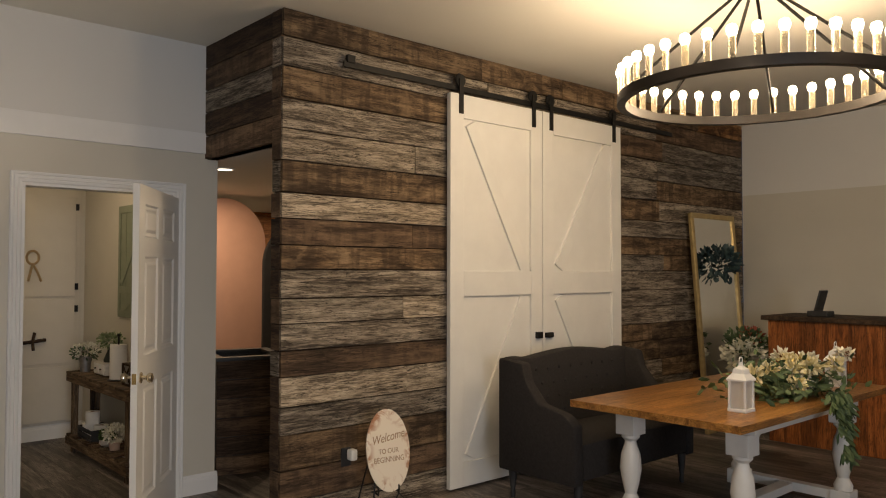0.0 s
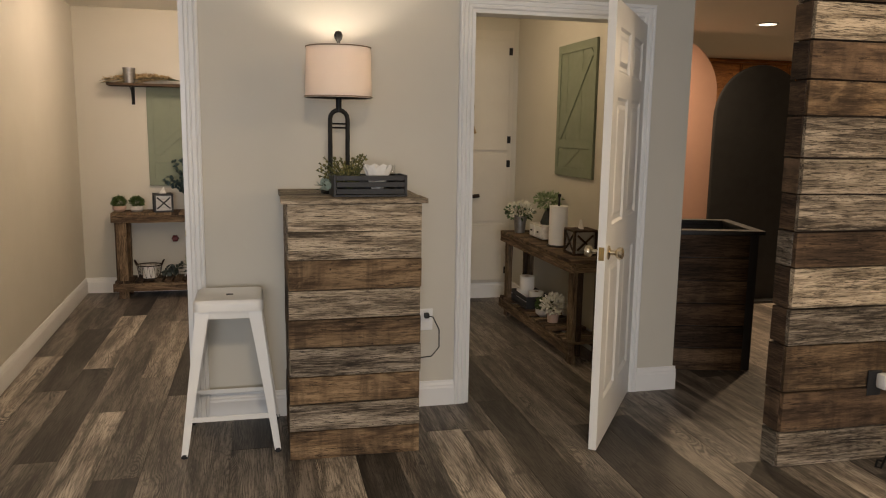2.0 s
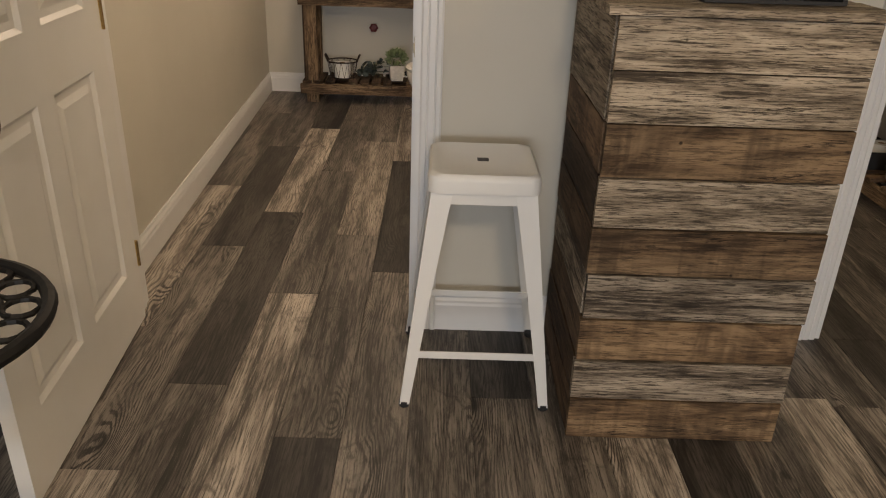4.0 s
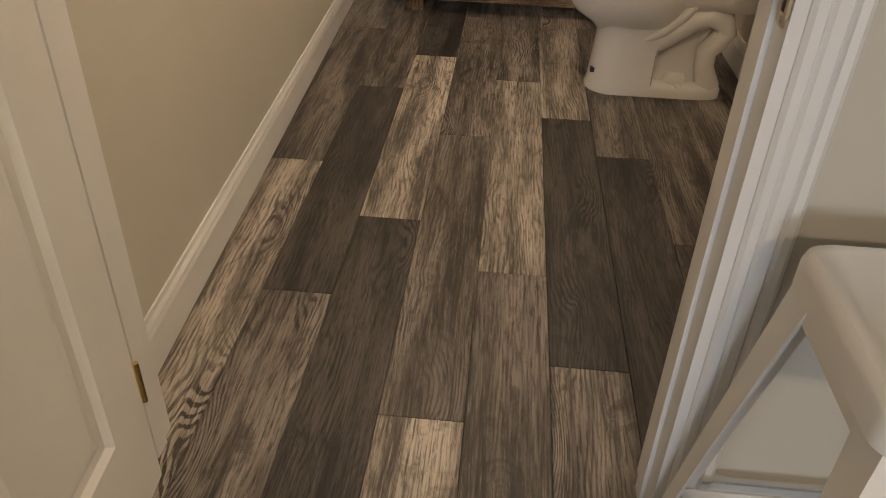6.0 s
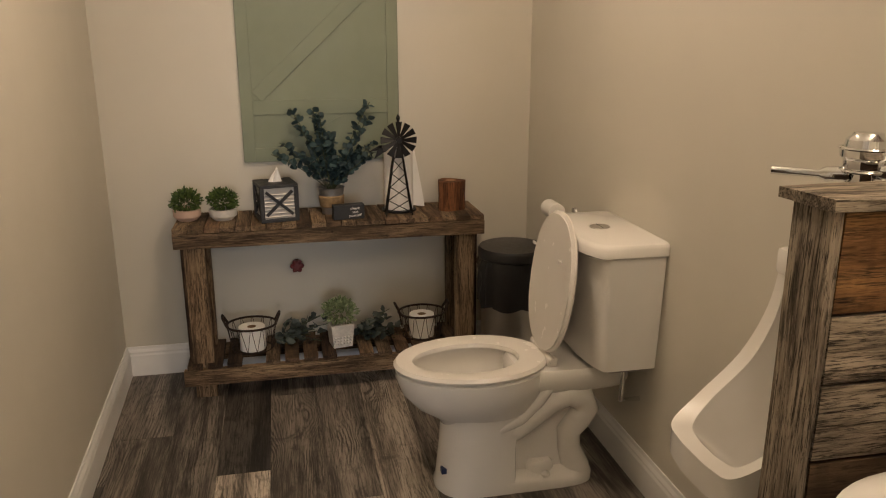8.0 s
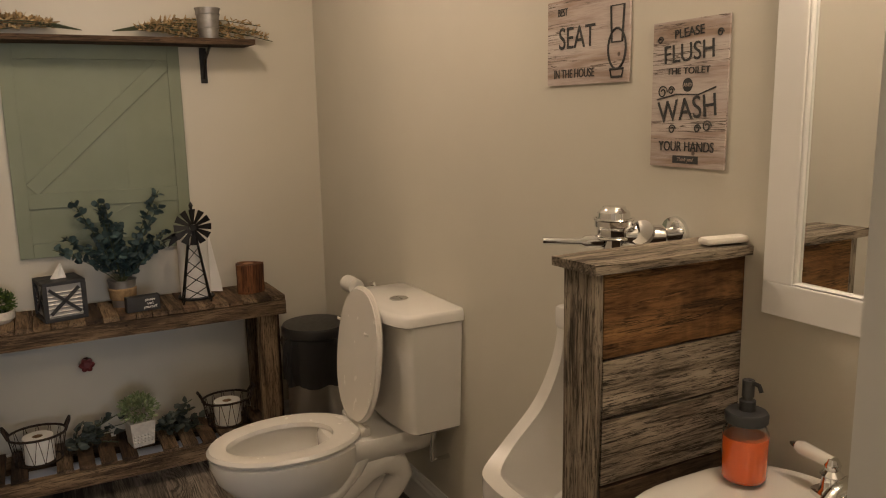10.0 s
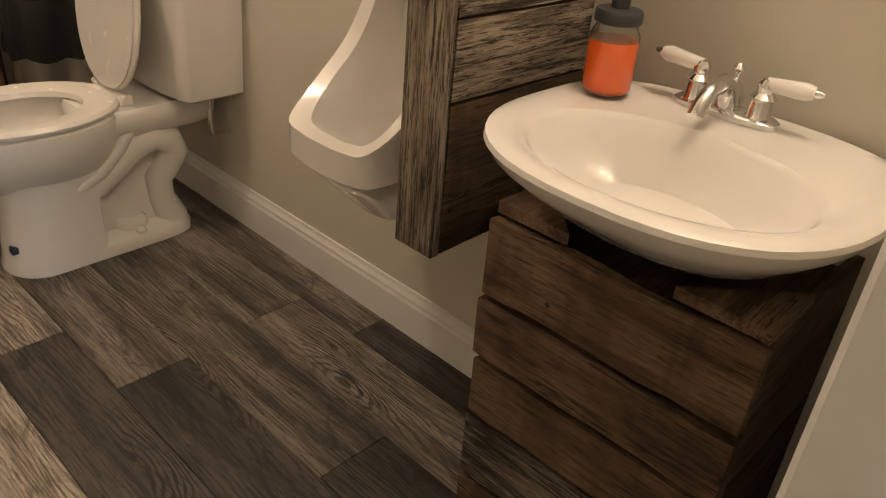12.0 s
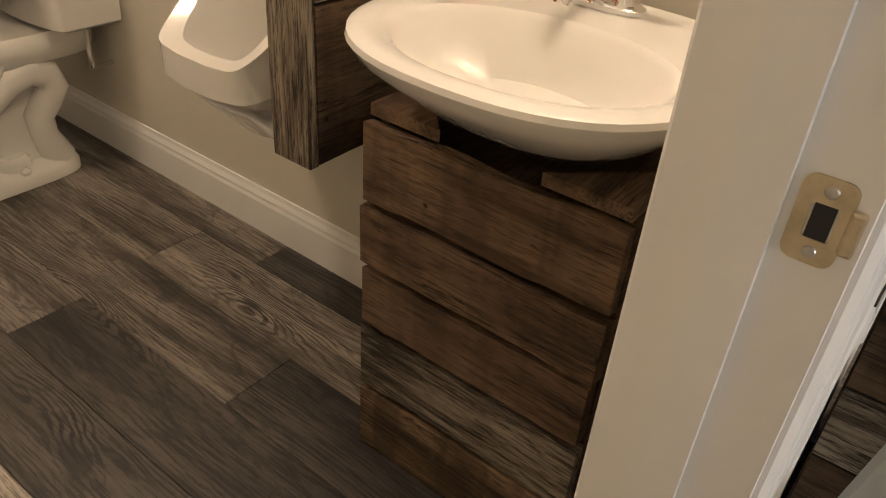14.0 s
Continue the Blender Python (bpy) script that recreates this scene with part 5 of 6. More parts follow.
bs_ = thing("basin", "white oval porcelain basin on the vanity stand", "sink", (0, 5.452, 0))


def rim(cx, ax, bx, ry, z, n=48):
    pts = []
    for i in range(n):
        a = math.tau * i / n
        c, s = math.cos(a), math.sin(a)
        if c > 0:
            c, s = c ** 0.5, math.copysign(abs(s) ** 0.75, s)
            pts.append((cx + bx * c, ry * s, z))
        else:
            pts.append((cx - ax * abs(c) ** 0.85, ry * math.copysign(abs(s) ** 0.82, s), z))
    return pts


def ell(cx, rx, ry, z, n=48):
    return [(cx + rx * math.cos(math.tau * i / n), ry * math.sin(math.tau * i / n), z) for i in range(n)]


basin = [rim(0.26, 0.06, 0.12, 0.08, 0.69), rim(0.25, 0.10, 0.19, 0.12, 0.705), rim(0.245, 0.165, 0.213, 0.19, 0.745), rim(0.238, 0.218, 0.224, 0.24, 0.79), rim(0.235, 0.245, 0.228, 0.263, 0.815), rim(0.235, 0.255, 0.229, 0.272, 0.832), rim(0.235, 0.253, 0.229, 0.270, 0.840), rim(0.235, 0.242, 0.225, 0.258, 0.845),
         rim(0.235, 0.222, 0.215, 0.240, 0.843), ell(0.172, 0.150, 0.215, 0.838), ell(0.174, 0.138, 0.204, 0.828), ell(0.18, 0.12, 0.182, 0.79), ell(0.185, 0.088, 0.135, 0.748), ell(0.185, 0.03, 0.04, 0.735)]
part("bowl", loft(basin), M_PORC, bs_, smooth=True)
part("drain", lathe([(0.026, 0.736), (0.026, 0.740), (0.018, 0.741), (0.016, 0.738), (0.001, 0.737)], 20, (0.185, 0, 0)), plain("tarnished_brass", (0.28, 0.22, 0.13), 0.3, 0.9), bs_, "tarnished pop-up drain", True)

fa = thing("faucet", "chrome basin tap with white porcelain lever handles", "faucet", (0.412, 5.486, 0.842))
part("deck_plate", loft([oval(0, 0, 0.026, 0.026, 0.085, 0.0, p=3), oval(0, 0, 0.026, 0.026, 0.085, 0.008, p=3), oval(0, 0, 0.02, 0.02, 0.078, 0.013, p=3)]), M_CHROME, fa, smooth=True)
part("spout", tube([(0, 0, 0.01), (-0.005, 0, 0.04), (-0.03, 0, 0.055), (-0.07, 0, 0.048), (-0.095, 0, 0.03), (-0.1, 0, 0.018)], [0.018, 0.016, 0.014, 0.0125, 0.0125, 0.013], 14), M_CHROME, fa, smooth=True)
part("lift_knob", lathe([(0.018, 0.01), (0.02, 0.025), (0.012, 0.045), (0.005, 0.05), (0.005, 0.065), (0.009, 0.07), (0.004, 0.078), (0.001, 0.079)], 16, (0.012, 0, 0)), M_CHROME, fa, smooth=True)
for s in (-1, 1):
    part("valve", lathe([(0.024, 0.008), (0.018, 0.015), (0.016, 0.038), (0.02, 0.042), (0.012, 0.05), (0.014, 0.06), (0.009, 0.07), (0.001, 0.072)], 18, (0, s * 0.052, 0)), M_CHROME, fa, smooth=True)
    h_ = part("handle", tube([(0, s * 0.06, 0.06), (0, s * 0.053, 0.062), (0, s * 0.11, 0.066), (0, s * 0.122, 0.067)], [0.008, 0.011, 0.0135, 0.009], 12), M_PORC, fa, "white porcelain lever", True)
    part("tip", tube([(0, s * 0.122, 0.067), (0, s * 0.128, 0.0675), (0, s * 0.135, 0.068)], [0.007, 0.006, 0.003], 10), M_CHROME, h_, smooth=True)

so = thing("soap_dispenser", "glass jar soap dispenser with orange soap, black pump", "soap dispenser", (0.335, 5.655, 0.8455))
M_SOAP = plain("orange_liquid_soap", (0.85, 0.14, 0.018), 0.15, vary=0.1, coat=0.6)
part("liquid", lathe([(0.001, 0.0025), (0.035, 0.0025), (0.0394, 0.009), (0.0394, 0.083), (0.001, 0.084)], 28), M_SOAP, so, "orange soap", True)
part("jar", lathe([(0.001, 0), (0.034, 0), (0.039, 0.008), (0.039, 0.09), (0.032, 0.105), (0.032, 0.112), (0.030, 0.112), (0.030, 0.104), (0.0365, 0.09), (0.0365, 0.009), (0.001, 0.002)], 32), M_GLASS, so, smooth=True).visible_shadow = False
part("lid", lathe([(0.035, 0.108), (0.037, 0.110), (0.037, 0.124), (0.034, 0.128), (0.014, 0.130), (0.014, 0.148), (0.009, 0.150), (0.009, 0.158), (0.001, 0.158)], 28), plain("charcoal_plastic", (0.045, 0.047, 0.05), 0.45), so, smooth=True)
part("pump_head", tube([(0, 0, 0.155), (0, 0, 0.185)], 0.0105, 12), plain("charcoal_plastic_head", (0.045, 0.047, 0.05), 0.45), so, smooth=True)
part("nozzle", tube([(0, 0, 0.182), (0.0, -0.022, 0.181), (0.0, -0.028, 0.170)], 0.004, 8), M_BLACKP, so)

mi = thing("wall_mirror", "rectangular mirror in a wide white frame", "mirror", (RE, 5.369, 1.123))
for y0, y1, z0, z1 in ((-0.355, 0.355, 0, 0.062), (-0.355, 0.355, 0.83, 0.892), (-0.355, -0.293, 0.062, 0.83), (0.293, 0.355, 0.062, 0.83)):
    part("frame", box(-0.024, 0, y0, y1, z0, z1, bevel=0.002), M_TRIM, mi)
part("inner_bead", tube([(-0.016, 0.29, 0.065), (-0.016, -0.29, 0.065), (-0.016, -0.29, 0.827), (-0.016, 0.29, 0.827)], 0.005, 6, True), M_TRIM, mi)
part("glass", box(-0.012, -0.008, -0.292, 0.292, 0.063, 0.829), M_MIRROR, mi)


# ---- signs on the restroom wall ----
M_SGN = wood("whitewashed_print", (0.36, 0.26, 0.20), (0.56, 0.47, 0.43), (0.66, 0.6, 0.56), stain=0.1, rough=0.5, bumpy=0.02, knots=0.0, streak=0.2)


def wall_sign(label, yc, z0, w, h):
    s = thing("wall_sign", label, "sign")
    s.matrix_world = pose(RE, yc, z0, 0, 0, -90)
    board(s, (0, -0.004, h / 2), (w, 0.005, h), M_SGN, name="plate", rough=0.0, chip=0.0)
    return s


def row(s, body, size, z, squeeze=0.9, shear=0.0, tilt_=0, x=0.0, ink=None):
    text(body, size, pose(x, -0.0075, z, 90) @ pose(0, 0, 0, 0, 0, tilt_), ink or M_INKB, s, squeeze, shear)


s2 = wall_sign("tin sign about flushing and washing on whitewashed boards", 5.945, 1.380, 0.203, 0.298)
for body, size, z, q, k in (("PLEASE", 0.026, 0.272, 1.0, 4), ("FLUSH", 0.052, 0.232, 0.95, 3), ("THE TOILET", 0.019, 0.196, 1.15, 0), ("WASH", 0.064, 0.118, 0.88, 6), ("YOUR HANDS", 0.029, 0.042, 0.82, 0)):
    row(s2, body, size, z, q, 0, k)
for z, x in ((0.168, 0.0), (0.016, 0.0)):
    bm = lathe([(0.001, 0), (0.014, 0), (0.001, 0.0005)], 20) if z > 0.1 else box(-0.035, 0.035, -0.008, 0.008, 0, 0.0006)
    part("badge", bm, M_INKB, s2, at=pose(x, -0.0068, z, 90))
row(s2, "AND", 0.011, 0.168, 0.9, ink=M_SGN)
row(s2, "Thank you!", 0.011, 0.016, 0.9, 0.3, ink=M_SGN)
for x, z, r in ((-0.07, 0.155, 0.014), (-0.045, 0.158, 0.009), (0.055, 0.085, 0.012), (0.03, 0.08, 0.009), (-0.04, 0.078, 0.01), (0.08, 0.265, 0.008), (-0.08, 0.262, 0.008)):
    pts = [(x + r * (1 - f * 0.7) * math.cos(9 * f), -0.007, z + r * (1 - f * 0.7) * math.sin(9 * f)) for f in np.linspace(0, 1, 22)]
    part("flourish", tube(pts, 0.0014, 5), M_INKB, s2)
part("flourish", tube([(-0.085, -0.007, 0.14), (-0.03, -0.007, 0.15), (0.03, -0.007, 0.148), (0.075, -0.007, 0.162)], 0.0016, 5), M_INKB, s2)
s1 = wall_sign("weathered board sign about the best seat", 6.275, 1.562, 0.305, 0.205)
row(s1, "BEST", 0.026, 0.175, 0.75, 0, 0, -0.09)
row(s1, "SEAT", 0.075, 0.11, 0.85, 0, 0, -0.035)
row(s1, "IN THE HOUSE", 0.03, 0.026, 0.8, 0, 0, -0.045)
part("toilet_drawing", tube([(0.095, -0.007, 0.09), (0.13, -0.007, 0.09), (0.135, -0.007, 0.17), (0.09, -0.007, 0.17)], 0.003, 5, True), M_INKB, s1)
part("toilet_drawing", tube([(0.112 + 0.03 * math.cos(a), -0.007, 0.075 + 0.045 * math.sin(a)) for a in np.linspace(0, math.tau, 20)[:-1]], 0.003, 5, True), M_INKB, s1)
part("toilet_drawing", tube([(0.09, -0.007, 0.03), (0.135, -0.007, 0.03), (0.13, -0.007, 0.012), (0.095, -0.007, 0.012)], 0.003, 5, True), M_INKB, s1)


# ---- things on and round the restroom console ----
rng = random.Random(11)
M_POT = plain("blush_ceramic", (0.5, 0.36, 0.29), 0.6, vary=0.1, scale=20)
M_POTW = plain("whitewashed_ceramic", (0.6, 0.57, 0.52), 0.6, vary=0.15, scale=40, bumpy=0.2)
M_PAPER = plain("white_paper", (0.78, 0.76, 0.72), 0.9, vary=0.03, bumpy=0.2)
M_CARD = plain("cardboard", (0.25, 0.16, 0.09), 0.9)
M_CORR = plain("corrugated_steel", (0.45, 0.44, 0.42), 0.4, 0.7)


def topiary(at, pot=M_POT, r=0.058):
    p = thing("potted_topiary", "round artificial boxwood ball in a small pot", "plant", at, group="small boxwood balls")
    part("pot", lathe([(0.001, 0), (r * 0.65, 0), (r * 0.95, 0.018), (r * 0.98, 0.045), (r * 0.85, 0.047), (r * 0.8, 0.03), (0.001, 0.03)], 24), pot, p, smooth=True)
    bm = tuft((0, 0, 0.075), r * 1.02, 700, 0.016, rng, 0.85)
    part("leaves", bm, M_BOX, p)


topiary((-1.05, TY + 0.02, TH))
topiary((-0.905, TY, TH), M_POTW)


def cross_box(at, rz, frame_mat, label, size=0.155):
    """Tissue cover: framed cube with an X on each side before ribbed steel."""
    b = thing("tissue_box", label, "tissue box", at, rz)
    h = size / 2
    part("liner", box(-h + 0.012, h - 0.012, -h + 0.012, h - 0.012, 0.002, size - 0.004), M_CORR, b)
    part("top", box(-h, h, -h, h, size - 0.014, size, bevel=0.002), frame_mat, b)
    part("bottom", box(-h, h, -h, h, 0, 0.014, bevel=0.002), frame_mat, b)
    for a in range(4):
        m = pose(0, 0, 0, 0, 0, 90 * a)
        part("post", box(-h, -h + 0.016, -h, -h + 0.016, 0.014, size - 0.014), frame_mat, b, at=m)
        for q in (-1, 1):
            part("cross", box(-0.072, 0.072, -h + 0.002, -h + 0.009, -0.006, 0.006), frame_mat, b, at=m @ pose(0, 0, h, 0, 42 * q, 0))
        for k in range(7):
            part("rib", tube([(-h + 0.016, -h + 0.011, 0.022 + 0.015 * k), (h - 0.016, -h + 0.011, 0.022 + 0.015 * k)], 0.004, 5), M_CORR, b, at=m)
    bm = bmesh.new()
    add_loft(bm, [[(0.03 * (1 - v) * math.cos(u) + 0.012 * v, 0.012 * math.sin(u) * (1 - 0.6 * v) + 0.004 * math.sin(4 * u), size + 0.06 * v) for u in np.linspace(0, math.tau, 14)[:-1]] for v in np.linspace(0, 0.95, 5)])
    part("tissue", bm, M_PAPER, b, "white tissue", True)


cross_box((-0.69, TY - 0.03, TH), 12, M_BLACKP, "black wooden tissue box with X sides")

p = thing("eucalyptus_plant", "dark blue-green artificial eucalyptus in a wrapped tin pot", "plant", (-0.458, TY + 0.03, TH))
part("pot", lathe([(0.001, 0), (0.042, 0), (0.055, 0.11), (0.058, 0.112), (0.052, 0.112), (0.045, 0.09), (0.001, 0.09)], 24), M_GALV, p, smooth=True)
part("jute_wrap", lathe([(0.047, 0.03), (0.051, 0.035), (0.055, 0.075), (0.051, 0.08)], 24), plain("jute", (0.3, 0.2, 0.1), 0.9, vary=0.25, scale=60, bumpy=0.5), p, smooth=True)
tips = [(rng.uniform(-0.22, 0.19), rng.uniform(-0.08, 0.08), rng.uniform(0.22, 0.46)) for _ in range(20)] + [(-0.24, -0.02, 0.26), (0.19, -0.02, 0.3)]
st, lv = branchy((0, 0, 0.09), tips, 0.034, 14, rng, 0.85)
part("stems", st, M_STEM, p)
part("leaves", lv, M_EUC, p)

b = thing("block_sign", "small black block sign with white lettering", "sign", (-0.40, TY - 0.10, TH), 8)
part("block", box(-0.065, 0.065, -0.018, 0.018, 0, 0.062, bevel=0.003), M_BLACKP, b)
for body, z in (("please", 0.046), ("seat", 0.031), ("yourself", 0.016)):
    text(body, 0.016, pose(0.025, -0.0185, z, 90), M_PAPER, b, 1.0)

r = thing("paper_towel_roll", "white paper towel roll on an upright holder", "paper towel", (-0.17, TY + 0.02, TH))
part("roll", lathe([(0.02, 0.01), (0.062, 0.01), (0.062, 0.27), (0.02, 0.27), (0.02, 0.01)], 32), M_PAPER, r, smooth=True)
part("loose_sheet", prism([(0.055, 0.02), (0.112, 0.012), (0.108, 0.05), (0.07, 0.26), (0.058, 0.265)], -0.004, 0.0), M_PAPER, r)
part("holder_base", lathe([(0.075, 0), (0.075, 0.008), (0.01, 0.01)], 28), M_BLACK, r, smooth=True)
wm = thing("windmill_ornament", "black wire windmill ornament before the paper towels", "ornament", (-0.185, TY - 0.075, TH))
wm.scale = (1.12, 1.0, 1.12)
for s in (-1, 1):
    for q in (-1, 1):
        part("tower_leg", tube([(s * 0.05, q * 0.02, 0), (s * 0.01, q * 0.008, 0.27)], 0.003, 5), M_BLACK, wm)
for k in range(5):
    z0, z1 = 0.05 * k + 0.01, 0.05 * k + 0.06
    w0, w1 = 0.05 - 0.04 * z0 / 0.27, 0.05 - 0.04 * z1 / 0.27
    part("lattice", tube([(-w0, -0.02, z0), (w1, -0.016, z1)], 0.002, 4), M_BLACK, wm)
    part("lattice", tube([(w0, -0.02, z0), (-w1, -0.016, z1)], 0.002, 4), M_BLACK, wm)
for k in range(12):
    part("blade", prism([(-0.004, 0.012), (0.004, 0.012), (0.014, 0.066), (-0.012, 0.066)], -0.001, 0.001), M_BLACK, wm, at=pose(0, -0.03, 0.285, 0, 30 * k, 0) @ pose(0, 0, 0, 0, 0, 18))
part("hub", lathe([(0.012, -0.005), (0.012, 0.005)], 14), M_BLACK, wm, at=pose(0, -0.034, 0.285, 90))
part("tail", prism([(-0.03, -0.005), (-0.09, -0.045), (-0.07, 0.005), (-0.115, -0.02), (-0.03, 0.005)], 0.0, 0.002), M_BLACK, wm, at=pose(0, -0.02, 0.262))
part("finial", lathe([(0.004, 0.35), (0.008, 0.365), (0.001, 0.378)], 10, (0, -0.02, 0)), M_BLACK, wm)

s = thing("wood_stump_holder", "reddish cedar log tealight holder", "candle holder", (0.055, TY + 0.0, TH))
prof = []
for z, k in ((0, 1.0), (0.06, 0.97), (0.125, 1.0)):
    prof.append([(0.058 * k * (1 + 0.12 * math.cos(3 * a + 0.5) + 0.05 * math.cos(7 * a)) * math.cos(a), 0.058 * k * (1 + 0.12 * math.cos(3 * a + 0.5)) * math.sin(a), z) for a in np.linspace(0, math.tau, 33)[:-1]])
part("log", loft(prof), wood("cedar_log", (0.05, 0.02, 0.009), (0.13, 0.05, 0.02), (0.22, 0.095, 0.04), along=(9, 9, 1), bumpy=0.5), s, smooth=True)
part("hollow", lathe([(0.022, 0.1252), (0.022, 0.1262), (0.001, 0.1262)], 20), plain("pale_heartwood", (0.34, 0.17, 0.08), 0.7), s)


def wire_basket(at):
    b = thing("wire_basket", "small dark wire basket with woven handles", "basket", at, group="wire baskets")
    for r_, z in ((0.085, 0.004), (0.105, 0.115)):
        part("ring", tube([(r_ * math.cos(a), r_ * 0.85 * math.sin(a), z) for a in np.linspace(0, math.tau, 33)[:-1]], 0.005 if z > 0.1 else 0.003, 6, True), M_RUST, b, smooth=True)
    for k in range(14):
        a = math.tau * k / 14
        part("wire", tube([(0.085 * math.cos(a), 0.072 * math.sin(a), 0.004), (0.105 * math.cos(a + 0.2), 0.089 * math.sin(a + 0.2), 0.115)], 0.0016, 4), M_RUST, b)
        part("wire", tube([(0.085 * math.cos(a), 0.072 * math.sin(a), 0.004), (0.105 * math.cos(a - 0.2), 0.089 * math.sin(a - 0.2), 0.115)], 0.0016, 4), M_RUST, b)
    for s_ in (-1, 1):
        part("handle", tube([(s_ * 0.1, -0.03, 0.115), (s_ * 0.118, -0.02, 0.155), (s_ * 0.12, 0.02, 0.155), (s_ * 0.1, 0.03, 0.115)], 0.006, 6), M_RUST, b, smooth=True)


M_RUST = plain("dark_rusty_wire", (0.03, 0.018, 0.012), 0.7, 0.4, vary=0.3, scale=50)


def toilet_roll(at, lying=False):
    t_ = thing("toilet_roll", "white toilet paper roll", "toilet paper", at)
    m = pose(0, 0, 0.055, 0, 90, 0) if lying else pose(0, 0, 0)
    z0 = -0.05 if lying else 0.0
    part("paper", lathe([(0.02, z0), (0.056, z0), (0.057, z0 + 0.05), (0.056, z0 + 0.1), (0.02, z0 + 0.1), (0.02, z0)], 28), M_PAPER, t_, smooth=True, at=m)
    part("core", lathe([(0.0195, z0 + 0.002), (0.0195, z0 + 0.099), (0.0175, z0 + 0.099), (0.0175, z0 + 0.002)], 20), M_CARD, t_, smooth=True, at=m)


for x in (-0.825, -0.078):
    wire_basket((x, TY, 0.155))
    toilet_roll((x, TY, 0.158))
p = thing("fern_planter", "pale green artificial fern in a whitewashed square pot", "plant", (-0.447, TY - 0.03, 0.155), 10)
part("pot", loft([[(sx * w, sy * w, z) for sx, sy in ((-1, -1), (1, -1), (1, 1), (-1, 1))] for w, z in ((0.042, 0), (0.05, 0.1), (0.05, 0.105), (0.043, 0.105), (0.042, 0.09))]), M_POTW, p)
for i in range(3):
    for k in range(6):
        part("dimple", lathe([(0.005, 0), (0.003, 0.003), (0.001, 0.004)], 8), M_POTW, p, at=pose(-0.035 + 0.014 * k, -0.0425 - 0.08 * (0.02 + 0.014 * i), 0.02 + 0.014 * i, 85))
part("sprigs", tuft((0, 0, 0.15), 0.075, 700, 0.018, rng, 0.75, 0.5), M_FERN, p)
for x, s_ in ((-0.6, 1), (-0.27, 1)):
    g = thing("eucalyptus_garland", "loose dark eucalyptus leaves on the lower shelf", "plant", (x, TY + 0.02, 0.155))
    st, lv = branchy((-0.1, 0, 0.02), [(rng.uniform(-0.08, 0.16), rng.uniform(-0.08, 0.06), rng.uniform(0.01, 0.12)) for _ in range(12)], 0.042, 4, rng, 0.75)
    part("stems", st, M_STEM, g)
    part("leaves", lv, leaf_mat("dusky_eucalyptus", (0.02, 0.03, 0.026), (0.09, 0.11, 0.095)), g)

v = thing("wall_valve", "small dark red shut-off valve on the wall", "valve", (-0.617, RN, 0.48))
M_RED = plain("dark_red_enamel", (0.12, 0.015, 0.015), 0.4)
part("pipe", tube([(0, 0, 0), (0, -0.05, 0)], 0.009, 10), M_BRASS, v)
part("escutcheon", lathe([(0.001, 0), (0.024, 0), (0.02, 0.006), (0.001, 0.007)], 18), M_CHROME, v, smooth=True, at=pose(0, 0, 0, 90))
part("handle", tube([((0.021 + 0.005 * math.cos(6 * a)) * math.cos(a), -0.055, (0.021 + 0.005 * math.cos(6 * a)) * math.sin(a)) for a in np.linspace(0, math.tau, 37)[:-1]], 0.007, 6, True), M_RED, v, smooth=True)
part("handle_hub", lathe([(0.018, -0.004), (0.018, 0.004)], 12), M_RED, v, at=pose(0, -0.055, 0, 90))

tb = thing("trash_can", "round steel trash can with black lid and liner", "trash can", (0.276, 7.87, 0))
part("can", lathe([(0.12, 0), (0.128, 0.01), (0.128, 0.46)], 36), M_STEEL, tb, smooth=True)
rg = []
for z, r_ in ((0.36, 0.137), (0.42, 0.143), (0.48, 0.14), (0.54, 0.143), (0.575, 0.136)):
    rg.append([((r_ + 0.006 * math.sin(11 * a + z * 40) + 0.004 * math.sin(23 * a)) * math.cos(a), (r_ + 0.006 * math.sin(11 * a + z * 40)) * math.sin(a), z + 0.008 * math.sin(7 * a)) for a in np.linspace(0, math.tau, 73)[:-1]])
part("liner", loft(rg, False, False), M_BAG, tb, "black bin liner", True)
part("lid", lathe([(0.14, 0.565), (0.145, 0.57), (0.145, 0.60), (0.138, 0.612), (0.001, 0.618)], 36), M_BAG, tb, smooth=True)

h = thing("toilet_roll_holder", "chrome wall holder with a thin paper roll", "holder", (RE, 7.70, 0.79))
part("plate", lathe([(0.001, 0), (0.025, 0), (0.022, 0.008), (0.001, 0.009)], 20), M_CHROME, h, smooth=True, at=pose(0, -0.05, 0, 0, -90, 0))
part("arm", tube([(0, -0.05, 0), (-0.06, -0.05, 0), (-0.065, -0.045, 0), (-0.065, 0.1, 0)], 0.007, 8), M_CHROME, h, smooth=True)
part("roll", lathe([(0.001, 0), (0.034, 0), (0.034, 0.1), (0.001, 0.1)], 24), M_PAPER, h, smooth=True, at=pose(-0.065, -0.02, 0, -90))

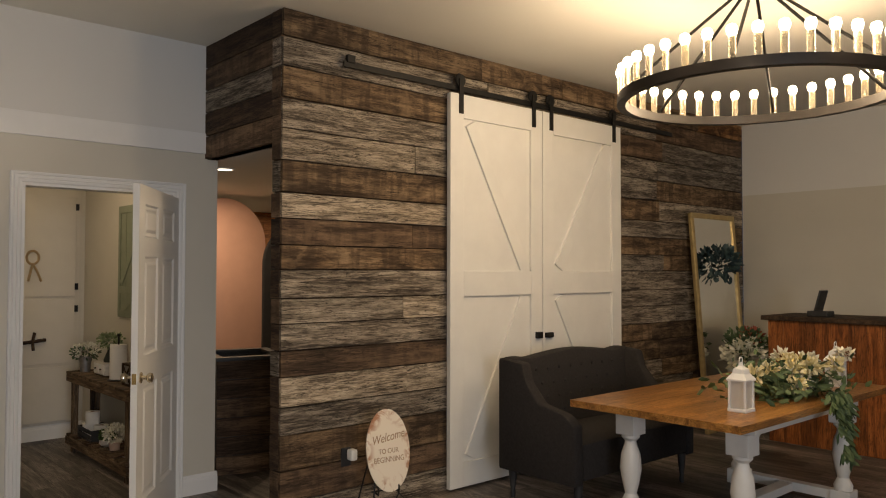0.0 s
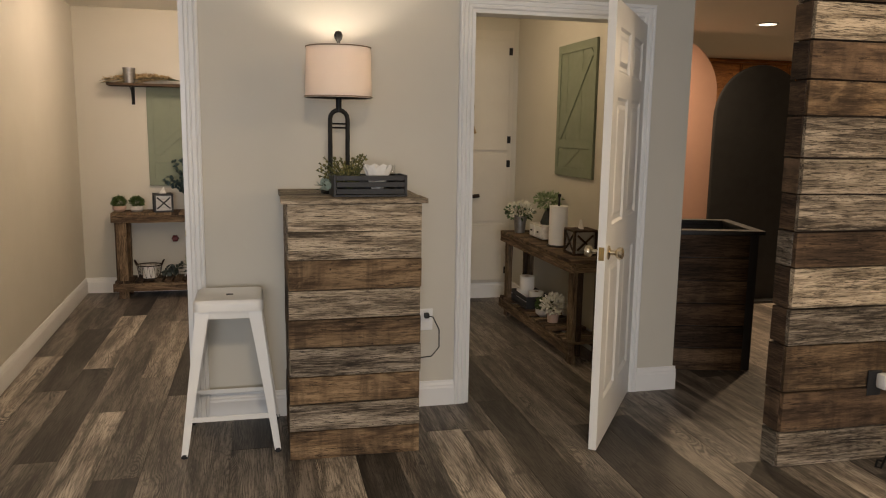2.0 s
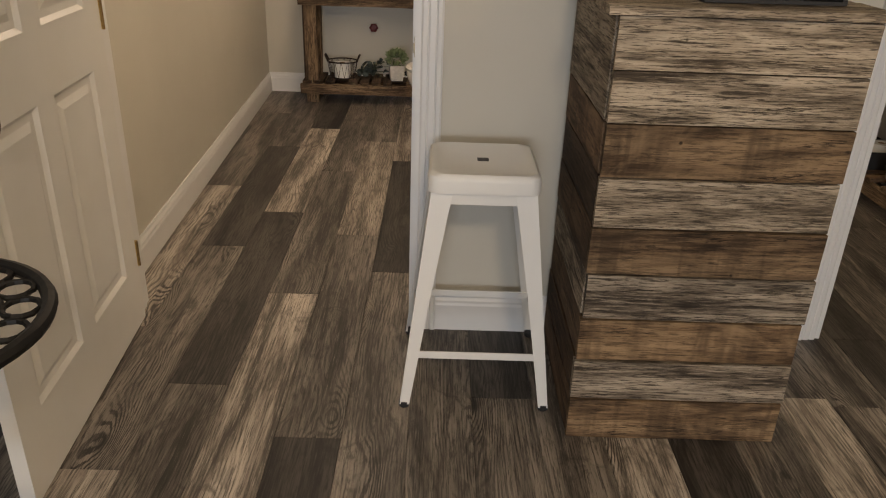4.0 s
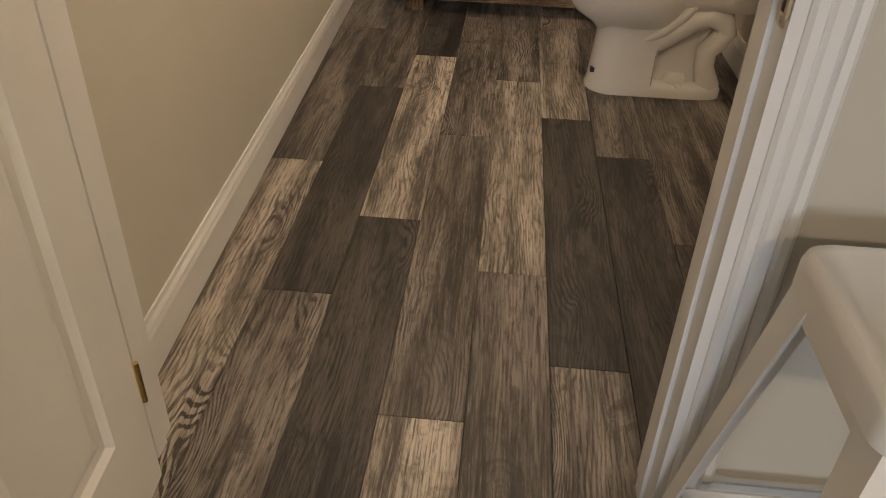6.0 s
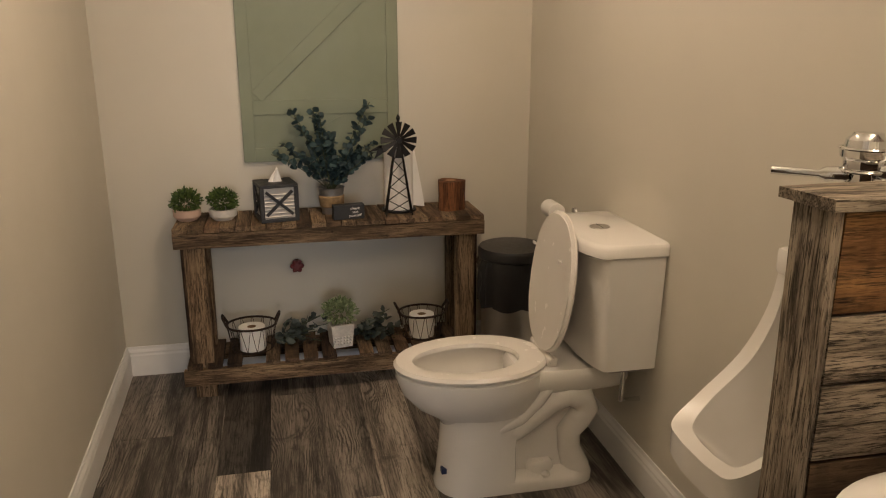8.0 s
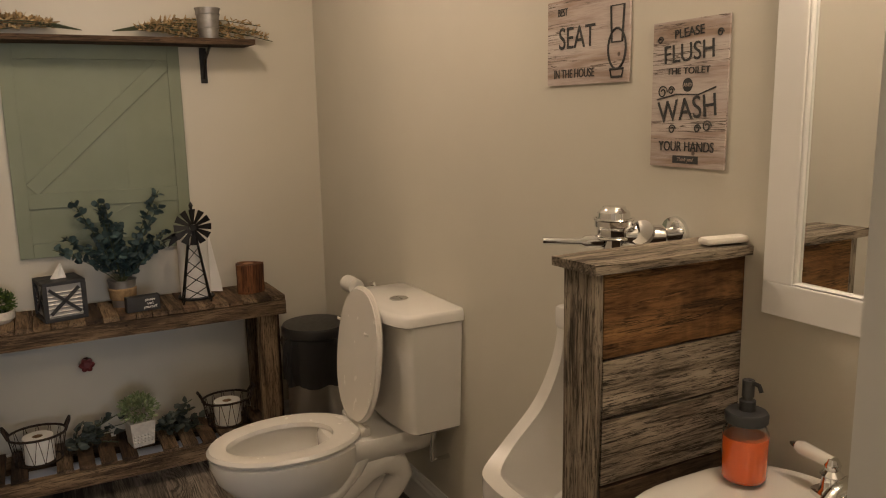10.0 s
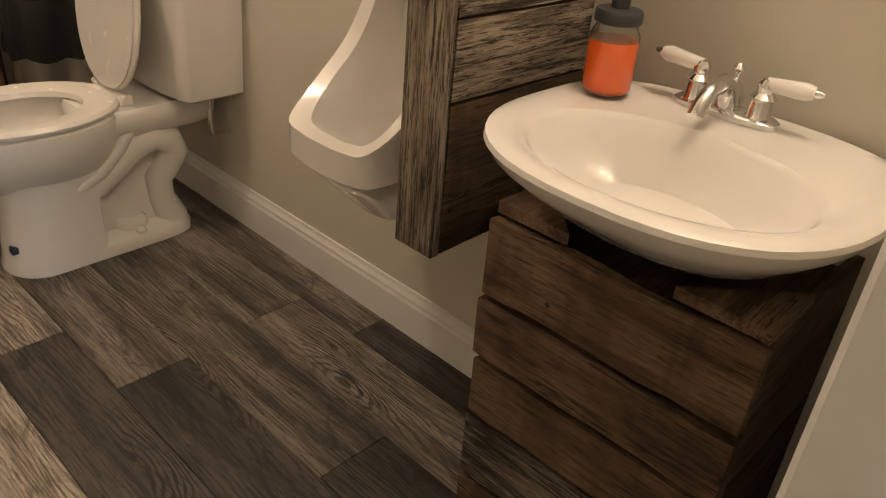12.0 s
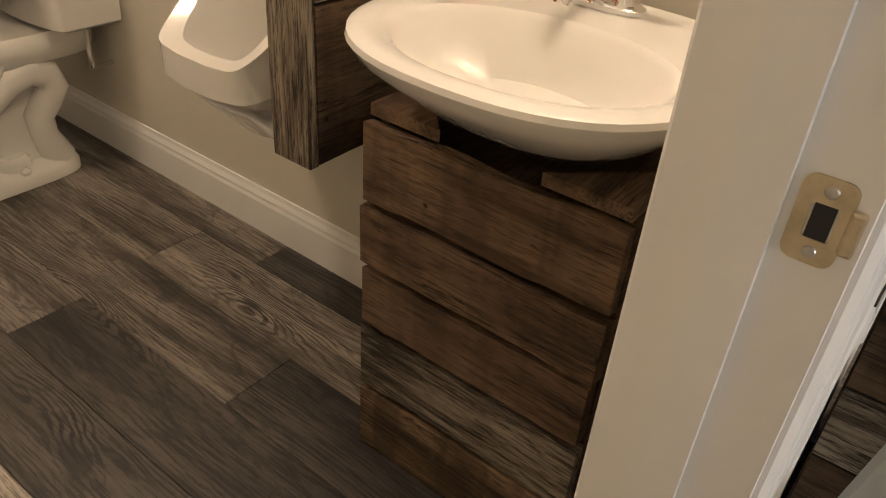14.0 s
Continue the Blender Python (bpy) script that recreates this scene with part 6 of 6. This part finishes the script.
# ---- storeroom ----
SX, SZ = 2.13, 0.68
cup = thing("built_in_cupboard", "cream flat-panel built-in cupboard with black hinges", "cupboard", (0, 7.52, 0))
part("face_frame", box(1.2, 2.25, -0.016, 0, 0.136, 2.3), M_FLAT_DOOR, cup)
for z0, z1 in ((0.16, 0.66), (0.685, 1.275), (1.30, 2.22)):
    d = part("door", box(1.26, 2.215, -0.034, -0.016, z0, z1, bevel=0.003), M_FLAT_DOOR, cup)
    for z in (z0 + 0.09, z1 - 0.09):
        part("hinge", box(2.205, 2.235, -0.04, -0.034, z - 0.03, z + 0.03), M_BLACK, d, "black hinge")
k = thing("rope_knot", "tan rope bow hung on the cupboard", "decoration", (1.845, 7.48, 1.60))
part("loop", tube([(0.05 * math.cos(a), -0.008, 0.055 + 0.06 * math.sin(a)) for a in np.linspace(0, math.tau, 20)[:-1]], 0.011, 6, True), M_PAMPAS, k, smooth=True)
for x in (-0.02, 0.04):
    part("tail", tube([(0, -0.012, 0), (x, -0.014, -0.08), (x * 1.8, -0.01, -0.16)], 0.011, 6), M_PAMPAS, k, smooth=True)
k = thing("branch_handle", "dark wooden cross handle on the cupboard", "decoration", (1.86, 7.486, 0.90))
part("bar", tube([(-0.1, -0.02, -0.01), (0.0, -0.03, 0.0), (0.1, -0.02, 0.01)], 0.016, 7), M_W_DARK, k, smooth=True)
part("bar", tube([(0.0, -0.02, -0.08), (-0.01, -0.03, 0.0), (0.01, -0.02, 0.08)], 0.014, 7), M_W_DARK, k, smooth=True)
bucket((SX - 0.03, 6.78, SZ), 0.05, 0.13, "flower_bucket", "galvanised bucket of white artificial flowers")
g = thing("white_flowers", "white artificial flowers with green leaves", "flowers", (SX - 0.03, 6.78, SZ + 0.11))
part("blooms", tuft((0, 0, 0.07), 0.1, 350, 0.026, rng, 0.6, 0.6), M_PETAL, g)
part("leaves", tuft((0, 0, 0.05), 0.11, 160, 0.035, rng, 0.5, 0.2), M_LEAF, g)
g = thing("drawer_box", "small whitewashed box with two drawers", "box", (SX + 0.03, 6.42, SZ), 90)
part("body", box(-0.13, 0.13, -0.06, 0.06, 0.012, 0.11, bevel=0.003), M_POTW, g)
for x in (-0.065, 0.065):
    d = part("drawer", box(x - 0.055, x + 0.055, 0.06, 0.066, 0.022, 0.10, bevel=0.002), M_TRIM, g)
    part("knob", lathe([(0.006, 0), (0.007, 0.01), (0.001, 0.014)], 10), M_BLACK, d, at=pose(x, 0.066, 0.06, -90))
g = thing("glass_vase", "dark glass vase with pale green sprigs", "vase", (SX + 0.05, 6.40, SZ + 0.11))
part("vase", lathe([(0.001, 0), (0.05, 0), (0.052, 0.02), (0.02, 0.10), (0.03, 0.125), (0.026, 0.125), (0.016, 0.1)], 24), plain("smoked_glass", (0.03, 0.035, 0.03), 0.08, vary=0.05), g, smooth=True)
part("sprigs", tuft((0, 0, 0.175), 0.1, 420, 0.024, rng, 0.6, 0.3), M_FERN, g)
g = thing("paper_towel_roll", "white paper towel roll on a black holder", "paper towel", (SX, 6.06, SZ))
part("roll", lathe([(0.02, 0.012), (0.064, 0.012), (0.064, 0.28), (0.02, 0.28), (0.02, 0.012)], 32), M_PAPER, g, smooth=True)
part("holder", lathe([(0.078, 0), (0.078, 0.008), (0.007, 0.012), (0.007, 0.34), (0.013, 0.345), (0.012, 0.36), (0.001, 0.365)], 24), M_BLACK, g, smooth=True)
cross_box((SX + 0.02, 5.72, SZ), 90, M_W_DARK, "dark wooden tissue box with X sides", 0.165)
g = thing("black_tray", "black wooden tray of toilet rolls on the lower shelf", "tray", (SX, 6.56, 0.155), 90)
part("bottom", box(-0.17, 0.17, -0.1, 0.1, 0, 0.01), M_BLACKP, g)
for s_ in (-1, 1):
    for z in (0.02, 0.06):
        part("slat", box(-0.17, 0.17, min(s_ * 0.1, s_ * 0.092), max(s_ * 0.1, s_ * 0.092), z, z + 0.03), M_BLACKP, g)
    part("end", box(min(s_ * 0.17, s_ * 0.162), max(s_ * 0.17, s_ * 0.162), -0.092, 0.092, 0.01, 0.09), M_BLACKP, g)
for x, y, z in ((SX - 0.03, 6.64, 0.166), (SX + 0.02, 6.5, 0.166), (SX - 0.02, 6.60, 0.267)):
    toilet_roll((x, y, z))
topiary((SX - 0.03, 6.2, 0.155), M_POTW, 0.062)
g = thing("hydrangea_pot", "white artificial hydrangea in a blush pot", "plant", (SX - 0.04, 6.0, 0.155))
part("pot", lathe([(0.001, 0), (0.035, 0), (0.045, 0.06), (0.001, 0.06)], 20), M_POT, g, smooth=True)
part("blooms", tuft((0, 0, 0.12), 0.085, 420, 0.024, rng, 0.85), M_PETAL, g)

# ---- kitchen glimpsed behind ----
bar = thing("plank_bar", "dark stained plank bar box with flat rim", "counter", (2.60, 5.32, 0), -14)
for x0, x1, y0, y1 in ((0, 0.51, 0, 0.02), (0, 0.51, 0.58, 0.60), (0, 0.02, 0.02, 0.58), (0.49, 0.51, 0.02, 0.58)):
    part("panel", box(x0, x1, y0, y1, 0, 0.86), M_BLACKP, bar)
for i in range(6):
    board(bar, (0.225, -0.010, 0.143 * (i + 0.5)), (0.45, 0.018, 0.139), "d" if i % 3 else "b")
for a, b_ in (((-0.02, -0.03), (0.54, 0.05)), ((-0.02, 0.55), (0.54, 0.62))):
    part("rim", box(a[0], b_[0], a[1], b_[1], 0.86, 0.885, bevel=0.003), M_BLACKP, bar)
for x in (-0.02, 0.47):
    part("rim", box(x, x + 0.07, 0.05, 0.55, 0.86, 0.885, bevel=0.003), M_BLACKP, bar)


def arch_panel(label, at, w, H, material):
    a_ = thing("arch_panel", label, "panel", at, group="arched backdrop panels")
    r_ = w / 2
    part("board", prism([(-r_, 0), (r_, 0)] + arc(0, H - r_, r_, 0, 180, 24), -0.015, 0.015), material, a_)
    part("edge", tube([(-r_, 0, 0)] + [(x, 0, z) for x, z in arc(0, H - r_, r_, 180, 0, 24)] + [(r_, 0, 0)], 0.016, 6), material, a_)
    part("foot", box(-r_ * 0.8, r_ * 0.8, -0.12, 0.12, 0, 0.02), material, a_)


arch_panel("matte black arched backdrop panel", (4.33, 7.0, 0), 0.88, 2.04, plain("matt_black_paint", (0.025, 0.025, 0.026), 0.6, vary=0.15, scale=4))
arch_panel("blush pink arched backdrop panel", (3.55, 7.2, 0), 0.90, 2.27, plain("blush_paint", (0.55, 0.33, 0.25), 0.6, vary=0.05, scale=4))
for i in range(4):
    uc = thing("kitchen_cabinet", "honey oak wall cabinet with panel door", "cabinet", (4.9 + 0.62 * i, 9.08, 1.42), group="kitchen wall cabinets")
    part("carcass", box(0, 0.61, 0.02, 0.32, 0, 0.86), M_W_CABINET, uc)
    d = part("door", box(0.02, 0.59, 0.0, 0.02, 0.02, 0.84, bevel=0.004), M_W_CABINET, uc)
    part("panel", box(0.1, 0.51, -0.008, 0.0, 0.1, 0.76, bevel=0.006), M_W_CABINET, d)
cr = thing("crown_strip", "honey oak crown strip over the cabinets", "trim", (4.86, 9.06, 2.28))
part("strip", box(0, 2.56, -0.02, 0.34, 0, 0.035, bevel=0.004), M_W_CABINET, cr)
for x, y in ((2.66, 5.36), (3.99, 6.53)):
    rl = thing("recessed_light", "lit round recessed ceiling light", "lamp", (x, y, 2.32), group="recessed lights")
    part("trim_ring", lathe([(0.062, 0), (0.085, 0), (0.085, -0.005), (0.066, -0.008), (0.062, 0)], 28), M_TRIM, rl, smooth=True)
    part("lens", lathe([(0.001, -0.002), (0.062, -0.002), (0.062, -0.004), (0.001, -0.005)], 24), M_CAN, rl)

# ---- dining end of the hall ----
M_DARKFAB = plain("charcoal_linen", (0.028, 0.025, 0.024), 0.95, vary=0.2, scale=60, bumpy=0.4, spec=0.2)
se = thing("settee", "dark charcoal tufted wingback settee", "settee", (4.49, 3.22, 0))
part("seat", box(-0.6, 0.6, -0.34, 0.22, 0.22, 0.46, bevel=0.03), M_DARKFAB, se, smooth=True)
crest = [(-0.66, 0.3)] + [(x, 0.93 + 0.05 * math.cos(x / 0.66 * 1.5) ** 2 + (0.02 if abs(x) > 0.5 else 0)) for x in np.linspace(-0.66, 0.66, 15)] + [(0.66, 0.3)]
part("backrest", prism(crest, 0.20, 0.32, 0.02), M_DARKFAB, se, smooth=True)
for i in range(9):
    for j in range(4):
        part("tuft_button", lathe([(0.014, 0), (0.01, 0.008), (0.001, 0.01)], 10), M_DARKFAB, se, at=pose(-0.5 + 0.125 * i + (0.06 if j % 2 else 0), 0.20, 0.56 + 0.1 * j, 90))
for s_ in (-1, 1):
    wingp = [(0.32, 0.2), (-0.34, 0.2), (-0.34, 0.58), (-0.25, 0.64), (-0.05, 0.68), (0.06, 0.80), (0.1, 0.93), (0.32, 0.95)]
    bm = prism(wingp, -0.045, 0.045, 0.02)
    bmesh.ops.rotate(bm, verts=bm.verts, cent=(0, 0, 0), matrix=Matrix.Rotation(radians(90), 3, "Z"))
    part("wing_arm", bm, M_DARKFAB, se, smooth=True, at=pose(s_ * 0.65, 0, 0))
    for y in (-0.29, 0.27):
        part("leg", lathe([(0.014, 0), (0.018, 0.03), (0.014, 0.05), (0.026, 0.14), (0.03, 0.21)], 14, (s_ * 0.6, y, 0)), M_BLACKP, se, "dark turned leg", True)

dt = thing("dining_table", "farmhouse table, varnished plank top, white turned legs", "table", (4.73, 2.29, 0))
bm = bmesh.new()
for i in range(6):
    y0 = -0.54 + 0.18 * i
    add_box(bm, -0.88, 0.88, y0 + 0.001, y0 + 0.179, 0.725, 0.765)
for s_ in (-1, 1):
    add_box(bm, min(s_ * 0.881, s_ * 1.04), max(s_ * 0.881, s_ * 1.04), -0.54, 0.54, 0.725, 0.765)
part("tabletop", bm, M_W_TABLE, dt)
M_TLEG = plain("white_table_paint", (0.72, 0.71, 0.68), 0.45, vary=0.04, scale=8)
prof = [(0.055, 0.10), (0.06, 0.13), (0.05, 0.15), (0.035, 0.18), (0.05, 0.24), (0.066, 0.33), (0.058, 0.42), (0.036, 0.48), (0.034, 0.50), (0.055, 0.52), (0.055, 0.54)]
for sx in (-1, 1):
    for sy in (-1, 1):
        l_ = part("leg", lathe(prof, 20, (sx * 0.68, sy * 0.36, 0)), M_TLEG, dt, smooth=True)
        part("leg_block", box(sx * 0.68 - 0.065, sx * 0.68 + 0.065, sy * 0.36 - 0.065, sy * 0.36 + 0.065, 0.54, 0.66, bevel=0.004), M_TLEG, l_)
        part("leg_foot", box(sx * 0.68 - 0.065, sx * 0.68 + 0.065, sy * 0.36 - 0.065, sy * 0.36 + 0.065, 0, 0.10, bevel=0.004), M_TLEG, l_)
    part("apron", box(sx * 0.68 - 0.03, sx * 0.68 + 0.03, -0.45, 0.45, 0.66, 0.725, bevel=0.003), M_TLEG, dt)
    part("apron", box(-0.72, 0.72, sx * 0.36 - 0.02, sx * 0.36 + 0.02, 0.63, 0.7251, bevel=0.003), M_TLEG, dt)
    part("floor_rail", box(sx * 0.68 - 0.04, sx * 0.68 + 0.04, -0.3, 0.3, 0.03, 0.09, bevel=0.003), M_TLEG, dt)
part("stretcher", box(-0.64, 0.64, -0.045, 0.045, 0.03, 0.085, bevel=0.003), M_TLEG, dt)


def lantern(at):
    l_ = thing("candle_lantern", "small white metal candle lantern on the table", "lantern", at, group="white lanterns")
    part("base", box(-0.055, 0.055, -0.055, 0.055, 0, 0.02, bevel=0.004), M_TRIM, l_)
    for sx in (-1, 1):
        for sy in (-1, 1):
            part("post", box(sx * 0.045 - 0.006, sx * 0.045 + 0.006, sy * 0.045 - 0.006, sy * 0.045 + 0.006, 0.02, 0.17), M_TRIM, l_)
    part("pane", box(-0.043, 0.043, -0.043, 0.043, 0.021, 0.169), plain("frosted_lantern_glass", (0.8, 0.78, 0.72), 0.4, trans=0.5), l_)
    part("roof", loft([[(sx * w, sy * w, z) for sx, sy in ((-1, -1), (1, -1), (1, 1), (-1, 1))] for w, z in ((0.058, 0.17), (0.058, 0.18), (0.035, 0.21), (0.03, 0.235), (0.01, 0.25), (0.008, 0.27))]), M_TRIM, l_)
    part("ring", tube([(0.018 * math.cos(a), 0, 0.282 + 0.018 * math.sin(a)) for a in np.linspace(0, math.tau, 15)[:-1]], 0.003, 5, True), M_TRIM, l_)


lantern((4.10, 1.96, 0.765))
lantern((5.49, 2.0, 0.765))
fl_ = thing("floral_centrepiece", "trailing cream rose and greenery table centrepiece", "flowers", (4.85, 2.08, 0.765))
lv = bmesh.new()
for _ in range(900):
    x = rng.gauss(0, 0.24)
    p_ = Vector((x, rng.gauss(0, 0.12), abs(rng.gauss(0.06, 0.06))))
    add_leaf(lv, p_, Vector((rng.uniform(-1, 1), rng.uniform(-1, 1), rng.uniform(-0.3, 0.8))), 0.07, 0.03, rng)
for _ in range(220):
    f = rng.uniform(0, 1)
    add_leaf(lv, (rng.gauss(-0.05, 0.05), -0.25 - 0.12 * f ** 0.5 - 0.05, 0.06 - 0.38 * f * f), (rng.uniform(-1, 1), rng.uniform(-1, 0.2), -0.8), 0.08, 0.03, rng)
part("greenery", lv, M_LEAF, fl_)
for i in range(22):
    c_ = (rng.gauss(0.02, 0.2), rng.gauss(-0.03, 0.1), rng.uniform(0.08, 0.23))
    part("bloom", tuft(c_, 0.042, 60, 0.04, rng, 0.8, 0.2), M_PETALY if i % 3 else M_PETAL, fl_)

ch = thing("chandelier", "large round wagon wheel chandelier with lit candle bulbs", "chandelier", (CHX, CHY, CHZ))
ring = []
for r_, z in ((CHR - 0.025, 0), (CHR + 0.02, 0), (CHR + 0.02, 0.05), (CHR - 0.025, 0.05)):
    ring.append([(r_ * math.cos(a), r_ * math.sin(a), z) for a in np.linspace(0, math.tau, 97)[:-1]])
part("ring", loft(ring + ring[:1], False, False), plain("bronze_black_metal", (0.035, 0.03, 0.026), 0.4, 0.5, vary=0.2), ch, smooth=True)
NB = 40
M_SLEEVE = plain("clear_candle_sleeve", (0.42, 0.36, 0.26), 0.15, trans=0.7, vary=0.02)
for i in range(NB):
    a = math.tau * i / NB
    cx, cy = CHR * math.cos(a), CHR * math.sin(a)
    sl = part("candle_sleeve", lathe([(0.018, 0.05), (0.018, 0.158)], 10, (cx, cy, 0)), M_SLEEVE, ch)
    sl.visible_shadow = False
    bu = part("bulb", lathe([(0.012, 0.155), (0.022, 0.165), (0.026, 0.185), (0.021, 0.203), (0.001, 0.212)], 12, (cx, cy, 0)), M_BULB, ch, "lit candle bulb", True)
    bu.visible_shadow = False
for i in range(6):
    a = math.tau * (i + 0.3) / 6
    part("rod", tube([(CHR * math.cos(a), CHR * math.sin(a), 0.05), (0.03 * math.cos(a), 0.03 * math.sin(a), HC - CHZ - 0.05)], 0.009, 6), M_BLACK, ch)
part("canopy", lathe([(0.03, HC - CHZ - 0.08), (0.05, HC - CHZ - 0.05), (0.07, HC - CHZ - 0.02), (0.075, HC - CHZ - 0.001)], 20), M_BLACK, ch, smooth=True)

mf = thing("leaning_mirror", "tall gold-framed mirror leaning on the plank wall", "mirror", (7.16, 3.66, 0), 0)
M_GOLD = plain("antique_gold", (0.5, 0.38, 0.18), 0.4, 0.7, vary=0.15, scale=20)
lean = pose(0, 0, 0, -4.5)
for x0, x1, z0, z1 in ((-0.42, 0.42, 0.0, 0.05), (-0.42, 0.42, 2.07, 2.12), (-0.42, -0.37, 0.05, 2.07), (0.37, 0.42, 0.05, 2.07)):
    part("frame", box(x0, x1, -0.02, 0.02, z0, z1, bevel=0.006), M_GOLD, mf, at=lean)
part("glass", box(-0.37, 0.37, -0.004, 0.0, 0.05, 2.07), M_MIRROR, mf, at=lean)
mw = thing("mirror_wreath", "small dark green wreath hung on the mirror", "wreath", (7.16, 3.66, 0))
part("leaves", tuft((0, 0.06, 1.62), 0.16, 260, 0.07, rng, 1.0), M_EUC, mw)
pf = thing("flower_stand", "white urn of cream and red flowers by the mirror", "flowers", (7.0, 3.4, 0))
part("urn", lathe([(0.12, 0), (0.13, 0.03), (0.05, 0.08), (0.045, 0.4), (0.12, 0.5), (0.17, 0.62), (0.15, 0.62), (0.001, 0.58)], 24), M_TLEG, pf, smooth=True)
part("blooms", tuft((-0.03, 0, 0.75), 0.2, 420, 0.06, rng, 0.7), M_PETAL, pf)
part("red_blooms", tuft((0.13, 0, 0.92), 0.09, 120, 0.05, rng, 0.8), leaf_mat("red_petals", (0.25, 0.04, 0.02), (0.45, 0.12, 0.06)), pf)
part("leaves", tuft((0.02, 0, 0.85), 0.22, 200, 0.06, rng, 0.7), M_LEAF, pf)

dk = thing("reception_desk", "red cedar board reception desk with dark top", "desk", (7.25, 2.1, 0))
part("body", box(-0.30, 0.3, -1.05, 1.05, 0, 1.10), M_W_DARK, dk)
for i in range(15):
    ob = board(dk, (-0.31, -0.98 + 0.14 * i, 0.55), (1.09, 0.137, 0.02), M_W_DESK, (0, 90, 0), "board")
part("top", box(-0.36, 0.34, -1.1, 1.1, 1.10, 1.14, bevel=0.004), M_W_DARK, dk)
pm = thing("payment_terminal", "black card terminal on the desk", "terminal", (7.1, 2.75, 1.14))
part("base", box(-0.08, 0.08, -0.09, 0.09, 0, 0.05, bevel=0.01), M_BLACKP, pm)
part("screen", box(-0.08, 0.08, -0.01, 0.01, 0, 0.2, bevel=0.005), M_BLACKP, pm, at=pose(0.02, 0.03, 0.04, 15))
gv = thing("silver_vase", "mirrored silver vase on the table", "vase", (5.35, 2.45, 0.765))
part("vase", lathe([(0.001, 0), (0.05, 0), (0.06, 0.16), (0.055, 0.16), (0.045, 0.01), (0.001, 0.01)], 20), M_STEEL, gv, smooth=True)

# restroom ceiling light
cl = thing("ceiling_light", "flush frosted ceiling light, lit", "lamp", (-0.45, 6.95, 2.44))
part("pan", lathe([(0.15, 0), (0.15, -0.02), (0.001, -0.02)], 28), M_STEEL, cl, smooth=True)
g_ = part("globe", lathe([(0.135, -0.02), (0.13, -0.06), (0.09, -0.09), (0.001, -0.10)], 28), glow("lit_frosted_globe", (1.0, 0.8, 0.56), 5.0), cl, smooth=True)
g_.visible_shadow = False

vl_ = thing("vanity_light", "three-bulb brushed steel light above the mirror", "lamp", (RE, 5.37, 2.10))
part("back_plate", box(-0.02, 0, -0.25, 0.25, -0.04, 0.04, bevel=0.006), M_STEEL, vl_)
for k in range(3):
    y = 0.17 * (k - 1)
    part("arm", tube([(-0.02, y, 0.03), (-0.08, y, 0.05), (-0.115, y, 0.045)], 0.008, 8), M_STEEL, vl_, smooth=True)
    part("bulb", lathe([(0.013, 0.05), (0.014, 0.03), (0.03, 0.0), (0.026, -0.022), (0.001, -0.032)], 18, (-0.115, y, 0)), M_BULB, vl_, "lit bulb", True).visible_shadow = False

# made-up panel round the hall's fill lamp, never in view
hl = thing("hall_fill_panel", "added fill light panel under the hall ceiling, out of view", "lamp", (0.3, 0.4, HC))
part("frame", box(-0.28, 0.28, -0.28, 0.28, -0.03, 0, bevel=0.004), M_TRIM, hl)
part("diffuser", box(-0.25, 0.25, -0.25, 0.25, -0.034, -0.03), M_CAN, hl)
